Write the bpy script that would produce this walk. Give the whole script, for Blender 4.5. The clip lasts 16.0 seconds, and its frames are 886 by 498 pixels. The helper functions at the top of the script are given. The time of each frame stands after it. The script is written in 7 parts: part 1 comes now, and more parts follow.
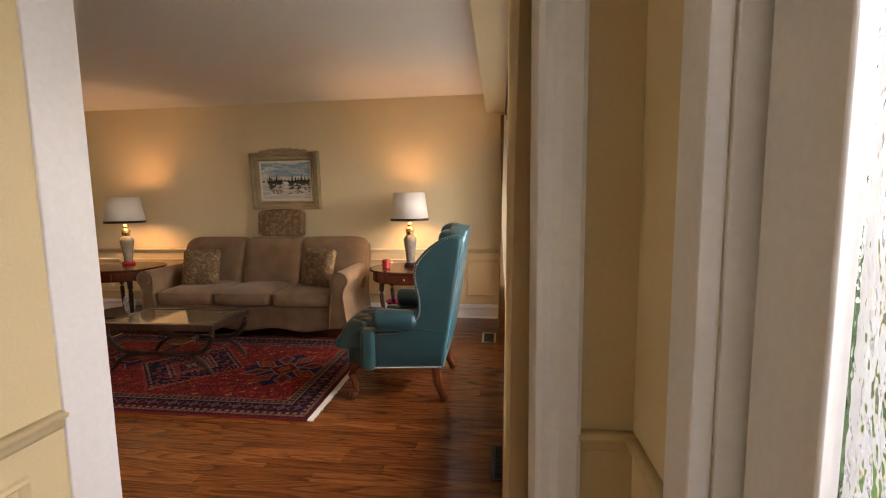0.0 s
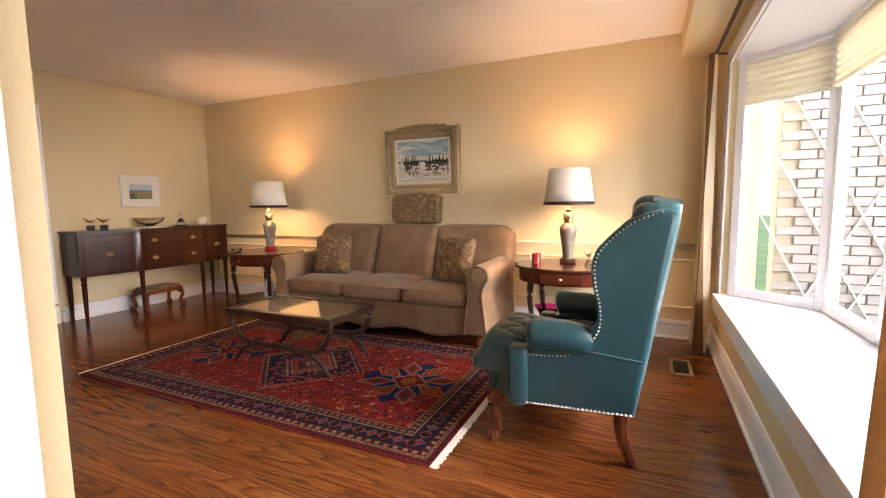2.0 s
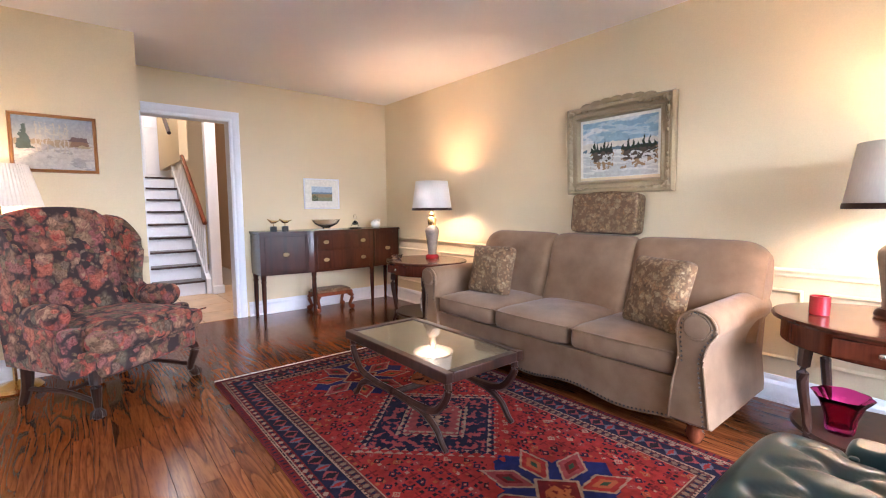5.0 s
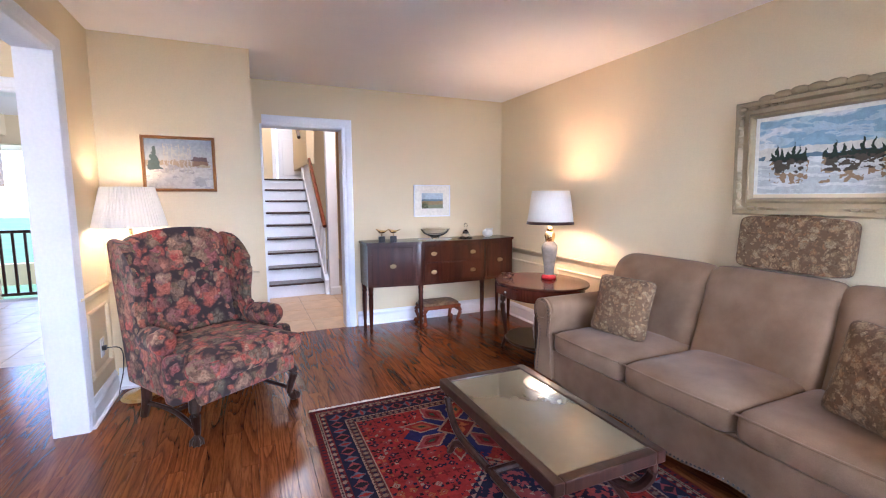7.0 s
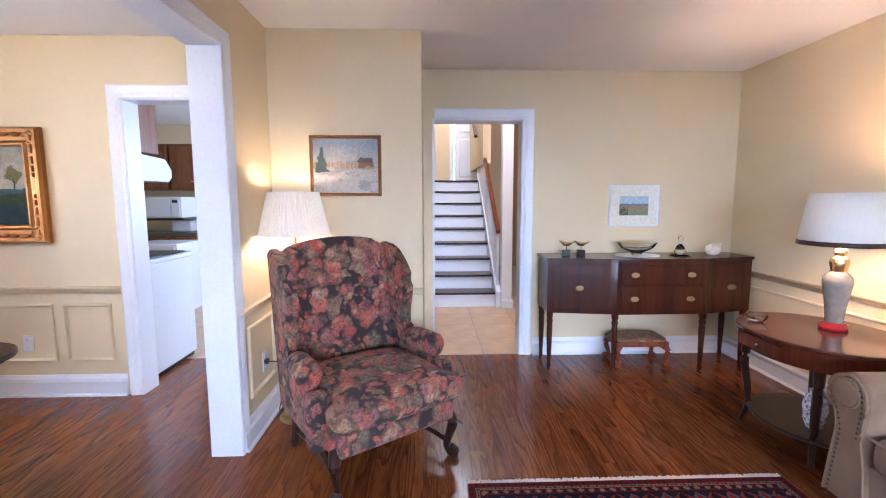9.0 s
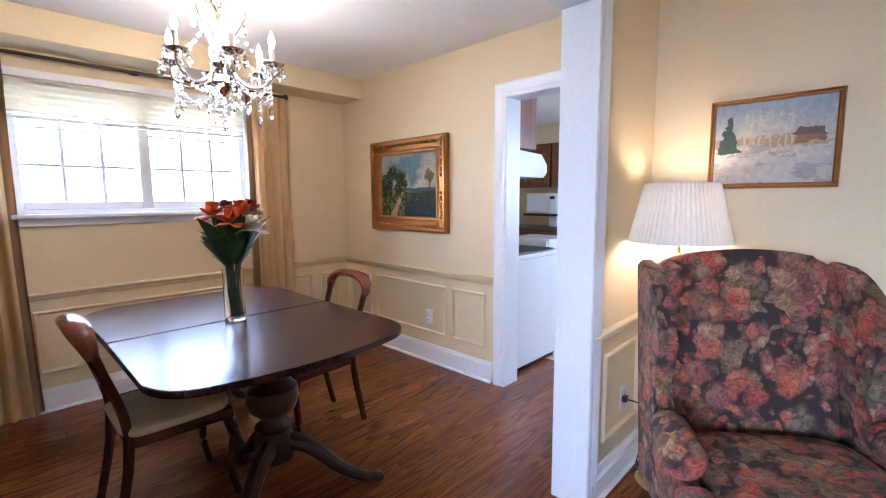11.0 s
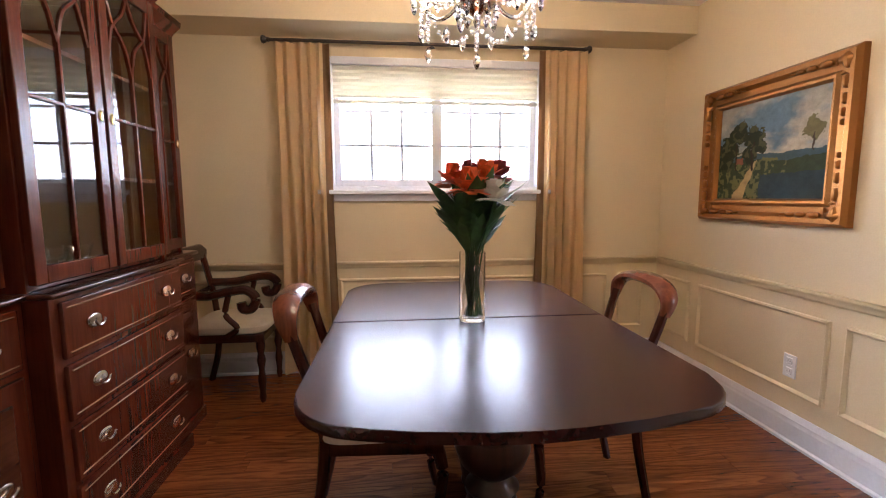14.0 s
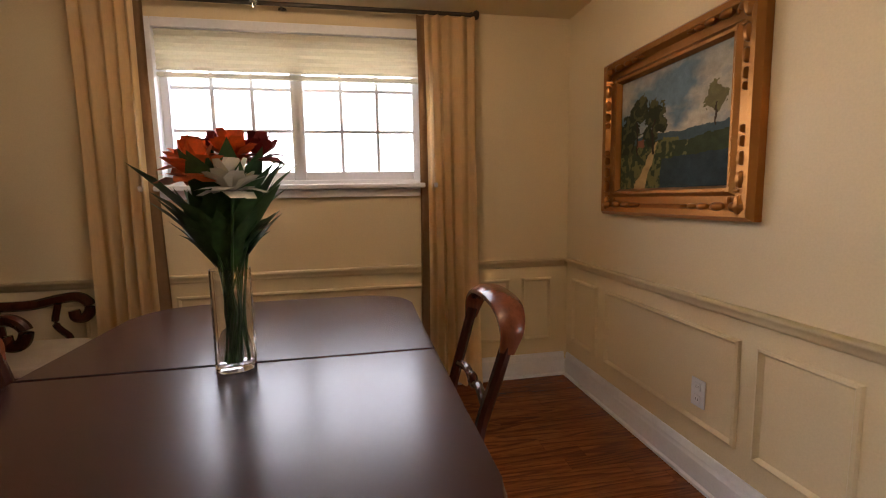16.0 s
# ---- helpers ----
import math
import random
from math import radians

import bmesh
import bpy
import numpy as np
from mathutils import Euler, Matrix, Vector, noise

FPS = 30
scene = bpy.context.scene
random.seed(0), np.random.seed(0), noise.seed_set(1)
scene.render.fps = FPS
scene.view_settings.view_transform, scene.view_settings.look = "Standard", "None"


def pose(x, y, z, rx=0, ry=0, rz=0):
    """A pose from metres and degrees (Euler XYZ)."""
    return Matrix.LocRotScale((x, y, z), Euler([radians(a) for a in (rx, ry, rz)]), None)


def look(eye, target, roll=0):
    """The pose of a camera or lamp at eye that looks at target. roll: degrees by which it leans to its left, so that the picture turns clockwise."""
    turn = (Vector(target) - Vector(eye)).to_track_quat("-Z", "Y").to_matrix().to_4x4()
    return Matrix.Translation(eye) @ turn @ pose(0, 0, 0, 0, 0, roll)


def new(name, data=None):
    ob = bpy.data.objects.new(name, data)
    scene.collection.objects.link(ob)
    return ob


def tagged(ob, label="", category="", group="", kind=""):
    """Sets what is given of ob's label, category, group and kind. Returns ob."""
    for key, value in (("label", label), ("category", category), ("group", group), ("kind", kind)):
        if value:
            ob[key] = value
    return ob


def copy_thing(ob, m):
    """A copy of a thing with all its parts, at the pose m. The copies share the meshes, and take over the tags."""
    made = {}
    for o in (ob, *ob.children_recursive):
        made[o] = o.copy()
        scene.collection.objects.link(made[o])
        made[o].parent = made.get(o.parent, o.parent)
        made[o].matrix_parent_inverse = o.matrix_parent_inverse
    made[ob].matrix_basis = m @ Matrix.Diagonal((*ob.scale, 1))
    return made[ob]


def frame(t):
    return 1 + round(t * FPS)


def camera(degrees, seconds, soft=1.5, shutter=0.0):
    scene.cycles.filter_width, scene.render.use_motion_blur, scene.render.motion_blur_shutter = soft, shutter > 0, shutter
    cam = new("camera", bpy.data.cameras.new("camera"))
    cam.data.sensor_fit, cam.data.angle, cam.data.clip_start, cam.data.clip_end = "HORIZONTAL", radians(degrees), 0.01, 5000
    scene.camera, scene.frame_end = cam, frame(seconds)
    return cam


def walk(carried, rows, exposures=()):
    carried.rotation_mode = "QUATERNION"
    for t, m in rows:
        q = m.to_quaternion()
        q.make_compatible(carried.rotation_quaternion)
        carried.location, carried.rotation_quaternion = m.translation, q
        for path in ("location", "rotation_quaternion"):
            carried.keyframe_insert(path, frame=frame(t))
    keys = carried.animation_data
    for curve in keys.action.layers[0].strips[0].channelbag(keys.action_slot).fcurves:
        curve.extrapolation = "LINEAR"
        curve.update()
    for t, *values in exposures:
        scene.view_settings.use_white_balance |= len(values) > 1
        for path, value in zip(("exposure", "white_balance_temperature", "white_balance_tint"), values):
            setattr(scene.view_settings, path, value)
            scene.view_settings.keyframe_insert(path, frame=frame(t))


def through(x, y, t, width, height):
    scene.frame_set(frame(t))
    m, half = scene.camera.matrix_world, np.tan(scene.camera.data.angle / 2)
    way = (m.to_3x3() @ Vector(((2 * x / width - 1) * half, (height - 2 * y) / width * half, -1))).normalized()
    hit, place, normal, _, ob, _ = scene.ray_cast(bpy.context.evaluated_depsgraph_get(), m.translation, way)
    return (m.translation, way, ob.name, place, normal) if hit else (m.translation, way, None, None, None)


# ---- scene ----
cam = camera(89.9, 16.0, soft=1.1)
PATH = [
    (0, (1.394, 0.677, 1.308), (1.144, 2.65, 1.089), -0.8),
    (0.5, (1.33, 0.873, 1.222), (0.86, 2.805, 1.006), -0.9),
    (1, (1.262, 1.06, 1.186), (0.62, 2.943, 0.975), -0.8),
    (1.5, (1.154, 1.282, 1.154), (0.402, 3.123, 0.939), -0.7),
    (2, (1.067, 1.488, 1.123), (0.232, 3.294, 0.92), -0.7),
    (2.5, (0.998, 1.702, 1.087), (0.089, 3.473, 0.893), -0.6),
    (3, (0.966, 1.903, 1.054), (-0.055, 3.613, 0.869), -0.6),
    (3.5, (0.919, 2.066, 1.051), (-0.222, 3.698, 0.864), -0.5),
    (4, (0.836, 2.218, 1.059), (-0.439, 3.748, 0.871), -0.4),
    (4.5, (0.769, 2.332, 1.082), (-0.643, 3.736, 0.901), -0.4),
    (5, (0.709, 2.473, 1.116), (-0.833, 3.733, 0.937), -0.4),
    (5.2, (0.682, 2.531, 1.137), (-0.907, 3.733, 0.955), -0.5),
    (7.5, (0.194, 2.845, 1.355), (-1.664, 3.548, 1.121), -0.1),
    (8.2, (-0.086, 2.914, 1.363), (-2.007, 3.422, 1.132), -0.2),
    (10.3, (-0.809, 2.818, 1.355), (-2.588, 1.933, 1.131), -0.2),
    (10.5, (-0.854, 2.763, 1.364), (-2.56, 1.745, 1.138), -0.3),
    (11, (-0.97, 2.702, 1.349), (-2.402, 1.325, 1.12), -0.4),
    (11.5, (-1.02, 2.575, 1.257), (-2.179, 0.958, 1.056), -0.1),
    (12, (-1.098, 2.48, 1.232), (-1.959, 0.686, 1.032), 0.0),
    (12.5, (-1.148, 2.385, 1.234), (-1.748, 0.489, 1.023), -0.1),
    (13, (-1.253, 2.27, 1.211), (-1.68, 0.328, 0.997), 0.0),
    (13.5, (-1.408, 2.16, 1.211), (-1.717, 0.196, 0.988), -0.2),
    (14, (-1.54, 2.067, 1.209), (-1.746, 0.091, 0.981), -0.2),
    (14.5, (-1.67, 1.943, 1.194), (-1.832, -0.037, 0.958), -0.3),
    (15, (-1.804, 1.803, 1.178), (-1.965, -0.177, 0.947), -0.3),
    (15.5, (-1.947, 1.716, 1.168), (-2.17, -0.259, 0.943), -0.4),
    (16, (-2.158, 1.628, 1.176), (-2.521, -0.325, 0.946), -1.1),
]
import itertools

EXPOSURES = [(0.0, 1.9, 7800, 21), (0.6, 2.2, 7700, 21), (1.3, 2.55, 7500, 23), (2.0, 2.75, 7400, 23), (2.5, 3.05, 7000, 24), (4.0, 3.25, 5900, 21), (5.0, 3.4, 5500, 20), (8.0, 3.35, 4950, 20), (11.0, 3.05, 4900, 17), (12.5, 2.9, 5250, 17), (14.5, 2.97, 5950, 22), (15.2, 2.68, 6300, 21), (16.0, 2.05, 6700, 21)]
walk(cam, [(t, look(eye, target, roll)) for t, eye, target, roll in PATH], EXPOSURES)

# ---- world, sun, window light and added fill lamps ----
world = bpy.data.worlds.new("sky")
scene.world = world
world.use_nodes = True
wn = world.node_tree.nodes
sky = wn.new("ShaderNodeTexSky")
sky.sky_type = "NISHITA"
sky.sun_disc = False
sky.sun_elevation, sky.sun_rotation = math.radians(52), math.radians(300)
world.node_tree.links.new(sky.outputs[0], wn["Background"].inputs[0])
wn["Background"].inputs[1].default_value = 0.11
sun = new("sun", bpy.data.lights.new("sun", "SUN"))
sun.data.energy, sun.data.angle, sun.data.color = 0.8, math.radians(12), (1.0, 0.95, 0.87)
sun.matrix_world = look((-20, 11, 30), (0, 0, 0))


def area(name, place, target, w, h, watts, colour):
    la = bpy.data.lights.new(name, "AREA")
    la.shape, la.size, la.size_y, la.energy, la.color = "RECTANGLE", w, h, watts, colour
    ob = new(name, la)
    ob.matrix_world = look(place, target)
    return ob


def bulb(name, place, watts, colour, radius=0.03):
    la = bpy.data.lights.new(name, "POINT")
    la.energy, la.color, la.shadow_soft_size = watts, colour, radius
    ob = new(name, la)
    ob.location = place
    return ob


DAY = (0.93, 0.97, 1.0)
WARM = (1.0, 0.54, 0.25)
area("dining_window_light", (-1.82, -2.3, 2.0), (-1.82, 2, 0.9), 3.4, 2.2, 43, DAY)
area("bay_window_light", (4.45, 3.7, 2.35), (0.2, 3.7, 1.05), 4.0, 2.3, 92, DAY)
area("front_door_light", (2.55, 0.45, 1.75), (0.3, 0.9, 1.2), 0.9, 1.3, 7, DAY)
# added fill lamp inside the kitchen; the wall behind it has no window
area("kitchen_fill", (-5.5, 2.55, 1.6), (-5.3, -1, 0.8), 1.4, 1.0, 8, DAY)
# added fill lamp just under the closed stairwell ceiling, brightens the upper stairs
area("landing_fill", (-8.4, 3.3, 4.36), (-8.4, 3.31, 0), 1.2, 0.8, 5, (1.0, 0.92, 0.82))
# added fill lamp high over the side hall, no fixture belongs to it
area("side_hall_fill", (-4.65, 3.5, 4.0), (-6.2, 3.9, 0.6), 0.6, 0.6, 10, (1.0, 0.9, 0.78))


# ---- materials ----
def nodes(name):
    m = bpy.data.materials.new(name)
    m.use_nodes = True
    return m, m.node_tree.nodes, m.node_tree.links, m.node_tree.nodes["Principled BSDF"]


def ramp(n, l, fac, stops):
    r = n.new("ShaderNodeValToRGB")
    e = r.color_ramp.elements
    while len(e) < len(stops):
        e.new(0.5)
    for k, (p, c) in enumerate(stops):
        e[k].position, e[k].color = p, (*c, 1)
    l.new(fac, r.inputs[0])
    return r.outputs[0]


def noise(n, l, scale, detail=4, stretch=(1, 1, 1), source="Object", rough=0.55, warp=0.0):
    tc, mp, t = n.new("ShaderNodeTexCoord"), n.new("ShaderNodeMapping"), n.new("ShaderNodeTexNoise")
    mp.inputs["Scale"].default_value = stretch
    l.new(tc.outputs[source], mp.inputs[0])
    l.new(mp.outputs[0], t.inputs["Vector"])
    t.inputs["Scale"].default_value, t.inputs["Detail"].default_value = scale, detail
    t.inputs["Roughness"].default_value, t.inputs["Distortion"].default_value = rough, warp
    return t.outputs[0]


def bump(n, l, b, height, strength, dist=0.002):
    k = n.new("ShaderNodeBump")
    k.inputs["Strength"].default_value, k.inputs["Distance"].default_value = strength, dist
    l.new(height, k.inputs["Height"])
    l.new(k.outputs[0], b.inputs["Normal"])


def mix(n, l, kind, fac, a, b):
    m = n.new("ShaderNodeMix")
    m.data_type, m.blend_type = "RGBA", kind
    for s, v in ((m.inputs[0], fac), (m.inputs[6], a), (m.inputs[7], b)):
        if isinstance(v, (int, float)):
            s.default_value = v
        elif isinstance(v, tuple):
            s.default_value = (*v, 1)
        else:
            l.new(v, s)
    return m.outputs[2]


def tint(c, k):
    return tuple(min(1, v * k) for v in c)


def paint(name, c, rough=0.55, grain=90, depth=0.12, vary=0.06, metal=0.0, coat=0.0, scale=1.3):
    """Paint, metal, ceramic or plastic: two scales of variation and a fine relief."""
    m, n, l, b = nodes(name)
    big = ramp(n, l, noise(n, l, scale, 3), [(0.3, tint(c, 1 - vary)), (0.7, tint(c, 1 + vary))])
    fine = ramp(n, l, noise(n, l, grain, 3), [(0.3, (0.94, 0.94, 0.94)), (0.7, (1, 1, 1))])
    l.new(mix(n, l, "MULTIPLY", 1.0, big, fine), b.inputs["Base Color"])
    b.inputs["Roughness"].default_value, b.inputs["Metallic"].default_value = rough, metal
    b.inputs["Coat Weight"].default_value = coat
    b.inputs["Coat Roughness"].default_value = 0.12
    bump(n, l, b, noise(n, l, grain, 4), depth)
    return m


def wood(name, dark, light, rough=0.3, axis=0, coat=0.3, scale=9.0, spec=0.3):
    m, n, l, b = nodes(name)
    st = [1.0, 1.0, 1.0]
    st[axis] = 0.07
    g = noise(n, l, scale, 6, tuple(st), warp=1.2)
    fine = noise(n, l, scale * 14, 3, tuple(st))
    col = ramp(n, l, g, [(0.3, dark), (0.52, light), (0.72, dark)])
    col = mix(n, l, "MULTIPLY", 0.4, col, ramp(n, l, fine, [(0.35, (0.55, 0.5, 0.48)), (0.6, (1, 1, 1))]))
    l.new(col, b.inputs["Base Color"])
    b.inputs["Roughness"].default_value = rough
    b.inputs["Coat Weight"].default_value, b.inputs["Coat Roughness"].default_value = coat * 0.5, 0.14
    b.inputs["Specular IOR Level"].default_value = spec
    bump(n, l, b, fine, 0.06)
    return m


def board_material(name, islands):
    """Oak floor boards; the tone differs from board to board."""
    m, n, l, b = nodes(name)
    tc = n.new("ShaderNodeTexCoord")
    src = n.new("ShaderNodeNewGeometry" if islands else "ShaderNodeObjectInfo")
    rnd = src.outputs["Random Per Island" if islands else "Random"]
    geo = n.new("ShaderNodeNewGeometry")
    off = n.new("ShaderNodeVectorMath")
    off.operation = "MULTIPLY_ADD"
    comb = n.new("ShaderNodeCombineXYZ")
    for k in range(3):
        l.new(rnd, comb.inputs[k])
    l.new(comb.outputs[0], off.inputs[0])
    off.inputs[1].default_value = (17, 23, 11)
    l.new(geo.outputs["Position"], off.inputs[2])
    mp = n.new("ShaderNodeMapping")
    mp.inputs["Scale"].default_value = (0.09, 1, 1)
    l.new(off.outputs[0], mp.inputs[0])

    def grain(scale, detail, warp):
        t = n.new("ShaderNodeTexNoise")
        t.inputs["Scale"].default_value, t.inputs["Detail"].default_value, t.inputs["Distortion"].default_value = scale, detail, warp
        l.new(mp.outputs[0], t.inputs["Vector"])
        return t.outputs[0]
    mp2 = n.new("ShaderNodeMapping")
    mp2.inputs["Scale"].default_value = (0.085, 1, 1)
    l.new(off.outputs[0], mp2.inputs[0])
    fig = n.new("ShaderNodeTexNoise")
    fig.inputs["Scale"].default_value, fig.inputs["Detail"].default_value, fig.inputs["Distortion"].default_value = 7.5, 1.2, 0.15
    l.new(mp2.outputs[0], fig.inputs["Vector"])
    rings = n.new("ShaderNodeMath")
    rings.operation = "MULTIPLY"
    l.new(fig.outputs[0], rings.inputs[0])
    rings.inputs[1].default_value = 13.0
    saw = n.new("ShaderNodeMath")
    saw.operation = "FRACT"
    l.new(rings.outputs[0], saw.inputs[0])
    col = ramp(n, l, saw.outputs[0], [(0.0, (0.125, 0.035, 0.011)), (0.2, (0.175, 0.051, 0.015)), (0.5, (0.24, 0.074, 0.0205)), (0.92, (0.262, 0.083, 0.0235)), (1.0, (0.15, 0.044, 0.013))])
    col = mix(n, l, "MULTIPLY", 0.8, col, ramp(n, l, grain(120, 4, 0.4), [(0.36, (0.60, 0.53, 0.48)), (0.56, (1, 1, 1))]))
    col = mix(n, l, "MULTIPLY", 1.0, col, ramp(n, l, rnd, [(0.0, (0.66, 0.62, 0.60)), (0.5, (0.86, 0.85, 0.84)), (1.0, (1.0, 1.0, 1.0))]))
    l.new(col, b.inputs["Base Color"])
    rr = n.new("ShaderNodeMapRange")
    l.new(grain(5, 3, 0), rr.inputs[0])
    rr.inputs[3].default_value, rr.inputs[4].default_value = 0.13, 0.27
    l.new(rr.outputs[0], b.inputs["Roughness"])
    b.inputs["Coat Weight"].default_value, b.inputs["Coat Roughness"].default_value = 0.08, 0.12
    b.inputs["Specular IOR Level"].default_value = 0.32
    bump(n, l, b, grain(60, 4, 0.5), 0.12)
    return m


def cloth(name, c, c2, scale=260, patch=6.0, sheen=0.3):
    m, n, l, b = nodes(name)
    col = ramp(n, l, noise(n, l, patch, 5), [(0.3, c), (0.7, c2)])
    weave = noise(n, l, scale, 2)
    col = mix(n, l, "MULTIPLY", 0.5, col, ramp(n, l, weave, [(0.3, (0.7, 0.7, 0.7)), (0.7, (1, 1, 1))]))
    l.new(col, b.inputs["Base Color"])
    b.inputs["Roughness"].default_value = 0.9
    b.inputs["Specular IOR Level"].default_value = 0.15
    b.inputs["Sheen Weight"].default_value = sheen * 0.5
    b.inputs["Sheen Roughness"].default_value = 0.4
    bump(n, l, b, weave, 0.25)
    return m


def figured(name, stops, scale, ground, warp=3.0, cover=0.5, rough=0.85):
    """Woven floral or paisley cloth: blooms of several colours on a dark ground."""
    m, n, l, b = nodes(name)
    tc = n.new("ShaderNodeTexCoord")
    wob = n.new("ShaderNodeTexNoise")
    wob.inputs["Scale"].default_value = scale * 1.3
    l.new(tc.outputs["Object"], wob.inputs["Vector"])
    add = n.new("ShaderNodeVectorMath")
    add.operation = "MULTIPLY_ADD"
    l.new(wob.outputs["Color"], add.inputs[0])
    add.inputs[1].default_value = (warp / scale * 0.2,) * 3
    l.new(tc.outputs["Object"], add.inputs[2])
    col = None
    for k, s in enumerate((scale, scale * 2.1)):
        v = n.new("ShaderNodeTexVoronoi")
        v.inputs["Scale"].default_value = s
        l.new(add.outputs[0], v.inputs["Vector"])
        sep = n.new("ShaderNodeSeparateColor")
        l.new(v.outputs["Color"], sep.inputs[0])
        hue = ramp(n, l, sep.outputs[0], stops)
        mask = ramp(n, l, v.outputs["Distance"], [(cover - 0.28, (1, 1, 1)), (cover + 0.04, (0, 0, 0))])
        petal = ramp(n, l, noise(n, l, s * 2.6, 3, warp=1.8), [(0.36, (0.30, 0.25, 0.24)), (0.6, (1, 1, 1))])
        hue = mix(n, l, "MULTIPLY", 0.8, hue, petal)
        keep = n.new("ShaderNodeMath")
        keep.operation = "GREATER_THAN"
        l.new(sep.outputs[1], keep.inputs[0])
        keep.inputs[1].default_value = 0.1 if k == 0 else 0.35
        both = n.new("ShaderNodeMath")
        both.operation = "MULTIPLY"
        l.new(mask, both.inputs[0])
        l.new(keep.outputs[0], both.inputs[1])
        col = mix(n, l, "MIX", both.outputs[0], ground if col is None else col, hue)
    l.new(col, b.inputs["Base Color"])
    b.inputs["Roughness"].default_value = rough
    b.inputs["Specular IOR Level"].default_value = 0.2
    b.inputs["Sheen Weight"].default_value = 0.05
    bump(n, l, b, noise(n, l, 300, 2), 0.3)
    return m


def leather(name, c):
    m, n, l, b = nodes(name)
    col = ramp(n, l, noise(n, l, 3.5, 4), [(0.3, tint(c, 0.8)), (0.7, tint(c, 1.2))])
    l.new(col, b.inputs["Base Color"])
    b.inputs["Roughness"].default_value = 0.28
    b.inputs["Coat Weight"].default_value, b.inputs["Coat Roughness"].default_value = 0.15, 0.25
    v = n.new("ShaderNodeTexVoronoi")
    v.inputs["Scale"].default_value = 420
    tc = n.new("ShaderNodeTexCoord")
    l.new(tc.outputs["Object"], v.inputs["Vector"])
    bump(n, l, b, v.outputs["Distance"], 0.15, 0.001)
    return m


def drawn(name, rough=0.75, weave=0.0):
    """A surface whose design is stored on its mesh."""
    m, n, l, b = nodes(name)
    a = n.new("ShaderNodeVertexColor")
    a.layer_name = "design"
    fine = ramp(n, l, noise(n, l, 240, 3), [(0.3, (0.78, 0.78, 0.78)), (0.7, (1, 1, 1))])
    l.new(mix(n, l, "MULTIPLY", 0.8, a.outputs[0], fine), b.inputs["Base Color"])
    b.inputs["Roughness"].default_value = rough
    b.inputs["Specular IOR Level"].default_value = 0.12
    bump(n, l, b, noise(n, l, 350 if weave else 120, 3), 0.35)
    return m


def clear(name, c=(1, 1, 1), rough=0.0, ior=1.45, alpha=1.0):
    m, n, l, b = nodes(name)
    b.inputs["Base Color"].default_value = (*c, 1)
    b.inputs["Roughness"].default_value, b.inputs["IOR"].default_value = rough, ior
    b.inputs["Transmission Weight"].default_value = 1.0
    return m


def shade_cloth(name, c, through=0.5):
    """Thin cloth or paper that lets light through."""
    m, n, l, b = nodes(name)
    out = [k for k in n if k.type == "OUTPUT_MATERIAL"][0]
    tr, mx = n.new("ShaderNodeBsdfTranslucent"), n.new("ShaderNodeMixShader")
    col = ramp(n, l, noise(n, l, 120, 3, (1, 1, 0.2)), [(0.3, tint(c, 0.93)), (0.7, c)])
    l.new(col, b.inputs["Base Color"])
    l.new(col, tr.inputs[0])
    b.inputs["Roughness"].default_value = 0.9
    mx.inputs[0].default_value = through
    l.new(b.outputs[0], mx.inputs[1])
    l.new(tr.outputs[0], mx.inputs[2])
    l.new(mx.outputs[0], out.inputs[0])
    return m


def glow(name, c, strength):
    m, n, l, b = nodes(name)
    b.inputs["Base Color"].default_value = (*c, 1)
    b.inputs["Emission Color"].default_value = (*c, 1)
    b.inputs["Emission Strength"].default_value = strength
    return m


M_WALL = paint("wall_paint", (0.70, 0.575, 0.355), 0.6, 140, 0.15, 0.03)
M_CEIL = paint("ceiling_paint", (0.86, 0.84, 0.82), 0.8, 160, 0.2, 0.02)
M_WHITE = paint("white_gloss_paint", (0.78, 0.79, 0.82), 0.35, 60, 0.06, 0.03)
M_FLOOR, M_FLOOR_REST = board_material("oak_board", False), board_material("oak_board_rest", True)
M_GAP = paint("board_gap", (0.02, 0.008, 0.004), 0.8)
M_TILE = paint("floor_tile", (0.48, 0.33, 0.19), 0.35, 25, 0.1, 0.16, scale=5)
M_GROUT = paint("grout", (0.36, 0.31, 0.25), 0.9)
M_MAHOG = wood("mahogany", (0.062, 0.012, 0.005), (0.100, 0.020, 0.008), 0.26, 2, 0.4)
M_MAHOGX = wood("mahogany_flat", (0.030, 0.009, 0.005), (0.075, 0.021, 0.010), 0.2, 1, 0.45)
M_TABLE = wood("table_top_wood", (0.026, 0.007, 0.0065), (0.038, 0.0105, 0.009), 0.27, 1, 0.15, 6, 0.48)
M_DARK = wood("dark_stained_wood", (0.014, 0.007, 0.005), (0.045, 0.018, 0.011), 0.32, 2, 0.3)
# paler than the cabinet's mahogany: the beading's highlights are put into its colour
M_BEAD_GLINT = paint("polished_beading_glint", (0.30, 0.15, 0.08), 0.18, 60, 0.02, 0.1, 0, 0.5)
M_SIDEBOARD = wood("dark_mahogany", (0.030, 0.008, 0.004), (0.056, 0.014, 0.006), 0.24, 2, 0.4)
M_CHERRY = wood("cherry_wood", (0.07, 0.018, 0.008), (0.2, 0.055, 0.022), 0.25, 2, 0.45)
M_OAKCAB = wood("kitchen_oak", (0.10, 0.040, 0.016), (0.24, 0.10, 0.042), 0.4, 2, 0.2)
M_GREEN = leather("green_leather", (0.018, 0.070, 0.084))
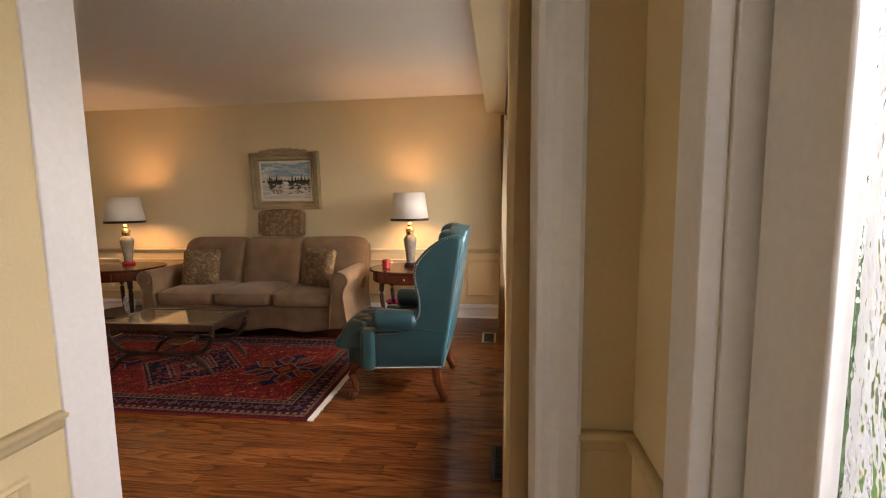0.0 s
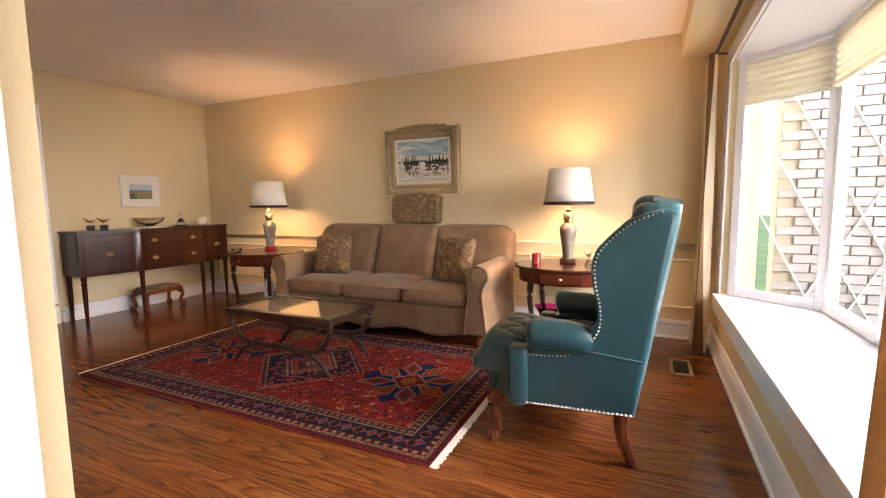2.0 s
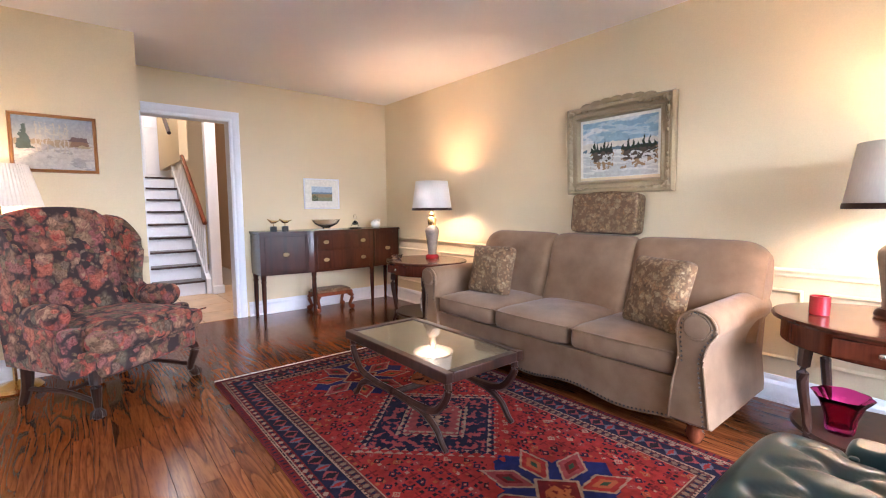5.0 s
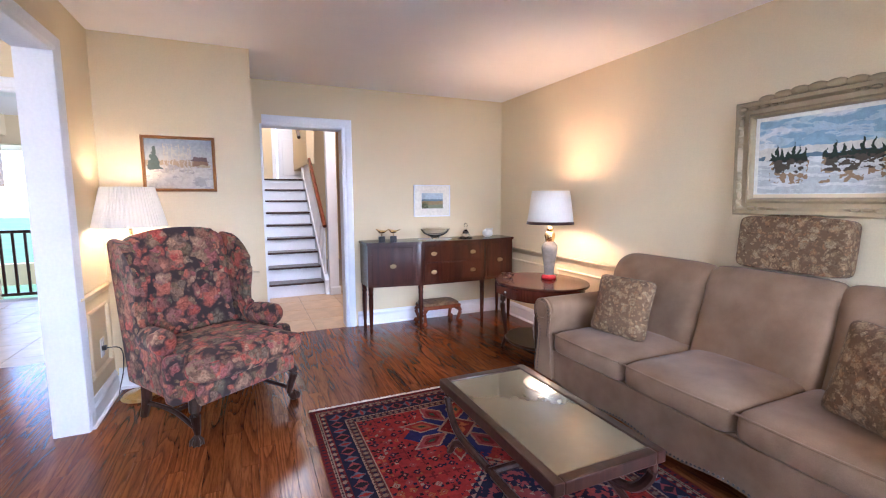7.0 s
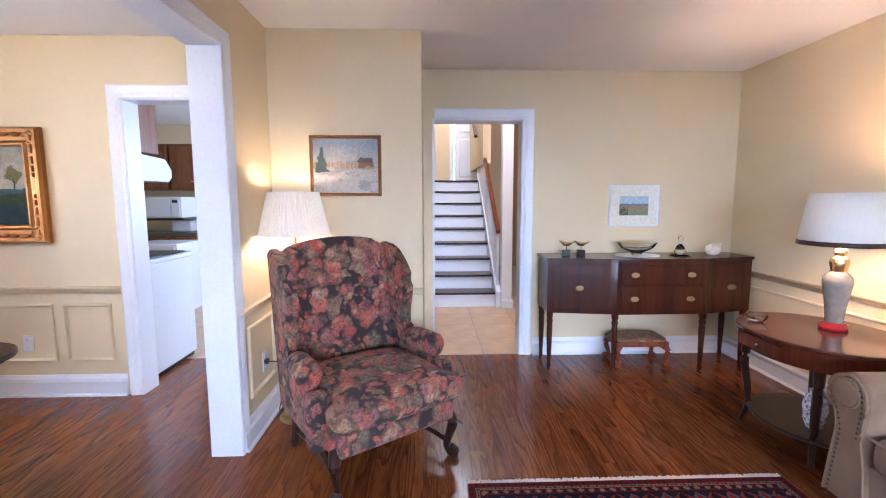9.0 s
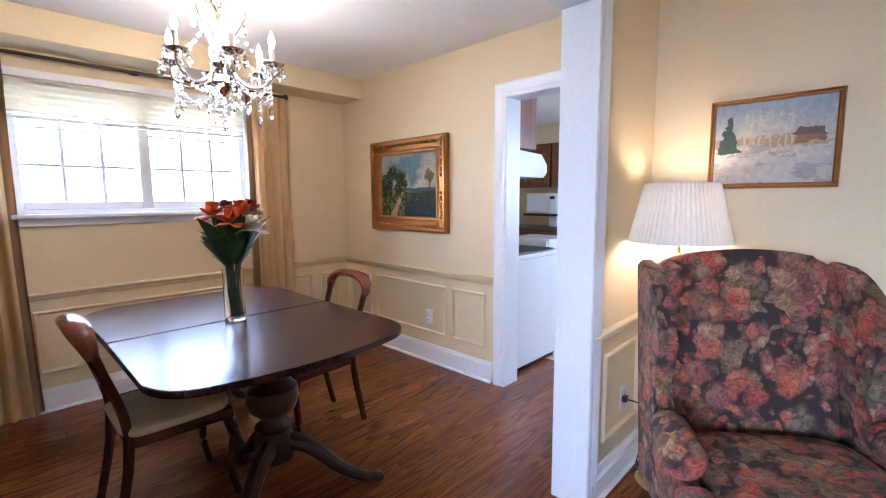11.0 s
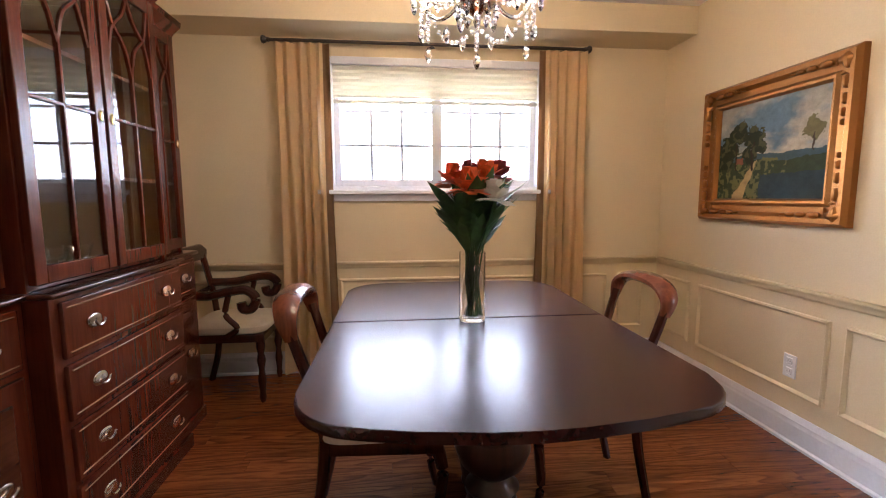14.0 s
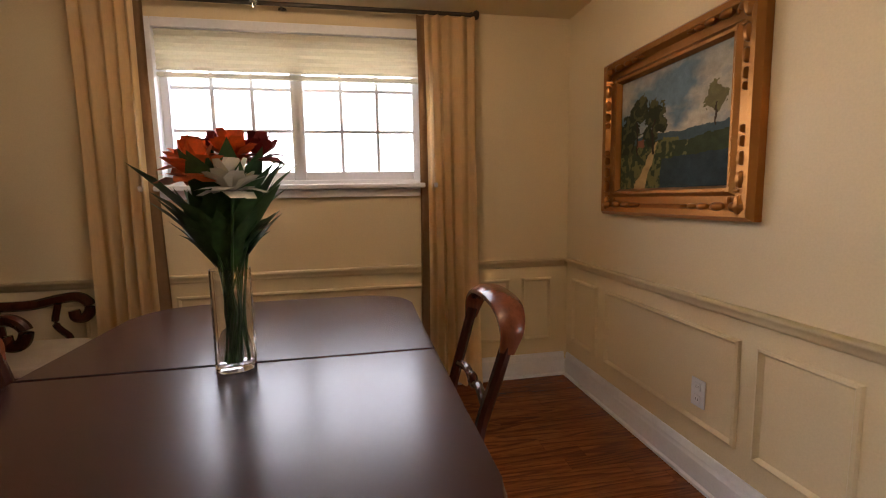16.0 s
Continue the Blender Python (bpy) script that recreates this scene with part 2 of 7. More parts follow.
M_SOFA = cloth("taupe_chenille", (0.185, 0.112, 0.062), (0.26, 0.168, 0.100))
M_PAISLEY = figured("paisley_cloth", [(0.0, (0.28, 0.15, 0.065)), (0.35, (0.36, 0.25, 0.13)), (0.65, (0.12, 0.07, 0.035)), (1.0, (0.40, 0.30, 0.17))], 27, (0.13, 0.075, 0.038), 7, 0.6)
M_FLORAL = figured("floral_tapestry", [(0.0, (0.42, 0.085, 0.06)), (0.25, (0.45, 0.17, 0.10)), (0.45, (0.16, 0.15, 0.10)), (0.6, (0.36, 0.12, 0.11)), (0.8, (0.15, 0.11, 0.06)), (1.0, (0.44, 0.26, 0.16))], 11, (0.045, 0.030, 0.030), 6, 0.66)
M_CREAM = cloth("cream_upholstery", (0.50, 0.42, 0.31), (0.60, 0.52, 0.40), 180)
M_CURTAIN = shade_cloth("curtain_cloth", (0.92, 0.75, 0.48), through=0.5)
M_CURTAIN_PALE = shade_cloth("pale_curtain_cloth", (0.88, 0.80, 0.64), through=0.35)
# tanner copy of the pale cloth, with the near curtain's shade in its colour
M_CURTAIN_SHADED = shade_cloth("shaded_curtain_cloth", (0.90, 0.74, 0.50), through=0.14)
M_LINING = cloth("curtain_edge_band", (0.30, 0.18, 0.09), (0.38, 0.24, 0.13))
M_BLIND = shade_cloth("blind_cloth", (0.78, 0.74, 0.62), through=0.3)
M_SHADE = shade_cloth("lamp_shade_cloth", (0.70, 0.67, 0.61), through=0.05)
M_PLEAT = shade_cloth("pleated_shade_cloth", (0.72, 0.68, 0.60), through=0.045)
M_BRASS = paint("brass", (0.78, 0.56, 0.24), 0.25, 80, 0.05, 0.1, 1.0)
M_SILVER = paint("silver_plate", (0.72, 0.69, 0.62), 0.22, 80, 0.06, 0.1, 1.0)
M_NAIL = paint("nickel_nailhead", (0.40, 0.38, 0.34), 0.35, 80, 0.06, 0.1, 1.0)
M_PULL = paint("aged_brass", (0.34, 0.24, 0.12), 0.38, 80, 0.06, 0.15, 1.0)
M_IRON = paint("bronzed_iron", (0.055, 0.042, 0.034), 0.42, 70, 0.15, 0.2, 0.6)
M_GOLD = paint("gilt_wood", (0.34, 0.14, 0.032), 0.34, 55, 0.6, 0.3, 0.8)
M_GOLDPALE = paint("pale_gilt_wood", (0.36, 0.28, 0.16), 0.5, 55, 0.6, 0.3, 0.35)
M_GREYGLAZE = paint("grey_glazed_ceramic", (0.22, 0.19, 0.155), 0.16, 30, 0.02, 0.2, 0, 0.5, 20)
M_RED = paint("red_glass_enamel", (0.36, 0.02, 0.022), 0.14, 30, 0.02, 0.15, 0, 0.6)
M_CLEAR = clear("clear_glass")
M_PANE = clear("window_glass", ior=1.02)
M_CRYSTAL = clear("crystal", ior=1.6)
M_PINKGLASS = clear("pink_glass", (0.85, 0.06, 0.25))
M_MIRRORTOP = paint("smoked_glass_top", (0.13, 0.11, 0.07), 0.025, 20, 0.0, 0.05, 0.0, 1.0)
M_LEAF = paint("leaf", (0.045, 0.115, 0.032), 0.45, 60, 0.2, 0.35, scale=30)
M_ORANGE = paint("orange_petal", (0.75, 0.14, 0.02), 0.5, 60, 0.2, 0.25, scale=40)
M_DKRED = paint("dark_red_petal", (0.25, 0.02, 0.015), 0.5, 60, 0.2, 0.25, scale=40)
M_PETAL = paint("white_petal", (0.75, 0.72, 0.62), 0.5, 60, 0.2, 0.1, scale=40)
M_FRINGE = cloth("cotton_fringe", (0.72, 0.67, 0.58), (0.82, 0.78, 0.70))
M_DESIGN = drawn("painted_canvas", 0.6)
M_RUG = drawn("rug_pile", 0.95, 1)
M_BLACK = paint("black_plastic", (0.012, 0.012, 0.013), 0.3)
M_APPL = paint("white_enamel", (0.72, 0.73, 0.75), 0.25, 60, 0.03, 0.02)
M_COUNTER = paint("grey_laminate", (0.10, 0.09, 0.085), 0.4, 150, 0.1, 0.2)
M_BRICK = paint("pale_brick", (0.33, 0.31, 0.30), 0.9, 60, 0.4, 0.15, scale=6)
M_GRASS = paint("grass", (0.07, 0.14, 0.035), 0.9, 30, 0.5, 0.3)
M_ORANGEWALL = paint("tan_wall_paint", (0.55, 0.34, 0.17), 0.6, 140, 0.15, 0.03)
M_FLAME = glow("candle_bulb_glass", (1.0, 0.86, 0.62), 14.0)


# ---- mesh helpers ----
def broad_faces(bm):
    """Broad plane faces bordered by narrow bevels: they keep their own normal."""
    bm.faces.index_update()
    out = []
    for f in bm.faces:
        if len(f.verts) < 4:
            continue
        near = [(g.calc_area(), g.normal.angle(f.normal, 0.0)) for e in f.edges for g in e.link_faces if g is not f]
        if near and f.calc_area() > 4 * sum(a for a, _ in near) / len(near) and sum(b for _, b in near) / len(near) > 0.2:
            out.append(f.index)
    return out


def finish(bm, name, mat, smooth=35):
    me = bpy.data.meshes.new(name)
    bmesh.ops.recalc_face_normals(bm, faces=bm.faces)
    flat = broad_faces(bm) if smooth else []
    bm.to_mesh(me)
    bm.free()
    me.materials.append(mat)
    if smooth:
        me.shade_smooth()
        me.set_sharp_from_angle(angle=math.radians(smooth))
        for k in flat:
            me.polygons[k].use_smooth = False
    return me


def part(name, bm, mat, parent=None, label="", smooth=35):
    ob = new(name, finish(bm, name, mat, smooth))
    if parent:
        ob.parent = parent
    return tagged(ob, label)


def thing(name, x, y, z, turn, label, category, group=""):
    ob = new(name)
    ob.matrix_world = pose(x, y, z, 0, 0, turn)
    ob.empty_display_size = 0.1
    return tagged(ob, label, category, group)


def box(x0, x1, y0, y1, z0, z1, bevel=0.0, seg=2, bm=None):
    b = bmesh.new()
    v = [b.verts.new(p) for p in itertools.product((x0, x1), (y0, y1), (z0, z1))]
    for f in ((0, 1, 3, 2), (4, 6, 7, 5), (0, 4, 5, 1), (2, 3, 7, 6), (0, 2, 6, 4), (1, 5, 7, 3)):
        b.faces.new([v[k] for k in f])
    if bevel:
        bmesh.ops.bevel(b, geom=b.edges[:], offset=bevel, segments=seg, affect="EDGES", profile=0.5)
    return join(bm, b)


def join(bm, b):
    if bm is None:
        return b
    me = bpy.data.meshes.new("join")
    b.to_mesh(me)
    b.free()
    bm.from_mesh(me)
    bpy.data.meshes.remove(me)
    return bm


def lathe(profile, seg=24, at=(0, 0, 0), squash=1.0, bm=None, close=True):
    b = bm or bmesh.new()
    rings = []
    for r, z in profile:
        rings.append([b.verts.new((at[0] + r * math.cos(2 * math.pi * k / seg), at[1] + squash * r * math.sin(2 * math.pi * k / seg), at[2] + z)) for k in range(seg)])
    for p, q in zip(rings, rings[1:]):
        for k in range(seg):
            b.faces.new((p[k], p[(k + 1) % seg], q[(k + 1) % seg], q[k]))
    if close:
        b.faces.new(rings[0][::-1])
        b.faces.new(rings[-1])
    return b


def tube(points, radii, seg=10, flat=1.0, bm=None, up=(0, 0, 1)):
    """A swept round or oval bar; flat squeezes it across the sweep's side."""
    b = bm or bmesh.new()
    pts = [Vector(p) for p in points]
    if isinstance(radii, (int, float)):
        radii = [radii] * len(pts)
    rings = []
    upv = Vector(up)
    for k, p in enumerate(pts):
        d = (pts[min(k + 1, len(pts) - 1)] - pts[max(k - 1, 0)]).normalized()
        s = d.cross(upv)
        if s.length < 0.05:
            s = d.cross(Vector((0, 1, 0.01))) if abs(d.y) < 0.9 else d.cross(Vector((1, 0, 0)))
        s.normalize()
        u = s.cross(d)
        rings.append([b.verts.new(p + radii[k] * (flat * math.cos(a) * s + math.sin(a) * u)) for a in [2 * math.pi * j / seg for j in range(seg)]])
    for p, q in zip(rings, rings[1:]):
        for k in range(seg):
            b.faces.new((p[k], p[(k + 1) % seg], q[(k + 1) % seg], q[k]))
    b.faces.new(rings[0][::-1])
    b.faces.new(rings[-1])
    return b


def curve(points, n=6):
    """Catmull-Rom through the points."""
    p = [Vector(q) for q in points]
    p = [2 * p[0] - p[1]] + p + [2 * p[-1] - p[-2]]
    out = []
    for a, b, c, d in zip(p, p[1:], p[2:], p[3:]):
        for k in range(n):
            t = k / n
            out.append(0.5 * (2 * b + (c - a) * t + (2 * a - 5 * b + 4 * c - d) * t * t + (3 * b - a - 3 * c + d) * t ** 3))
    return out + [p[-2]]


def prism(poly, axis, a, b_, bevel=0.0, seg=2, bm=None):
    """A flat outline given thickness along an axis; the outline's two numbers are the other two axes in order."""
    b = bmesh.new()

    def place(p, h):
        q = list(p)
        q.insert(axis, h)
        return q
    lo = [b.verts.new(place(p, a)) for p in poly]
    hi = [b.verts.new(place(p, b_)) for p in poly]
    b.faces.new(lo)
    b.faces.new(hi[::-1])
    for k in range(len(poly)):
        b.faces.new((lo[k], hi[k], hi[(k + 1) % len(poly)], lo[(k + 1) % len(poly)]))
    if bevel:
        caps = [e for e in b.edges if (e.verts[0] in lo and e.verts[1] in lo) or (e.verts[0] in hi and e.verts[1] in hi)]
        bmesh.ops.bevel(b, geom=caps, offset=bevel, segments=seg, affect="EDGES", profile=0.5)
    return join(bm, b)


def puff(cx, cy, cz, sx, sy, sz, e=0.35, ez=None, seg=28, bm=None, bend=None):
    """A stuffed cushion: a rounded box, sizes across."""
    b = bmesh.new()
    ez = ez or e
    sg = lambda v, p: math.copysign(abs(v) ** p, v)
    rows = 16
    rings = []
    for i in range(1, rows):
        ph = -math.pi / 2 + math.pi * i / rows
        ring = []
        for k in range(seg):
            th = 2 * math.pi * (k + 0.5) / seg
            x = sx / 2 * sg(math.cos(ph), ez) * sg(math.cos(th), e)
            y = sy / 2 * sg(math.cos(ph), ez) * sg(math.sin(th), e)
            z = sz / 2 * sg(math.sin(ph), ez)
            if bend:
                x, y, z = bend(x, y, z)
            ring.append(b.verts.new((cx + x, cy + y, cz + z)))
        rings.append(ring)
    for p, q in zip(rings, rings[1:]):
        for k in range(seg):
            b.faces.new((p[k], p[(k + 1) % seg], q[(k + 1) % seg], q[k]))
    b.faces.new(rings[0][::-1])
    b.faces.new(rings[-1])
    return join(bm, b)


def moved(bm, m):
    bmesh.ops.transform(bm, matrix=m, verts=bm.verts)
    return bm


def studs(points, r=0.006, bm=None):
    """Nailheads: small domes."""
    b = bm or bmesh.new()
    for p in points:
        p = Vector(p)
        v = [b.verts.new(p + Vector(o) * r) for o in ((1, 0, 0), (-1, 0, 0), (0, 1, 0), (0, -1, 0), (0, 0, 1), (0, 0, -1))]
        for f in ((0, 2, 4), (2, 1, 4), (1, 3, 4), (3, 0, 4), (2, 0, 5), (1, 2, 5), (3, 1, 5), (0, 3, 5)):
            b.faces.new([v[k] for k in f])
    return b


def along(points, step):
    """Points at even steps along a line."""
    pts = [Vector(p) for p in points]
    out, left = [pts[0]], step
    for a, b in zip(pts, pts[1:]):
        d, t = (b - a).length, 0.0
        while d - t >= left:
            t += left
            out.append(a.lerp(b, t / d))
            left = step
        left -= d - t
    return out


# ---- structure ----
H = 2.415


def wall(name, axis, p0, p1, a0, a1, z0, z1, holes=(), mat=None, label="plain painted wall"):
    """axis 0: the wall stands across x, from p0 to p1, and runs along y from a0 to a1."""
    b = bmesh.new()

    def piece(u0, u1, w0, w1):
        if u1 - u0 > 1e-4 and w1 - w0 > 1e-4:
            box(*((p0, p1, u0, u1) if axis == 0 else (u0, u1, p0, p1)), w0, w1, bm=b)
    at = a0
    for h0, h1, k0, k1 in sorted(holes):
        piece(at, h0, z0, z1)
        piece(h0, h1, z0, k0)
        piece(h0, h1, k1, z1)
        at = h1
    piece(at, a1, z0, z1)
    return tagged(part(name, b, mat or M_WALL, smooth=0), label, "wall", kind="structure")


YEL = "pale yellow painted wall"
wall("wall_north", 1, 5.53, 5.73, -4.35, 1.75, -0.05, H, label=YEL)
wall("wall_west", 0, -4.32, -4.17, 2.864, 5.53, -0.05, H, [(2.94, 3.705, -0.05, 2.02)], label=YEL)
wall("wall_jog", 0, -3.467, -3.317, 1.9, 2.864, -0.05, H, label=YEL)
wall("wall_jog_return", 1, 2.714, 2.864, -4.32, -3.467, -0.05, H, label=YEL)
wall("wall_partition_west", 1, 1.755, 1.9, -3.62, -2.69, -0.05, H, label=YEL)
wall("wall_partition_header", 1, 1.755, 1.9, -2.69, -0.81, 2.12, H, label=YEL)
wall("wall_partition_east", 1, 1.755, 1.9, -0.81, 0.12, -0.05, H, label=YEL)
wall("wall_hall_header", 1, 1.70, 1.9, 0.12, 1.50, 2.12, H, label=YEL)
wall("wall_hall_west", 0, 0.12, 0.25, -1.03, 1.79, -0.05, H, label=YEL)
wall("wall_hall_stub", 1, 1.69, 1.9, 1.50, 1.95, -0.05, H, label=YEL)
wall("wall_hall_east", 0, 1.70, 1.95, -1.03, 1.69, -0.05, H, [(0.35, 1.33, -0.05, 2.05)], label=YEL)
wall("wall_east", 0, 1.55, 1.75, 1.9, 5.53, -0.05, H, [(2.15, 5.13, 0.44, 2.06)], label=YEL)
wall("wall_dining_west", 0, -3.62, -3.47, -1.23, 1.755, -0.05, H, [(0.885, 1.645, -0.05, 2.03)], label=YEL)
wall("wall_south", 1, -1.23, -1.03, -3.47, 1.95, -0.05, H, [(-2.56, -1.10, 1.265, 2.13)], label=YEL)
c = box(-4.35, 1.95, -1.23, 5.73, H, H + 0.12)
tagged(part("ceiling", c, M_CEIL, smooth=0), "smooth white painted ceiling", "ceiling", kind="structure")
tagged(part("bulkhead_living", box(1.26, 1.55, 1.9, 5.53, 2.22, H - 0.002), M_WALL, smooth=0), "yellow painted ceiling bulkhead over the bay window", "bulkhead", kind="structure")
tagged(part("bulkhead_dining", box(-3.47, 0.12, -1.03, -0.72, 2.245, H - 0.002), M_WALL, smooth=0), "yellow painted ceiling bulkhead over the dining window", "bulkhead", kind="structure")


def moulding(name, axis, face, out, a0, a1, profile, mat, label, category):
    """A trim that runs along a wall: profile of (distance from the wall, height)."""
    b = bmesh.new()
    ends = []
    for a in (a0, a1):
        ends.append([b.verts.new((face + out * d, a, z) if axis == 0 else (a, face + out * d, z)) for d, z in profile])
    n = len(profile)
    for k in range(n):
        b.faces.new((ends[0][k], ends[0][(k + 1) % n], ends[1][(k + 1) % n], ends[1][k]))
    b.faces.new(ends[0])
    b.faces.new(ends[1][::-1])
    return tagged(part(name, b, mat, smooth=25), label, category, kind="structure")


BASE = [(0, 0), (0.02, 0), (0.02, 0.10), (0.012, 0.112), (0.016, 0.122), (0.006, 0.148), (0, 0.15)]
RAIL = [(0, 0.725), (0.008, 0.727), (0.012, 0.738), (0.010, 0.748), (0.024, 0.758), (0.026, 0.768), (0, 0.775)]
SHOE = [(0.02, 0), (0.033, 0), (0.031, 0.012), (0.02, 0.018)]


def skirting(axis, face, out, a0, a1):
    moulding("baseboard", axis, face, out, a0, a1, BASE, M_WHITE, "white painted stepped baseboard", "baseboard")
    moulding("trim", axis, face, out, a0, a1, SHOE, M_WHITE, "white quarter-round shoe moulding", "trim")


def chair_rail(axis, face, out, a0, a1):
    moulding("chair_rail", axis, face, out, a0, a1, RAIL, M_WALL, "yellow painted chair rail moulding", "trim")


def wall_panel(axis, face, out, a0, a1, z0=0.245, z1=0.655):
    """A picture-frame moulding: four mitred strips."""
    b = bmesh.new()
    prof = [(0, 0.0), (0.012, 0.003), (0.016, 0.012), (0.008, 0.020), (0, 0.024)]
    cor = [(a0, z0, 1, 1), (a1, z0, -1, 1), (a1, z1, -1, -1), (a0, z1, 1, -1)]
    rings = []
    for a, z, sa, sz in cor:
        rings.append([b.verts.new((face + out * d, a + sa * i, z + sz * i) if axis == 0 else (a + sa * i, face + out * d, z + sz * i)) for d, i in prof])
    for k in range(4):
        p, q = rings[k], rings[(k + 1) % 4]
        for j in range(4):
            b.faces.new((p[j], p[j + 1], q[j + 1], q[j]))
    tagged(part("wall_panel_moulding", b, M_WALL, smooth=25), "yellow painted rectangular wainscot panel moulding", "trim", kind="structure")


for ax, f, o, a0, a1 in ((1, 5.53, -1, -4.17, 1.55), (0, -4.17, 1, 3.81, 5.51), (0, -3.317, 1, 1.92, 2.864), (1, 1.9, 1, -3.297, -2.70),
                         (0, 1.55, -1, 1.92, 5.51), (0, -3.47, 1, -1.01, 0.79), (1, -1.03, 1, -3.45, 0.10), (0, 0.12, -1, -1.01, 1.735),
                         (1, 1.755, -1, -0.78, 0.10), (0, 0.25, 1, -1.0, 1.655), (1, 1.9, 1, -0.79, 0.12)):
    skirting(ax, f, o, a0, a1)
for ax, f, o, a0, a1 in ((1, 5.53, -1, -4.17, 1.545), (0, -3.317, 1, 1.925, 2.864), (1, 1.9, 1, -3.292, -2.71), (0, -3.47, 1, -1.005, 0.79),
                         (1, -1.03, 1, -3.445, 0.12), (0, 0.25, 1, -1.0, 1.655), (0, 0.12, -1, -1.0, 1.73), (1, 1.69, -1, 1.575, 1.70), (0, 1.70, -1, 1.45, 1.665)):
    chair_rail(ax, f, o, a0, a1)
for ax, f, o, spans in ((1, 5.53, -1, [(-4.05, -3.2), (-3.1, -2.3), (-2.2, -1.2), (-1.1, 0.1), (0.18, 0.95), (1.03, 1.45)]), (0, -3.317, 1, [(2.02, 2.76)]),
                        (1, 1.9, 1, [(-3.22, -2.82)]), (0, -3.47, 1, [(-0.94, -0.64), (-0.555, 0.325), (0.395, 0.72)]),
                        (1, -1.03, 1, [(-3.36, -3.16), (-3.08, -2.62), (-2.54, -1.14), (-0.7, -0.1)]), (0, 0.25, 1, [(0.2, 0.85), (0.95, 1.56)])):
    for a0, a1 in spans:
        wall_panel(ax, f, o, a0, a1)


def casing(name, axis, face, out, a0, a1, top, w=0.095, left=True, right=True, z0=0.0, label="white painted door casing"):
    """Architrave on a wall's face round an opening from a0 to a1."""
    b = bmesh.new()
    prof = [(0, 0), (0.012, 0), (0.016, 0.012), (0.012, 0.03), (0.02, 0.05), (0.024, w - 0.01), (0.018, w), (0, w)]
    path = []
    if left:
        path += [(a0, z0, -1, 0)]
    path += [(a0, top, -1 if left else 0, 1), (a1, top, 1 if right else 0, 1)]
    if right:
        path += [(a1, z0, 1, 0)]
    rings = []
    for a, z, sa, sz in path:
        rings.append([b.verts.new((face + out * d, a + sa * i, z + sz * i) if axis == 0 else (a + sa * i, face + out * d, z + sz * i)) for d, i in prof])
    for p, q in zip(rings, rings[1:]):
        for k in range(len(prof)):
            b.faces.new((p[k], p[(k + 1) % len(prof)], q[(k + 1) % len(prof)], q[k]))
    b.faces.new(rings[0])
    b.faces.new(rings[-1][::-1])
    return tagged(part(name, b, M_WHITE, smooth=25), label, "door casing", kind="structure")


def lining(name, axis, p0, p1, a0, a1, top, t=0.018):
    """The boards that line a doorway."""
    b = bmesh.new()
    f = (lambda u0, u1, w0, w1: box(p0, p1, u0, u1, w0, w1, bm=b)) if axis == 0 else (lambda u0, u1, w0, w1: box(u0, u1, p0, p1, w0, w1, bm=b))
    f(a0 - 0.002, a0 + t, 0, top)
    f(a1 - t, a1 + 0.002, 0, top)
    f(a0 + t, a1 - t, top - t, top)
    return tagged(part(name, b, M_WHITE, smooth=0), "white painted doorway lining", "door frame", kind="structure")


lining("door_frame_1", 0, -4.325, -4.165, 2.94, 3.705, 2.02)
casing("door_casing_1", 0, -4.17, 1, 2.958, 3.692, 2.005, 0.095, left=False)
lining("door_frame_2", 0, -3.625, -3.465, 0.885, 1.645, 2.03)
casing("door_casing_2", 0, -3.47, 1, 0.90, 1.63, 2.015, 0.09)
lining("opening_frame_dining", 1, 1.745, 1.91, -2.69, -0.81, 2.12, 0.022)
casing("opening_casing_dining_north", 1, 1.9, 1, -2.672, -0.828, 2.10, 0.08)
casing("opening_casing_dining_south", 1, 1.755, -1, -2.672, -0.828, 2.10, 0.08)
tagged(part("opening_frame_hall", box(0.226, 0.258, 1.66, 1.806, 0, 2.12, 0.004), M_WHITE), "white painted flat end casing of the hall wall", "door casing", kind="structure")
casing("opening_casing_hall", 1, 1.69, -1, 1.478, 1.48, 2.10, 0.10, left=False)
tagged(part("opening_frame_hall_east", box(1.478, 1.502, 1.685, 1.912, 0, 2.12, 0.004), M_WHITE), "white painted jamb of the hall opening", "door frame", kind="structure")

# ---- windows, front door, outdoors ----
ground = tagged(part("ground", box(-60, 60, -60, 60, -0.62, -0.55), M_GRASS, smooth=0), "green lawn outside the house", "lawn", kind="structure")


def sash(name, width, height, label, bars=(0, 0), w=0.05, rail=None):
    """A glazed sash in its own x-z plane, with a pane and slim glazing bars."""
    t = thing(name, 0, 0, 0, 0, label, "window")
    b = bmesh.new()
    for a in ((0, w, 0, height), (width - w, width, 0, height), (w, width - w, 0, w), (w, width - w, height - w, height)):
        box(a[0], a[1], -0.03, 0.03, a[2], a[3], 0.004, 1, bm=b)
    part("window_frame", b, M_WHITE, t)
    p = part("pane", box(w, width - w, -0.004, 0.004, w, height - w), M_PANE, t, smooth=0)
    p.visible_shadow = False
    for k in range(bars[0]):
        x = w + (width - 2 * w) * (k + 1) / (bars[0] + 1)
        part("glazing_bar", box(x - 0.010, x + 0.010, -0.011, 0.011, w, height - w), M_WHITE, t, smooth=0)
    for k in range(bars[1]):
        z = w + (height - 2 * w) * (k + 1) / (bars[1] + 1)
        part("glazing_bar", box(w, width - w, -0.009, 0.009, z - 0.009, z + 0.009), M_WHITE, t, smooth=0)
    return t


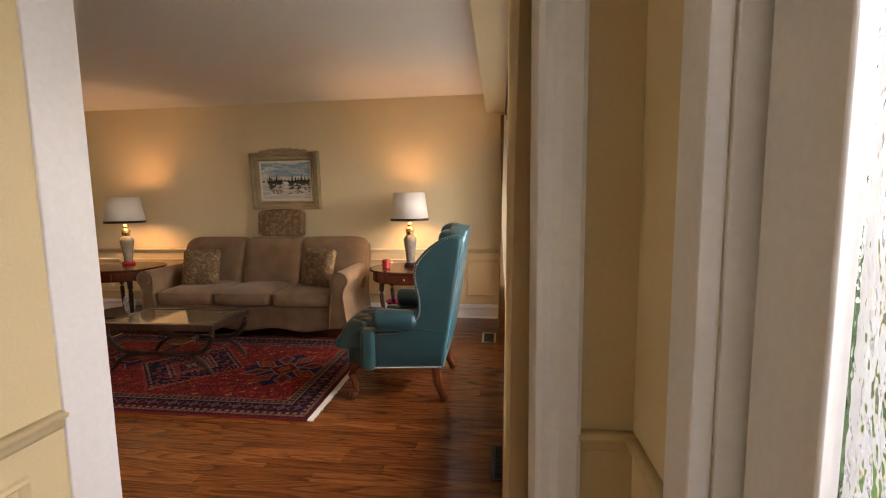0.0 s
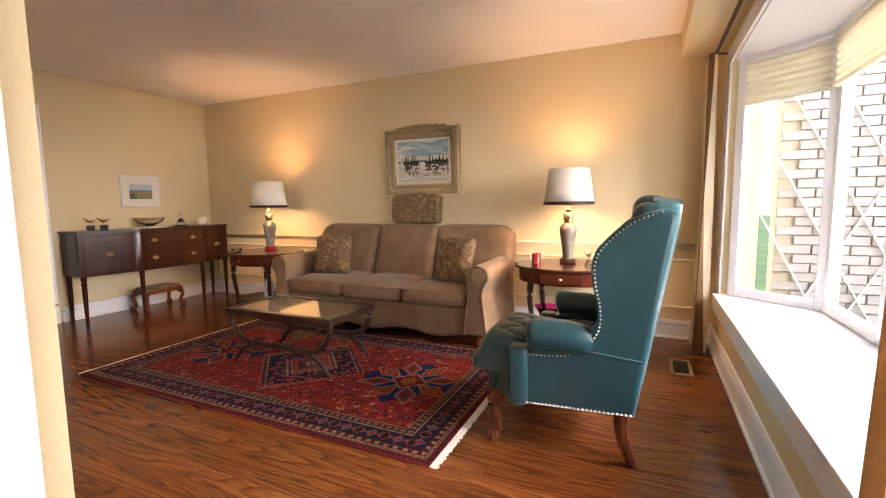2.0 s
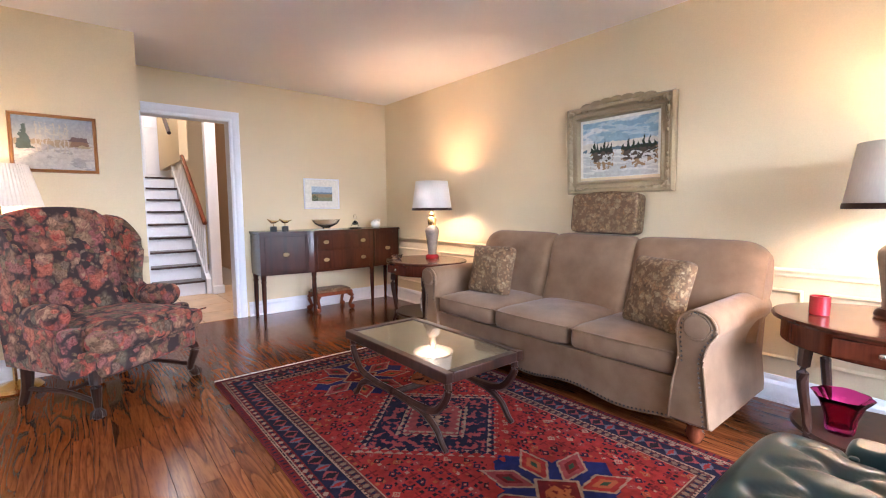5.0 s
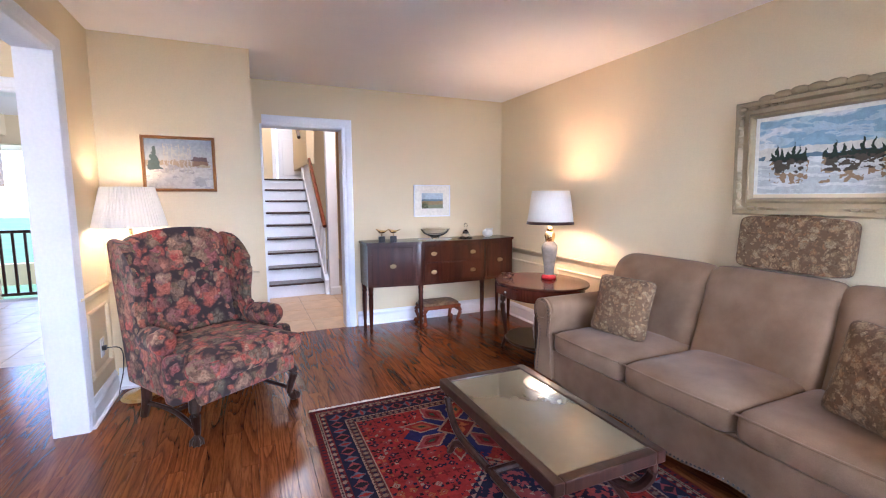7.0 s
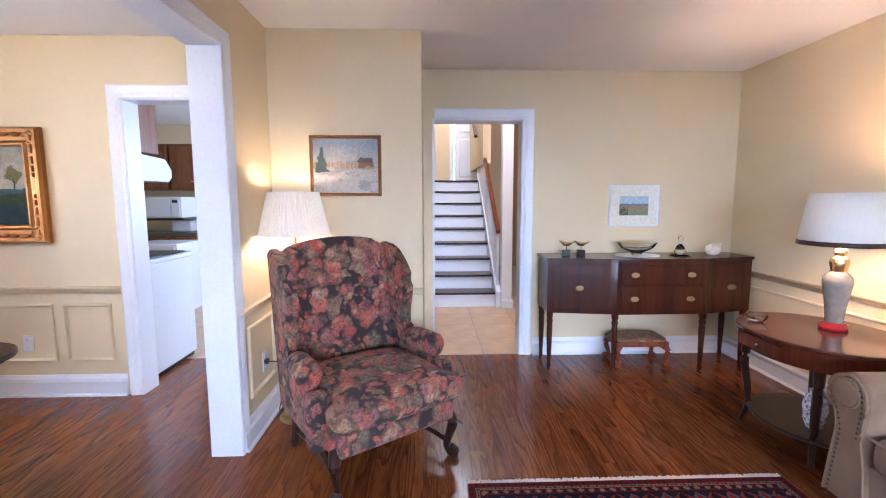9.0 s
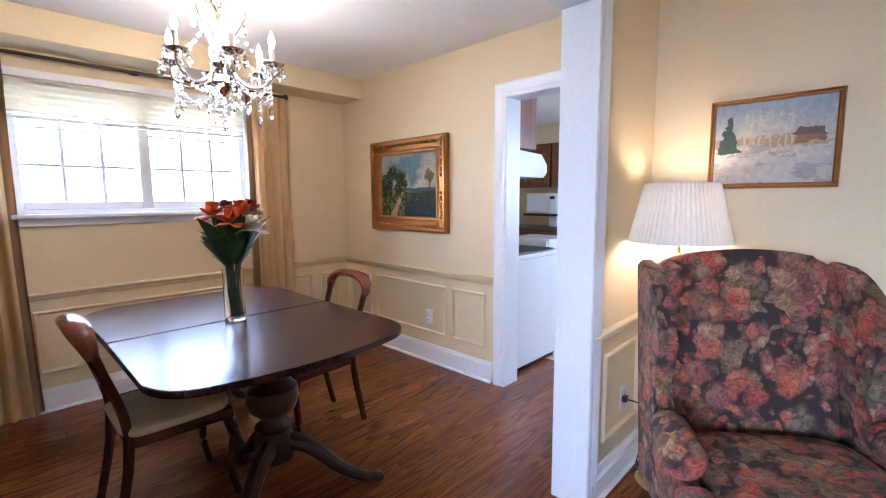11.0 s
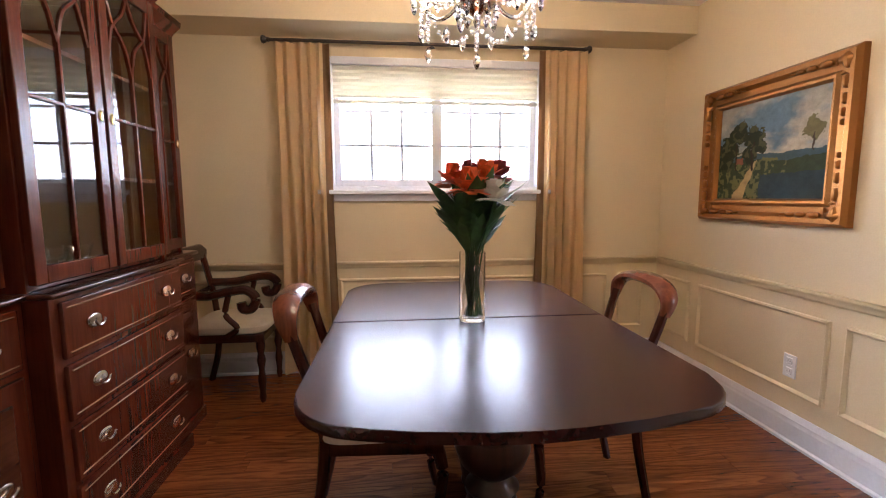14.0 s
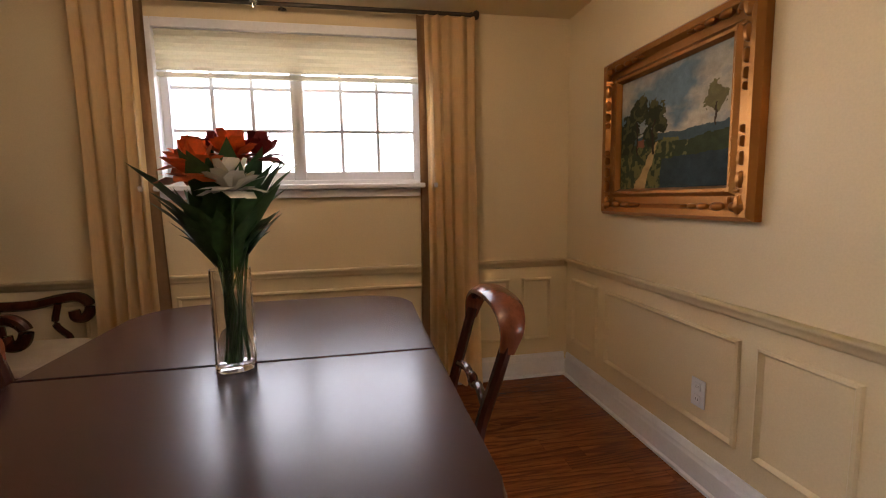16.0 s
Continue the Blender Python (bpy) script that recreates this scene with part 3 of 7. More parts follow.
# dining window: sliding sashes in a white frame
dw = sash("window_1", 0.73, 0.80, "white sliding window sash with slim grille bars", (2, 2))
dw.matrix_world = pose(-2.545, -1.13, 1.29)
tagged(dw, kind="structure")
dw2 = copy_thing(dw, pose(-1.845, -1.13, 1.29))
b = bmesh.new()
for a in ((-2.57, -2.535, 1.255, 2.14), (-1.125, -1.09, 1.255, 2.14), (-2.535, -1.125, 1.255, 1.29), (-2.535, -1.125, 2.09, 2.14)):
    box(a[0], a[1], -1.235, -1.028, a[2], a[3], 0.003, 1, bm=b)
tagged(part("window_frame_dining", b, M_WHITE), "white painted window lining", "window frame", kind="structure")
b = box(-2.64, -1.02, -1.03, -0.965, 1.237, 1.265, 0.006)
box(-2.60, -1.06, -1.03, -1.008, 1.19, 1.236, 0.004, bm=b)
tagged(part("window_sill_dining", b, M_WHITE), "white painted window sill with an apron", "window sill", kind="structure")

# bay window: canted flanks and a centre, with a deep white seat
BAYX, Y0, Y1 = 2.04, 2.15, 5.13
seat_poly = [(1.50, Y0), (1.56, Y0), (BAYX + 0.1, Y0 + 0.38), (BAYX + 0.1, Y1 - 0.38), (1.56, Y1), (1.50, Y1)]
tagged(part("window_seat", prism(seat_poly, 2, 0.435, 0.465, 0.006), M_WHITE), "deep white painted bay window seat board", "window seat", kind="structure")
b = box(1.505, 1.549, Y0 - 0.04, Y1 + 0.04, 0.345, 0.433, 0.008)
tagged(part("window_seat_apron", b, M_WHITE), "white moulded apron under the window seat", "trim", kind="structure")
tagged(part("bay_head", prism([(1.56, Y0), (BAYX + 0.1, Y0 + 0.38), (BAYX + 0.1, Y1 - 0.38), (1.56, Y1)], 2, 2.05, 2.12), M_WHITE, smooth=0), "white painted bay ceiling", "ceiling", kind="structure")
tagged(part("bay_base", prism([(1.752, Y0 + 0.1), (BAYX + 0.1, Y0 + 0.38), (BAYX + 0.1, Y1 - 0.38), (1.752, Y1 - 0.1)], 2, -0.55, 0.434), M_BRICK, smooth=0), "pale brick base of the bay", "bay wall", kind="structure")
casing("bay_casing", 0, 1.55, -1, Y0 + 0.012, Y1 - 0.012, 2.048, 0.085, z0=0.467, label="white painted bay window casing")
flank = math.hypot(0.44, 0.35)
ang = math.degrees(math.atan2(-0.35, 0.44))
for k, (x, y, wd, tn, brs) in enumerate(((1.60, Y1 - 0.03, flank, ang, (0, 0)), (BAYX, Y1 - 0.39, 0.74, -90, (0, 0)), (BAYX, Y1 - 1.13, 0.74, -90, (0, 0)), (BAYX, Y1 - 1.87, 0.74, -90, (0, 0)), (1.60 + 0.44, Y0 + 0.37, flank, 180 - ang, (0, 0)))):
    s = sash("window_%d" % (k + 2), wd, 1.59, "white framed bay window casement with clear glass", brs, 0.055)
    s.matrix_world = pose(x, y, 0.467, 0, 0, tn)
    tagged(s, kind="structure")


def pleated_blind(width, height, label, step=0.02):
    t = thing("pleated_blind", 0, 0, 0, 0, label, "blind")
    n = int(height / step)
    b = bmesh.new()
    rows = [[b.verts.new((x, 0.012 * (k % 2), -k * step)) for x in (0, width)] for k in range(n + 1)]
    rows += [[b.verts.new((x, 0.014 + 0.012 * (k % 2), -k * step)) for x in (0, width)] for k in range(n, -1, -1)]
    for p, q in zip(rows, rows[1:]):
        b.faces.new((p[0], p[1], q[1], q[0]))
    part("pleats", b, M_BLIND, t, smooth=0)
    part("bottom_rail", box(0, width, -0.004, 0.028, -height - 0.02, -height + 0.003, 0.004), M_BLIND, t)
    part("head_rail", box(0, width, -0.006, 0.03, -0.002, 0.025, 0.004), M_WHITE, t)
    return t


pb = pleated_blind(1.40, 0.235, "cream pleated window blind, partly lowered over the dining window")
pb.matrix_world = pose(-2.53, -1.075, 2.10)
for x, y, wd, tn in ((1.62, Y1 - 0.09, flank - 0.06, ang), (BAYX - 0.06, Y1 - 0.42, 0.72, -90), (BAYX - 0.06, Y1 - 1.15, 0.72, -90), (BAYX - 0.06, Y1 - 1.89, 0.72, -90)):
    q = pleated_blind(wd, 0.27, "cream pleated blind, partly lowered in the bay window")
    q.matrix_world = pose(x, y, 2.03, 0, 0, tn)

# brick wing outside with a wire trellis
wing = tagged(new("brick_wing"), "sunlit pale brick wall of the house outside the bay", "house")
part("wall", box(1.95, 4.6, 5.62, 5.8, -0.55, 3.2), M_GROUT, wing, smooth=0)
brick = finish(box(-0.107, 0.107, -0.01, 0.012, -0.031, 0.031, 0.003, 1), "brick", M_BRICK)
for r in range(44):
    for k in range(5):
        x = 2.06 + k * 0.225 + (0.112 if r % 2 else 0)
        o = new("brick", brick)
        o.location, o.parent = (x, 5.61, 0.05 + r * 0.07), wing
tr = tagged(new("trellis"), "thin weathered wire trellis with bare vines on the brick wall", "trellis")
for k in range(9):
    for s in (-1, 1):
        x0 = 2.0 + k * 0.3
        part("wire", tube([(x0, 5.585, 0.1), (x0 + s * 1.1, 5.585 - 0.004 * s, 2.3)], 0.006, 5), M_WHITE, tr)

# front door with leaded glass
fd = tagged(thing("door_front", 1.74, 0.36, 0, 0, "white front door with a leaded textured glass light", "door"), kind="structure")
b = bmesh.new()
for a in ((0, 0.14, 0.0, 2.03), (0.82, 0.96, 0.0, 2.03), (0.14, 0.82, 0.0, 0.45), (0.14, 0.82, 1.88, 2.03)):
    box(0.0, 0.045, a[0], a[1], a[2], a[3], 0.004, 1, bm=b)
part("door_leaf", b, M_WHITE, fd)
m, n, l, bs = nodes("rippled_glass")
bs.inputs["Transmission Weight"].default_value, bs.inputs["Roughness"].default_value, bs.inputs["IOR"].default_value = 1.0, 0.04, 1.3
bump(n, l, bs, noise(n, l, 55, 2, (1, 1, 0.5)), 0.9, 0.006)
for a in ((0.70, 0.815, 0.46, 1.87), (0.145, 0.26, 0.46, 1.87), (0.265, 0.695, 0.46, 0.58), (0.265, 0.695, 1.75, 1.87), (0.265, 0.695, 0.585, 1.745)):
    p = part("pane", box(0.018, 0.026, *a), m if a[1] - a[0] < 0.2 or a[3] - a[2] < 0.2 else M_PANE, fd, smooth=0)
    p.visible_shadow = False
for a in ((0.695, 0.702, 0.45, 1.88), (0.258, 0.265, 0.45, 1.88), (0.14, 0.82, 0.58, 0.587), (0.14, 0.82, 1.744, 1.751)):
    part("lead_came", box(0.012, 0.032, *a, 0.002, 1), M_IRON, fd)
for y0, y1, z0, z1 in ((1.325, 1.42, 0, 2.14), (0.26, 0.355, 0, 2.14), (0.355, 1.325, 2.045, 2.14)):
    tagged(part("door_casing_front", box(1.668, 1.70, y0, y1, z0, z1, 0.006), M_WHITE), "white painted front door casing", "door casing", kind="structure")
tagged(part("door_frame_front", box(1.702, 1.93, 1.322, 1.345, 0, 2.05, 0.003), M_WHITE), "white painted front door jamb", "door frame", kind="structure")
tagged(part("front_step", box(1.9, 3.4, -0.4, 2.0, -0.5, -0.06, 0.01), M_GROUT), "grey concrete front step", "step", kind="structure")


# ---- curtains ----
def curtain(x0, x1, z0, z1, label, folds=7, depth=0.05, band=1, cloth_mat=None):
    """A pleated drape along local x, hung at z1; a darker band edges one side."""
    t = thing("curtain", 0, 0, 0, 0, label, "curtain")
    n = folds * 10
    edge = 0.13
    for name, u0, u1, mat in (("drape", 0.0, 1 - edge, cloth_mat or M_CURTAIN), ("edge_band", 1 - edge, 1.0, M_LINING)):
        b = bmesh.new()
        cols = []
        for k in range(n + 1):
            u = u0 + (u1 - u0) * k / n
            col = []
            for j in range(13):
                v = j / 12
                spread = 1.0 + 0.12 * v * v - 0.05 * math.sin(v * 3)
                w = math.sin(u * folds * 2 * math.pi + 0.7 * math.sin(v * 2.2 + u * 9))
                d = depth * (0.55 + 0.45 * v) * (w + 0.25 * math.sin(u * 41 + v * 2))
                x = (x0 + x1) / 2 + (u - 0.5) * (x1 - x0) * spread * band
                col.append(b.verts.new((x, d, z1 + (z0 - z1) * v)))
            cols.append(col)
        for p, q in zip(cols, cols[1:]):
            for j in range(12):
                b.faces.new((p[j], q[j], q[j + 1], p[j + 1]))
        bmesh.ops.solidify(b, geom=b.faces[:], thickness=0.004)
        part(name, b, mat, t, "brown edge band" if name == "edge_band" else "", smooth=60)
    return t


def rod(length, label):
    t = thing("curtain_rod", 0, 0, 0, 0, label, "curtain rod")
    part("pole", tube([(0, 0, 0), (length, 0, 0)], 0.011, 12), M_IRON, t)
    for x, s in ((0, -1), (length, 1)):
        fin = lathe([(0.011, 0), (0.017, 0.006), (0.012, 0.014), (0.022, 0.026), (0.026, 0.036), (0.02, 0.048), (0.004, 0.054)], 14)
        part("finial", moved(fin, pose(x, 0, 0, 0, 90 * s, 0)), M_IRON, t)
    for x in (0.12, length / 2, length - 0.12):
        br = tube([(x, 0, 0), (x, -0.03, 0.004), (x, -0.072, 0.0)], 0.007, 8)
        lathe([(0.022, 0), (0.022, 0.006)], 12, (x, -0.072, -0.003), bm=br)
        part("bracket", br, M_IRON, t)
    return t


rod(2.06, "dark bronze curtain rod with finials over the dining window").matrix_world = pose(-2.82, -0.955, 2.205)
for x0, x1, bd in ((-1.13, -0.79, -1), (-2.85, -2.51, 1)):
    curtain(x0, x1, 0.02, 2.19, "cream pleated floor-length curtain with a brown edge", 5, 0.032, bd).matrix_world = pose(0, -0.955, 0)
rod(3.35, "dark bronze curtain rod with finials over the bay window").matrix_world = pose(1.46, 1.97, 2.13, 0, 0, 90)
curtain(-0.13, 0.13, 0.02, 2.12, "cream pleated floor-length curtain beside the bay window", 4, 0.045, 1, M_CURTAIN_PALE).matrix_world = pose(1.44, 5.23, 0, 0, 0, -90)
curtain(-0.30, 0.30, 0.02, 2.12, "cream pleated floor-length curtain with a brown edge beside the bay", 7, 0.04, 1, M_CURTAIN_SHADED).matrix_world = pose(1.455, 2.20, 0, 0, 0, 90)

# ---- adjoining spaces: side hall with stairs, kitchen ----
tagged(part("floor_side_hall", box(-9.6, -4.172, 1.0, 5.6, -0.05, -0.006), M_GROUT, smooth=0), "beige tiled side hall floor", "floor", kind="structure")
sh = bpy.data.objects["floor_side_hall"]
tile = finish(box(-0.225, 0.225, -0.225, 0.225, -0.006, 0.0, 0.002, 1), "tile", M_TILE)
for i in range(5):
    for j in range(4):
        o = new("tile", tile)
        o.location, o.parent = (-4.42 - 0.457 * i, 2.70 + 0.457 * j, -0.001), sh
tagged(part("floor_kitchen", box(-7.4, -3.472, -2.0, 2.7, -0.05, -0.006), M_GROUT, smooth=0), "beige tiled kitchen floor", "floor", kind="structure")
kf = bpy.data.objects["floor_kitchen"]
for i in range(8):
    for j in range(6):
        o = new("tile", tile)
        o.location, o.parent = (-3.72 - 0.457 * i, -0.70 + 0.457 * j, -0.001), kf
wall("wall_stair_left", 1, 2.70, 2.85, -9.6, -4.325, -0.05, 4.4, label="plain cream stairwell wall")
wall("wall_stair_top", 0, -9.75, -9.6, 1.0, 5.6, -0.05, 4.4, [(3.42, 4.1, 1.67, 3.7)], label="cream wall at the head of the stairs")
wall("wall_side_hall_north", 1, 4.65, 4.8, -9.6, -4.325, -0.05, 4.4, mat=M_ORANGEWALL, label="tan painted side hall wall")
tagged(part("ceiling_side_hall", box(-9.75, -4.32, 1.0, 5.6, 4.4, 4.5), M_CEIL, smooth=0), "white stairwell ceiling", "ceiling", kind="structure")
wall("wall_upper_lobby", 0, -4.32, -4.17, 1.0, 5.6, H + 0.12, 4.4, label="plain cream stairwell wall")
st = tagged(new("staircase"), "white risers and dark wooden treads of a straight staircase", "staircase")
RISE, RUN, SX = 0.186, 0.255, -5.92
for k in range(9):
    x = SX - k * RUN
    part("riser", box(x - 0.02, x, 2.86, 3.74, k * RISE, (k + 1) * RISE - 0.028), M_WHITE, st, smooth=0)
    part("tread", box(x - RUN - 0.02, x + 0.028, 2.86, 3.74, (k + 1) * RISE - 0.028, (k + 1) * RISE, 0.008), M_DARK, st)
tagged(part("floor_landing", box(-9.6, SX - 9 * RUN + 0.02, 1.0, 3.86, 9 * RISE - 0.2, 9 * RISE - 0.004), M_DARK, smooth=0), "dark wooden upper landing", "floor", kind="structure")
stringer = [(SX + 0.06, 0), (SX + 0.06, 0.20), (SX - 9 * RUN, 0.22 + 9 * RISE), (SX - 9 * RUN, 0)]
tagged(part("stair_side_wall", prism(stringer, 1, 3.745, 3.80), M_WHITE, smooth=0), "white painted stair side panel", "wall", kind="structure")
bl = tagged(new("stair_balustrade"), "white balusters under a dark brown wooden handrail", "balustrade")
for k in range(16):
    x = SX - 0.05 - k * 0.13
    z = 0.22 + (SX - x) * RISE / RUN
    part("baluster", box(x - 0.014, x + 0.014, 3.758, 3.786, z - 0.03, z + 0.72, 0.003, 1), M_WHITE, bl)
part("handrail", tube([(SX - 0.0, 3.772, 0.95), (SX - 8.2 * RUN, 3.772, 0.95 + 8.2 * RISE)], 0.03, 10), M_CHERRY, bl)
part("newel_post", box(SX - 0.02, SX + 0.11, 3.80, 3.93, 0.0, 2.6, 0.006), M_WHITE, bl)
part("newel_base", box(SX - 0.04, SX + 0.13, 3.802, 3.95, 0.0, 0.11, 0.008), M_WHITE, bl)
hr = tagged(new("wall_handrail"), "dark wooden handrail on the stairwell wall", "handrail")
part("rail", tube([(-7.6, 3.66, 2.35), (-8.6, 3.66, 3.05)], 0.03, 10), M_DARK, hr)
part("bracket", tube([(-8.1, 3.66, 2.7), (-8.1, 3.74, 2.66)], 0.01, 8), M_IRON, hr)
tagged(part("wall_landing_side", box(-9.5, -7.3, 3.74, 3.86, 1.9, 4.4), M_WALL, smooth=0), "pale yellow wall beside the upper stairs", "wall", kind="structure")
ud = tagged(thing("door_upper", -9.58, 3.42, 1.67, 0, "white panelled door standing at the head of the stairs", "door"), kind="structure")
part("door_leaf", box(-0.12, -0.08, 0.02, 0.66, 0.02, 1.98, 0.004), M_WHITE, ud)
part("door_panel", box(-0.082, -0.07, 0.12, 0.56, 1.05, 1.85, 0.006), M_WHITE, ud)
part("door_panel", box(-0.082, -0.07, 0.12, 0.56, 0.15, 0.9, 0.006), M_WHITE, ud)
part("door_casing", box(-0.02, 0.0, -0.09, 0.0, 0, 2.1, 0.004), M_WHITE, ud)
part("door_knob", lathe([(0.01, 0), (0.025, 0.02), (0.02, 0.045), (0.004, 0.05)], 12, (-0.07, 0.6, 0.95)), M_BRASS, ud)
cv = tagged(new("ceiling_vent"), "dark slotted wall vent grille high in the stairwell", "vent")
part("grille", box(-9.598, -9.58, 2.98, 3.28, 3.25, 3.33, 0.003), M_IRON, cv)

wall("wall_kitchen_far", 0, -7.45, -7.3, -2.0, 2.7, -0.05, H, [(-0.28, 0.42, -0.05, 2.05)], label=YEL)
wall("wall_kitchen_south", 1, -2.15, -2.0, -7.45, -3.47, -0.05, H, label=YEL)
wall("wall_kitchen_north", 1, 2.70, 2.85, -7.45, -4.32, -0.05, H, label=YEL)
wall("wall_kitchen_east", 0, -3.62, -3.47, -2.0, -1.23, -0.05, H, label=YEL)
wall("wall_kitchen_jog", 0, -3.62, -3.47, 1.9, 2.71, -0.05, H, label=YEL)
tagged(part("ceiling_kitchen", box(-7.45, -3.62, -2.15, 2.85, H + 0.002, H + 0.1), M_CEIL, smooth=0), "white kitchen ceiling", "ceiling", kind="structure")
wall("wall_kitchen_beyond", 0, -9.0, -8.9, -2.0, 2.7, -0.05, H, [(-0.9, 0.9, 0.3, 2.1)], label=YEL)
tagged(part("baseboard_kitchen", box(-7.3, -7.28, -0.36, -0.28, 0, 0.12, 0.004), M_WHITE), "white kitchen baseboard", "baseboard", kind="structure")


def cupboard(name, x0, x1, y0, y1, z0, z1, doors, label, arch=False, drawer=False):
    """A kitchen unit whose doors face +x."""
    t = tagged(new(name), label, "kitchen cabinet")
    part("body", box(x0, x1, y0, y1, z0, z1, 0.003, 1), M_OAKCAB, t)
    w = (y1 - y0) / doors
    for k in range(doors):
        a = y0 + k * w
        zt = z1 - 0.03
        if drawer:
            part("drawer", box(x1, x1 + 0.02, a + 0.015, a + w - 0.015, zt - 0.13, zt, 0.005), M_APPL if drawer == 2 else M_OAKCAB, t)
            zt -= 0.16
        d = part("door", box(x1, x1 + 0.02, a + 0.015, a + w - 0.015, z0 + 0.03, zt, 0.005), M_OAKCAB, t)
        h = zt - z0 - 0.03
        pl = [(a + 0.07, z0 + 0.09), (a + w - 0.07, z0 + 0.09), (a + w - 0.07, zt - 0.10)]
        pl += [(a + w / 2 + (w / 2 - 0.07) * math.cos(q), zt - 0.10 + 0.05 * math.sin(q)) for q in [math.pi * j / 8 for j in range(1, 8)]] if arch else []
        pl += [(a + 0.07, zt - 0.10)]
        part("panel", prism(pl, 0, x1 + 0.018, x1 + 0.03, 0.005), M_OAKCAB, d)
        part("knob", moved(lathe([(0.006, 0), (0.012, 0.012), (0.004, 0.02)], 10), pose(x1 + 0.02, a + (0.05 if k % 2 else w - 0.05), z0 + 0.12, 0, 90, 0)), M_SILVER, d)
    return t


for y0 in (-0.80, -1.55):
    cupboard("wall_cabinet", -7.3, -6.97, y0, y0 + 0.73, 1.50, 2.15, 2, "brown oak wall cabinet with arched panel doors", True)
cupboard("base_cabinet", -7.3, -6.74, -0.98, -0.37, 0.0, 0.86, 2, "brown oak base cabinet with drawers", False, 1)
cupboard("base_cabinet", -7.3, -6.74, -1.60, -0.99, 0.0, 0.86, 2, "brown oak base cabinet with drawers", False, 1)
tagged(part("worktop", box(-7.3, -6.70, -1.62, -0.34, 0.862, 0.90, 0.008), M_COUNTER), "dark grey laminate kitchen worktop", "worktop")
tagged(part("soffit_kitchen", box(-7.3, -6.95, -2.0, 0.0, 2.152, H, 0), M_WALL, smooth=0), "yellow soffit over the kitchen cabinets", "soffit", kind="structure")
dwr = tagged(new("dishwasher"), "white dishwasher with a pull handle", "dishwasher")
part("body", box(-6.2, -5.62, -0.62, -0.02, 0.0, 0.85, 0.01), M_APPL, dwr)
part("control_panel", box(-5.62, -5.60, -0.60, -0.04, 0.70, 0.83, 0.006), M_APPL, dwr)
part("handle", tube([(-5.6, -0.5, 0.74), (-5.57, -0.4, 0.725), (-5.57, -0.2, 0.725), (-5.6, -0.1, 0.74)], 0.01, 8), M_BLACK, dwr)
sv = tagged(new("stove"), "white kitchen stove with a black cooktop", "stove")
part("body", box(-4.33, -3.66, 0.06, 0.825, 0.03, 0.875, 0.008), M_APPL, sv)
part("cooktop", box(-4.36, -3.64, 0.05, 0.835, 0.877, 0.912, 0.008), M_APPL, sv)
part("hob", box(-4.31, -3.70, 0.10, 0.79, 0.913, 0.925, 0.004), M_BLACK, sv)
part("control_panel", box(-3.66, -3.635, 0.06, 0.825, 0.92, 1.08, 0.01), M_APPL, sv)
part("plinth", box(-4.3, -3.68, 0.08, 0.81, 0.0, 0.028), M_BLACK, sv)
rh = tagged(new("range_hood"), "white range hood with rounded front", "range hood")
part("canopy", prism([(-3.63, 1.50), (-4.08, 1.50), (-4.13, 1.54), (-4.13, 1.60), (-4.05, 1.68), (-3.63, 1.70)], 1, 0.06, 0.82, 0.006), M_APPL, rh)
cupboard_over = tagged(new("wall_cabinet"), "dark oak cabinet above the range hood", "kitchen cabinet")
part("body", box(-3.95, -3.63, 0.05, 0.83, 1.705, 2.2, 0.004), M_OAKCAB, cupboard_over)
mw = tagged(new("microwave"), "white microwave oven on a wall shelf", "microwave")
part("body", box(-6.8, -6.4, -0.86, -0.36, 1.12, 1.40, 0.012), M_APPL, mw)
part("door", box(-6.4, -6.385, -0.84, -0.5, 1.14, 1.38, 0.006), M_APPL, mw, "white microwave door")
part("keypad", box(-6.4, -6.385, -0.49, -0.38, 1.14, 1.38, 0.004), M_APPL, mw)
part("display", box(-6.386, -6.382, -0.47, -0.40, 1.32, 1.36), M_BLACK, mw)
shf = tagged(part("wall_shelf", box(-7.298, -6.36, -0.88, -0.32, 1.09, 1.118, 0.004), M_DARK), "dark shelf under the microwave", "shelf")
to = tagged(new("toaster"), "white toaster on the worktop", "toaster")
part("body", box(-7.05, -6.85, -0.78, -0.48, 0.902, 1.08, 0.03, 3), M_APPL, to)
part("slot", box(-7.0, -6.9, -0.72, -0.54, 1.078, 1.084), M_BLACK, to)
gt = tagged(new("stair_gate"), "dark wooden slatted gate in the kitchen doorway", "gate")
for k in range(6):
    part("slat", box(-7.42, -7.395, -0.24 + k * 0.13, -0.21 + k * 0.13, 0.06, 0.88, 0.003, 1), M_DARK, gt)
for z in (0.03, 0.88):
    part("rail", box(-7.425, -7.39, -0.27, 0.41, z, z + 0.04, 0.003, 1), M_DARK, gt)

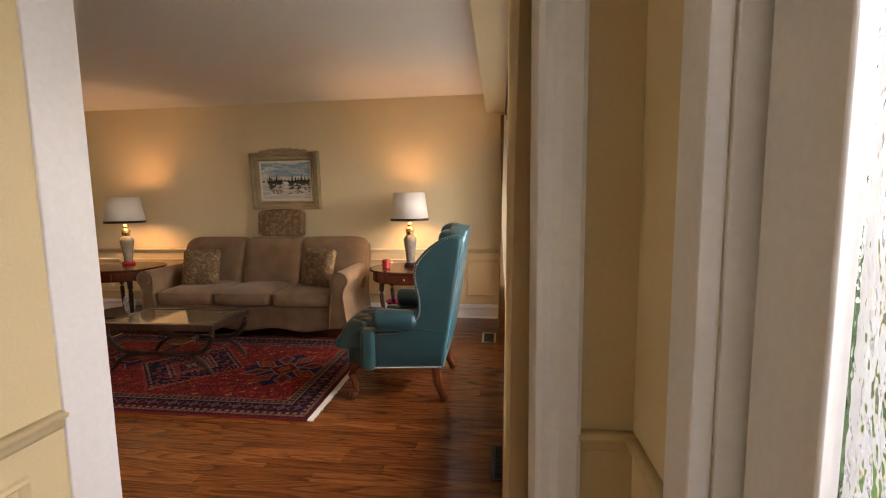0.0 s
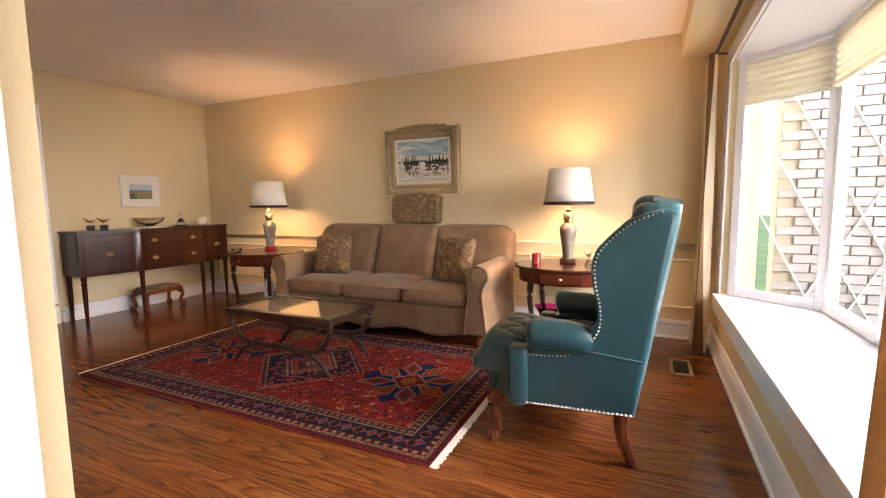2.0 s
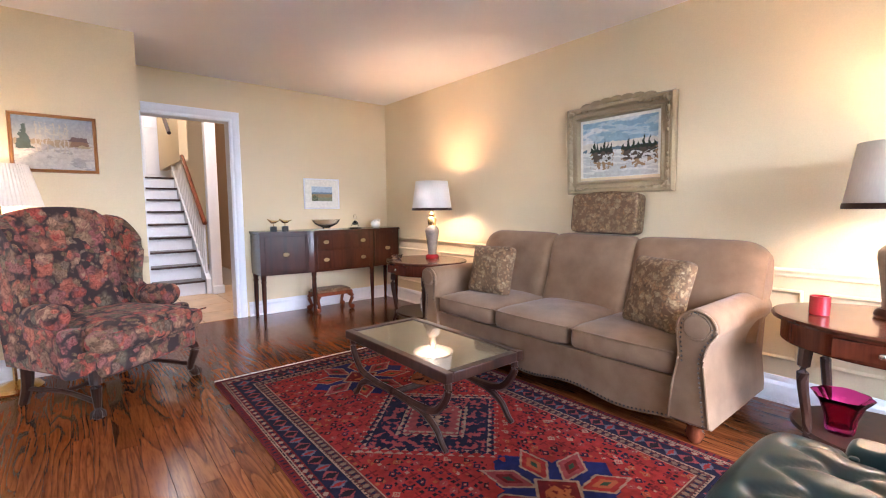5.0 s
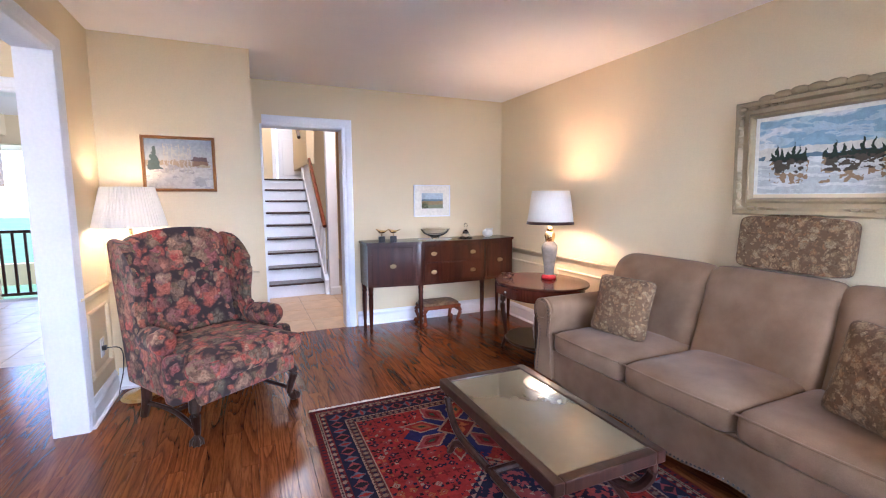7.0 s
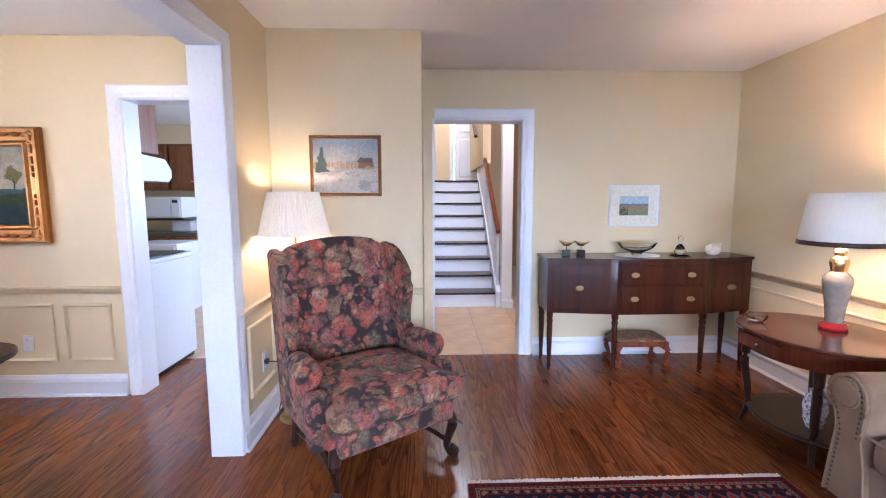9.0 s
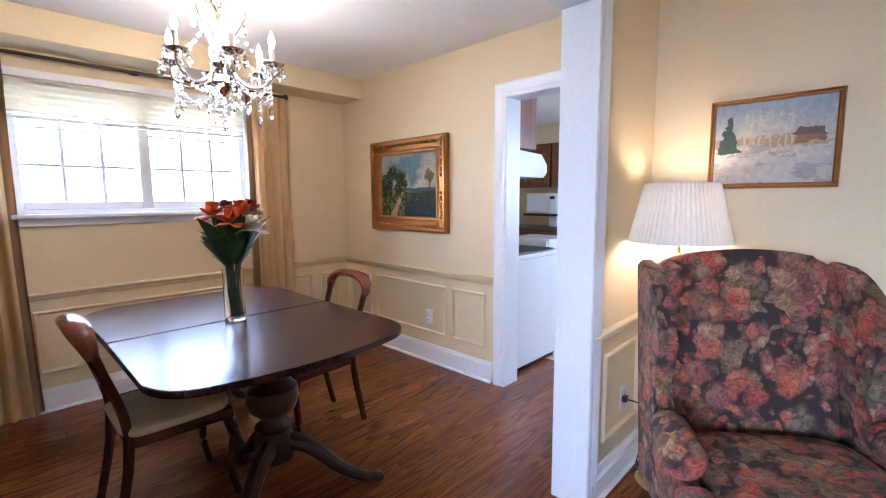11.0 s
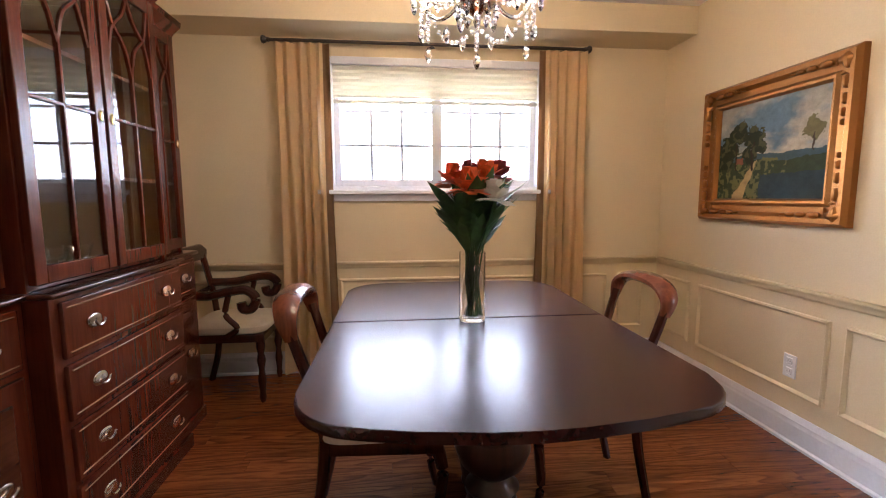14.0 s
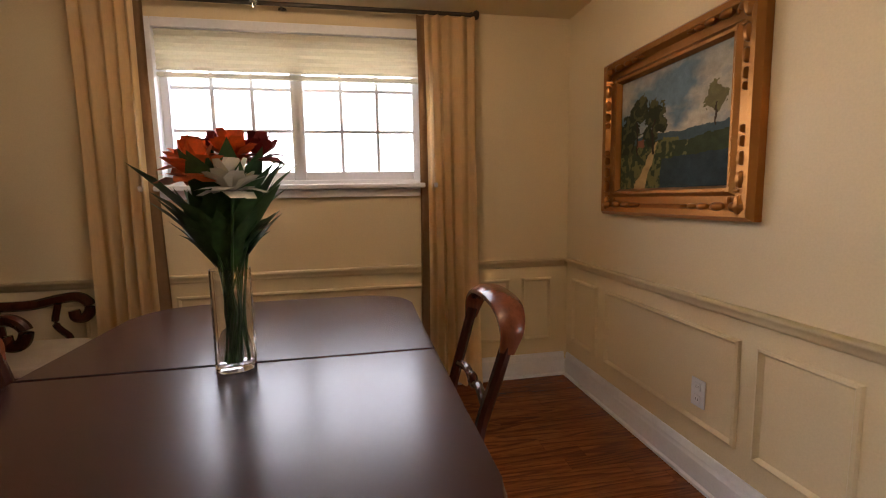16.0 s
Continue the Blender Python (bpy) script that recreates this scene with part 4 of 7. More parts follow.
# ---- oak floor boards over living and dining rooms and hall ----
sub = tagged(part("floor", box(-4.172, 1.95, -1.03, 5.53, -0.06, -0.012), M_GAP, smooth=0), "reddish brown oak strip floor", "floor", kind="structure")
rng = random.Random(7)
W = 0.083
rest = bmesh.new()
lens = (0.6, 0.85, 1.1, 1.35)
shared = {q: finish(box(0.0006, q - 0.0006, 0.0004, W - 0.0004, -0.012, 0.0, 0.0008, 1), "board", M_FLOOR, 0) for q in lens}
count, r = 0, 0
y = -1.03
while y < 5.53:
    x = -4.172 - rng.random() * 0.5
    while x < 1.95:
        q = rng.choice(lens)
        x0, x1, y1 = max(x, -4.172), min(x + q, 1.95), min(y + W, 5.53)
        inside = x0 == x and x1 == x + q and y1 == y + W
        if inside and count < 300 and -2.6 < x < 1.4 and (1.0 < y < 3.6):
            o = new("board", shared[q])
            o.location, o.parent = (x, y, 0), sub
            count += 1
        elif x1 > x0 + 0.01:
            v = [rest.verts.new(p) for p in ((x0 + 0.0006, y + 0.0004, -0.0001), (x1 - 0.0006, y + 0.0004, -0.0001), (x1 - 0.0006, y1 - 0.0004, -0.0001), (x0 + 0.0006, y1 - 0.0004, -0.0001))]
            w = [rest.verts.new(p.co - Vector((0, 0, 0.011))) for p in v]
            rest.faces.new(v)
            for k in range(4):
                rest.faces.new((v[k], w[k], w[(k + 1) % 4], v[(k + 1) % 4]))
        x += q
    y += W
tagged(part("boards", rest, M_FLOOR_REST, sub, smooth=0), "reddish brown oak strip floor boards", kind="stuff")


# ---- pictures and the rug: designs worked out on fine meshes ----
def design_mesh(name, w, h, nx, ny, colours, mat, thick=0.0):
    """A flat sheet in local x-y, with one colour for each small cell."""
    xs, ys = np.linspace(0, w, nx + 1), np.linspace(0, h, ny + 1)
    co = np.zeros(((nx + 1) * (ny + 1), 3))
    gx, gy = np.meshgrid(xs, ys)
    co[:, 0], co[:, 1] = gx.ravel(), gy.ravel()
    i, j = np.meshgrid(np.arange(nx), np.arange(ny))
    k = (j * (nx + 1) + i).ravel()
    faces = np.stack([k, k + 1, k + nx + 2, k + nx + 1], 1)
    me = bpy.data.meshes.new(name)
    me.from_pydata(co.tolist(), [], faces.tolist())
    at = me.color_attributes.new("design", "FLOAT_COLOR", "CORNER")
    col = np.ones((nx * ny, 4, 4))
    col[:, :, :3] = colours.reshape(-1, 1, 3)
    at.data.foreach_set("color", col.ravel())
    me.materials.append(mat)
    return me


def value_noise(x, y, seed, octaves=4):
    """Smooth random field over arrays."""
    r = np.random.RandomState(seed)
    tab = r.rand(64, 64)
    out, amp, tot = 0, 1.0, 0
    for o in range(octaves):
        u, v = x * 2 ** o, y * 2 ** o
        i, j = np.floor(u).astype(int), np.floor(v).astype(int)
        f, g = u - i, v - j
        f, g = f * f * (3 - 2 * f), g * g * (3 - 2 * g)
        t = lambda a, b: tab[a % 64, b % 64]
        out = out + amp * (t(i, j) * (1 - f) * (1 - g) + t(i + 1, j) * f * (1 - g) + t(i, j + 1) * (1 - f) * g + t(i + 1, j + 1) * f * g)
        tot, amp = tot + amp, amp * 0.5
    return out / tot


def cells(nx, ny):
    u, v = np.meshgrid((np.arange(nx) + 0.5) / nx, (np.arange(ny) + 0.5) / ny)
    if nx < 300:
        u, v = u + 0.05 * (value_noise(u * 14, v * 14, 51, 3) - 0.5), v + 0.05 * (value_noise(u * 14, v * 14, 52, 3) - 0.5)
    return u, v


def put(c, mask, colour, jitter=None):
    c[mask] = colour if jitter is None else np.array(colour) * jitter[mask][:, None]


def lake_scene(nx, ny):
    u, v = cells(nx, ny)
    n, f = value_noise(u * 5, v * 5, 3), value_noise(u * 30, v * 24, 4, 3)
    c = np.zeros((ny, nx, 3))
    c[:] = np.array([0.42, 0.52, 0.58])
    cl = value_noise(u * 3, v * 9, 5)
    put(c, cl > 0.5, (0.66, 0.68, 0.66))
    put(c, cl < 0.38, (0.27, 0.40, 0.50))
    put(c, (v < 0.62) & (v > 0.46), (0.66, 0.62, 0.52))
    put(c, (v < 0.52) & (n > 0.40) & (v > 0.46), (0.14, 0.20, 0.24))
    water = v < 0.47
    put(c, water, (0.52, 0.54, 0.52))
    put(c, water & (value_noise(u * 4, v * 26, 6) > 0.52), (0.68, 0.68, 0.64))
    for x0, wd in ((0.27, 0.15), (0.77, 0.22)):
        d = np.abs(u - x0)
        put(c, (d < wd) & (np.abs(v - 0.46) < 0.035 + 0.02 * f), (0.035, 0.04, 0.03))
        put(c, water & (d < wd * 1.05) & (v > 0.14) & (f > 0.52), (0.30, 0.20, 0.11))
        put(c, water & (d < wd * 0.9) & (v > 0.28) & (f > 0.46), (0.09, 0.07, 0.05))
        for k in range(7):
            tx = x0 + wd * (k / 3.3 - 0.95)
            th = 0.10 + 0.13 * ((k * 37) % 10) / 10
            put(c, (v > 0.46) & (v < 0.48 + th) & (np.abs(u - tx) < 0.022 * (1 - (v - 0.46) / th) + 0.006 * f), (0.03, 0.045, 0.03))
    return c * (0.8 + 0.35 * f[..., None])


def winter_scene(nx, ny):
    u, v = cells(nx, ny)
    f, n = value_noise(u * 28, v * 22, 8, 3), value_noise(u * 4, v * 5, 9)
    sky_ = np.clip((v - 0.5) / 0.5, 0, 1)[..., None]
    c = np.array([0.50, 0.47, 0.42]) * (1 - sky_) + np.array([0.26, 0.31, 0.38]) * sky_ + 0.10 * (n[..., None] - 0.5)
    snow = v < 0.47
    put(c, snow, (0.56, 0.51, 0.44))
    put(c, snow & (value_noise(u * 5, v * 14, 10) > 0.55), (0.40, 0.37, 0.34))
    put(c, (v < 0.58) & (v > 0.44) & (f > 0.45) & (u < 0.8), (0.36, 0.27, 0.17))
    d = np.abs(u - 0.13)
    put(c, (v > 0.38) & (v < 0.84) & (d < 0.11 * (0.9 - v) * 2.0 * (0.4 + 1.1 * f)), (0.075, 0.10, 0.085))
    for k in range(7):
        x = 0.27 + 0.07 * k + 0.02 * math.sin(k * 5)
        put(c, (v > 0.33) & (v < 0.90 - 0.03 * (k % 3)) & (np.abs(u - x - 0.05 * (v - 0.5) * math.sin(k * 3)) < 0.005 + 0.004 * f), (0.50, 0.44, 0.35))
        put(c, (v > 0.55) & (v < 0.9) & (np.abs(u - x) < 0.05) & (f > 0.62), (0.46, 0.42, 0.36))
    put(c, (u > 0.70) & (u < 0.93) & (v > 0.46) & (v < 0.56), (0.25, 0.15, 0.09))
    put(c, (v > 0.56) & (v < 0.65) & (np.abs(u - 0.81) < 0.15 - (v - 0.56) * 0.9), (0.15, 0.10, 0.09))
    put(c, (u > 0.80) & (u < 0.96) & (v > 0.44) & (v < 0.48), (0.42, 0.34, 0.20))
    return c * (0.78 + 0.4 * f[..., None])


def country_scene(nx, ny):
    u, v = cells(nx, ny)
    f, n = value_noise(u * 26, v * 22, 12, 4), value_noise(u * 6, v * 6, 13)
    cl = np.clip((value_noise(u * 3.5 + 2, v * 5, 15, 5) - 0.36) / 0.26, 0, 1)[..., None]
    warm = np.clip((0.95 - v) / 0.5, 0, 1)[..., None]
    c = np.array([0.15, 0.22, 0.26]) * (1 - cl) + (np.array([0.40, 0.37, 0.30]) * (1 - warm) + np.array([0.58, 0.50, 0.36]) * warm) * cl
    put(c, v < 0.46, (0.075, 0.115, 0.12))
    put(c, v < 0.36 + 0.08 * n, (0.05, 0.065, 0.025))
    put(c, (v < 0.42) & (f > 0.55) & (u < 0.7), (0.16, 0.15, 0.05))
    path = np.abs(u - (0.22 + 0.42 * v)) < 0.10 * (0.55 - v)
    put(c, path & (v < 0.4), (0.50, 0.33, 0.13))
    put(c, (u > 0.45) & (v < 0.25), (0.035, 0.055, 0.06))
    for x, y, r in ((0.10, 0.55, 0.16), (0.20, 0.70, 0.13), (0.36, 0.62, 0.14), (0.44, 0.52, 0.08), (0.07, 0.42, 0.14), (0.32, 0.45, 0.10)):
        crown = np.hypot(u - x, (v - y) * 0.8) < r * (0.25 + 1.4 * f * value_noise(u * 60, v * 50, 14, 2))
        crown |= np.hypot(u - x, (v - y) * 0.8) < r * (0.35 + 0.7 * f)
        put(c, crown, (0.030, 0.036, 0.014))
        put(c, crown & (f > 0.56) & (u > x - 0.4 * r), (0.085, 0.078, 0.028))
    for x in (0.19, 0.36):
        put(c, (np.abs(u - x) < 0.01) & (v > 0.3) & (v < 0.6), (0.04, 0.025, 0.012))
    put(c, np.hypot(u - 0.88, (v - 0.64) * 0.8) < 0.09 * (0.4 + f), (0.17, 0.15, 0.06))
    put(c, (np.abs(u - 0.88) < 0.006) & (v > 0.44) & (v < 0.6), (0.06, 0.04, 0.02))
    put(c, (np.abs(u - 0.23) < 0.035) & (v > 0.36) & (v < 0.43), (0.30, 0.10, 0.05))
    return c * 0.85 * (0.7 + 0.55 * f[..., None])


def field_scene(nx, ny):
    u, v = cells(nx, ny)
    f = value_noise(u * 20, v * 18, 21, 3)
    c = np.zeros((ny, nx, 3))
    c[:] = (0.48, 0.58, 0.66)
    put(c, v < 0.6, (0.17, 0.24, 0.30))
    put(c, v < 0.48, (0.33, 0.25, 0.13))
    put(c, v < 0.25, (0.24, 0.26, 0.16))
    put(c, (v < 0.45) & (u < 0.3) & (f > 0.45), (0.09, 0.11, 0.06))
    return c * (0.75 + 0.45 * f[..., None])


def picture(name, w, h, fw, depth, scene_fn, mat, label, ornate=False, mount=0.0, mount_mat=None, round_top=False):
    """A framed picture that hangs against local y = 0 and faces +y; x to the viewer's left."""
    t = thing(name, 0, 0, 0, 0, label, "picture")
    b = bmesh.new()
    prof = [(0, 0), (0, depth * 0.6), (0.12 * fw, depth), (0.3 * fw, depth * 0.95), (0.45 * fw, depth * 0.55), (0.7 * fw, depth * 0.5), (0.82 * fw, depth * 0.75), (0.92 * fw, depth * 0.7), (fw, depth * 0.3), (fw, 0)]
    rings = []
    for x, z, sx, sz in ((-w / 2, -h / 2, 1, 1), (w / 2, -h / 2, -1, 1), (w / 2, h / 2, -1, -1), (-w / 2, h / 2, 1, -1)):
        rings.append([b.verts.new((x + sx * i, d, z + sz * i)) for i, d in prof])
    for k in range(4):
        p, q = rings[k], rings[(k + 1) % 4]
        for j in range(len(prof) - 1):
            b.faces.new((p[j], p[j + 1], q[j + 1], q[j]))
    fr = part("frame", b, mat, t, smooth=20)
    if ornate:
        orn = bmesh.new()
        for sx, sz in ((-1, -1), (1, -1), (1, 1), (-1, 1)):
            for k in range(5):
                for al in (0, 1):
                    off = fw * (0.45 + 0.75 * k * (1 - 0.08 * k))
                    x, z = sx * (w / 2 - (off if al else fw * 0.4)), sz * (h / 2 - (fw * 0.4 if al else off))
                    s = fw * (0.30 - 0.045 * k)
                    puff(x, depth * 0.85, z, s * (1.9 if al else 1), depth * 0.7, s * (1 if al else 1.9), 0.9, seg=8, bm=orn)
        for k in range(int(w / (fw * 0.42)) - 1):
            for s in (-1, 1):
                puff(-w / 2 + fw * (0.42 + 0.42 * k), depth * 0.88, s * (h / 2 - fw * 0.2), fw * 0.3, depth * 0.25, fw * 0.2, 0.9, seg=6, bm=orn)
                puff(-w / 2 + fw * (0.6 + 0.42 * k), depth * 0.68, s * (h / 2 - fw * 0.84), fw * 0.2, depth * 0.2, fw * 0.1, 0.9, seg=6, bm=orn)
        for k in range(int(h / (fw * 0.42)) - 1):
            for s in (-1, 1):
                puff(s * (w / 2 - fw * 0.2), depth * 0.88, -h / 2 + fw * (0.42 + 0.42 * k), fw * 0.2, depth * 0.25, fw * 0.3, 0.9, seg=6, bm=orn)
                puff(s * (w / 2 - fw * 0.84), depth * 0.68, -h / 2 + fw * (0.6 + 0.42 * k), fw * 0.1, depth * 0.2, fw * 0.2, 0.9, seg=6, bm=orn)
        if round_top:
            for k in range(7):
                puff((k - 3) * fw * 0.8, depth * 0.6, h / 2 + fw * (0.16 - 0.02 * (k - 3) ** 2), fw * 0.9, depth * 0.8, fw * 0.45, 0.9, seg=8, bm=orn)
        tagged(part("carving", orn, mat, fr), kind="stuff")
    iw, ih = w - 2 * fw, h - 2 * fw
    if mount:
        part("mount", box(-iw / 2 - 0.002, iw / 2 + 0.002, 0.001, 0.008, -ih / 2 - 0.002, ih / 2 + 0.002), mount_mat or M_PETAL, t, smooth=0)
        iw, ih = iw - 2 * mount, ih - 2 * mount
    nx = int(min(230, iw * 330))
    ny = int(nx * ih / iw)
    me = design_mesh("canvas", iw, ih, nx, ny, scene_fn(nx, ny), M_DESIGN)
    cv_ = new("canvas", me)
    cv_.parent = t
    cv_.matrix_local = Matrix(((-1, 0, 0, iw / 2), (0, 0, 1, 0.0105), (0, 1, 0, -ih / 2), (0, 0, 0, 1)))
    return t


picture("painting", 0.82, 0.65, 0.10, 0.06, lake_scene, M_GOLDPALE, "landscape painting of lake islands in an ornate pale gilt frame", True, 0.022, M_PETAL, True).matrix_world = pose(-1.01, 5.529, 1.55, -2.5, 0, 180)
picture("painting", 0.455, 0.385, 0.022, 0.02, winter_scene, M_GOLD, "winter farm painting in a thin gilt frame").matrix_world = pose(-3.315, 2.377, 1.573, 0, 0, -90)
picture("painting", 0.93, 0.76, 0.125, 0.05, country_scene, M_GOLD, "dark country landscape in a heavy carved gilt frame", True).matrix_world = pose(-3.468, -0.09, 1.455, 0, 0, -90)
picture("framed_print", 0.43, 0.345, 0.015, 0.015, field_scene, M_WHITE, "small landscape print with a wide white mount in a white frame", mount=0.075, mount_mat=M_PETAL).matrix_world = pose(-4.168, 4.656, 1.30, 0, 0, -90)


def rug_design(nx, ny, w, h):
    """A red tribal carpet: borders, a lozenge between two star medallions."""
    u, v = cells(nx, ny)
    x, y = u * w, v * h
    e = np.minimum(np.minimum(x, w - x), np.minimum(y, h - y))
    f = value_noise(x * 42, y * 42, 31, 2)
    g = value_noise(x * 12, y * 12, 32, 2)
    RED, DKRED, NAVY, IVORY, ROSE, ORANGE, GREEN, DK = (0.32, 0.025, 0.020), (0.17, 0.013, 0.014), (0.014, 0.014, 0.038), (0.36, 0.24, 0.15), (0.30, 0.055, 0.05), (0.36, 0.10, 0.03), (0.03, 0.07, 0.035), (0.02, 0.012, 0.016)
    c = np.zeros((ny, nx, 3))
    c[:] = RED
    # small scattered figures in the field
    CELL = 0.062
    gx, gy = np.floor(x / CELL), np.floor(y / CELL)
    lx, ly = (x / CELL - gx - 0.5), (y / CELL - gy - 0.5)
    hsh = np.abs(np.sin(gx * 12.9898 + gy * 78.233) * 43758.5453) % 1
    rad = np.abs(lx) + np.abs(ly)
    for lo, hi, col in ((0.0, 0.22, NAVY), (0.22, 0.36, ROSE), (0.36, 0.54, DK), (0.54, 0.60, IVORY), (0.60, 0.70, ORANGE)):
        put(c, (hsh >= lo) & (hsh < hi) & (rad < 0.34) & (rad > 0.16), col)
        put(c, (hsh >= lo) & (hsh < hi) & (rad < 0.09), IVORY)
    CELL2 = 0.027
    g2x, g2y = np.floor(x / CELL2 + 0.3 * gy), np.floor(y / CELL2)
    h2 = np.abs(np.sin(g2x * 39.3 + g2y * 11.7) * 24634.63) % 1
    l2 = np.maximum(np.abs(x / CELL2 + 0.3 * gy - g2x - 0.5), np.abs(y / CELL2 - g2y - 0.5))
    for lo, hi, col in ((0.0, 0.2, DK), (0.2, 0.38, NAVY), (0.38, 0.45, ORANGE), (0.45, 0.5, IVORY), (0.5, 0.6, DKRED)):
        put(c, (h2 >= lo) & (h2 < hi) & (l2 < 0.3) & (rad > 0.36), col)
    put(c, (hsh > 0.72) & (np.minimum(np.abs(lx), np.abs(ly)) < 0.07) & (rad < 0.42), DKRED)

    def star(cx, cy, s):
        px, py = (x - cx) / s, (y - cy) / s
        r, a = np.hypot(px, py), np.arctan2(py, px)
        blue = (np.abs(px) + np.abs(py) * 1.1 < 1.0) & (np.minimum(np.abs(px), np.abs(py)) < 0.42)
        put(c, (r < 1.04) & (np.abs(px) + np.abs(py) * 1.1 < 1.12), RED)
        put(c, blue, (0.015, 0.02, 0.11))
        for k in range(8):
            t = k * math.pi / 4 + math.pi / 8
            qx, qy = px * math.cos(t) + py * math.sin(t), -px * math.sin(t) + py * math.cos(t)
            d = np.abs(qx - 0.58) / 0.36 + np.abs(qy) / 0.19
            put(c, d < 1.0, IVORY)
            put(c, d < 0.84, RED if k % 2 else ROSE)
            put(c, d < 0.5, ORANGE if k % 2 else DKRED)
            put(c, d < 0.22, GREEN)
        d = np.abs(px) + np.abs(py)
        put(c, d < 0.36, IVORY)
        put(c, d < 0.31, DKRED)
        put(c, (d < 0.22) & (f > 0.5), ORANGE)
    star(w * 0.80, h * 0.5, 0.36)
    star(w * 0.20, h * 0.5, 0.36)
    px, py = np.abs(x - w / 2) / 0.44, np.abs(y - h / 2) / 0.46
    d = px + py + 0.05 * np.sign(np.sin(x * 95) * np.sin(y * 95))
    put(c, d < 1.1, RED)
    put(c, d < 1.0, IVORY)
    put(c, d < 0.94, NAVY)
    put(c, (d < 0.9) & (d > 0.5) & (f > 0.58), ROSE)
    put(c, d < 0.48, IVORY)
    put(c, d < 0.42, ROSE)
    put(c, d < 0.22, NAVY)
    put(c, d < 0.12, IVORY)
    # borders from the edge inwards; s runs along the edge
    s = np.where(np.minimum(x, w - x) < np.minimum(y, h - y), y, x)

    def band(a, b_, ground, figs):
        m = (e >= a) & (e < b_)
        put(c, m, ground)
        mid, hw = (a + b_) / 2, (b_ - a) / 2
        for per, ph, size, col in figs:
            q = np.abs((s / per + ph) % 1 - 0.5) * per
            put(c, m & (q / size + np.abs(e - mid) / (hw * 0.8) < 1), col)
    band(0.0, 0.035, DKRED, [(0.03, 0, 0.006, NAVY)])
    band(0.035, 0.05, IVORY, [(0.02, 0, 0.008, DK)])
    band(0.05, 0.085, DKRED, [(0.05, 0, 0.016, IVORY), (0.05, 0.5, 0.012, NAVY)])
    band(0.085, 0.185, NAVY, [(0.15, 0, 0.045, ROSE), (0.15, 0, 0.022, DK), (0.15, 0.5, 0.03, (0.14, 0.13, 0.16)), (0.15, 0.5, 0.012, RED)])
    band(0.185, 0.195, IVORY, [(0.02, 0, 0.008, DK)])
    band(0.195, 0.235, (0.11, 0.03, 0.025), [(0.04, 0, 0.018, (0.22, 0.15, 0.09)), (0.04, 0.5, 0.008, NAVY)])
    band(0.235, 0.243, IVORY, [])
    worn = 0.82 + 0.3 * g
    return c * (0.7 + 0.55 * f[..., None]) * worn[..., None] * 0.56


RX0, RX1, RY0, RY1 = -2.38, 0.255, 3.083, 4.62
rug = thing("rug", RX0, RY0, 0, 0, "red and navy oriental rug with white fringes", "rug")
rw, rh_ = RX1 - RX0, RY1 - RY0
pl = new("woven_field", design_mesh("woven_field", rw, rh_, 460, 268, rug_design(460, 268, rw, rh_), M_RUG))
pl.parent, pl.location = rug, (0, 0, 0.0115)
part("backing", box(0.0, rw, 0.0, rh_, 0.001, 0.011, 0.002, 1), paint("rug_selvedge", (0.20, 0.012, 0.018), 0.95), rug)
r = random.Random(5)
for x, s in ((0, -1), (rw, 1)):
    b = bmesh.new()
    for k in range(190):
        y0 = (k + 0.5) * rh_ / 190 + r.uniform(-0.002, 0.002)
        tube([(x, y0, 0.008), (x + s * 0.02, y0 + r.uniform(-0.004, 0.004), 0.006), (x + s * r.uniform(0.026, 0.036), y0 + r.uniform(-0.01, 0.01), 0.004)], 0.0048, 5, bm=b)
    part("fringe", b, M_FRINGE, rug, "off-white cotton fringe")


# ---- upholstered chairs and the sofa ----
def cabriole(x, y, h, out, mat_, parent, claw=True, top=0.036):
    """A curved front leg with a ball foot; out is the way that the knee swings."""
    o = Vector((out[0], out[1], 0))
    base = Vector((x, y, 0))
    pts = curve([base + o * -0.01 + Vector((0, 0, h)), base + o * 0.035 + Vector((0, 0, h * 0.8)), base + o * 0.012 + Vector((0, 0, h * 0.42)), base + o * 0.0 + Vector((0, 0, h * 0.16)), base + o * 0.03 + Vector((0, 0, 0.035))], 5)
    n = len(pts)
    rad = [top - (top - 0.014) * min(1, k / (n * 0.72)) for k in range(n)]
    lg = part("leg", tube(pts, rad, 10), mat_, parent)
    ft = puff(x + out[0] * 0.03, y + out[1] * 0.03, 0.026, 0.06, 0.06, 0.052, 0.9, seg=12)
    if claw:
        for k in range(4):
            a = math.atan2(out[1], out[0]) + (k - 1.5) * 0.75
            c0 = Vector((x + out[0] * 0.03, y + out[1] * 0.03, 0))
            dr = Vector((math.cos(a), math.sin(a), 0))
            tube([c0 + dr * 0.006 + Vector((0, 0, 0.058)), c0 + dr * 0.03 + Vector((0, 0, 0.04)), c0 + dr * 0.036 + Vector((0, 0, 0.012))], [0.009, 0.009, 0.005], 6, bm=ft)
    part("foot", ft, mat_, lg)
    return lg


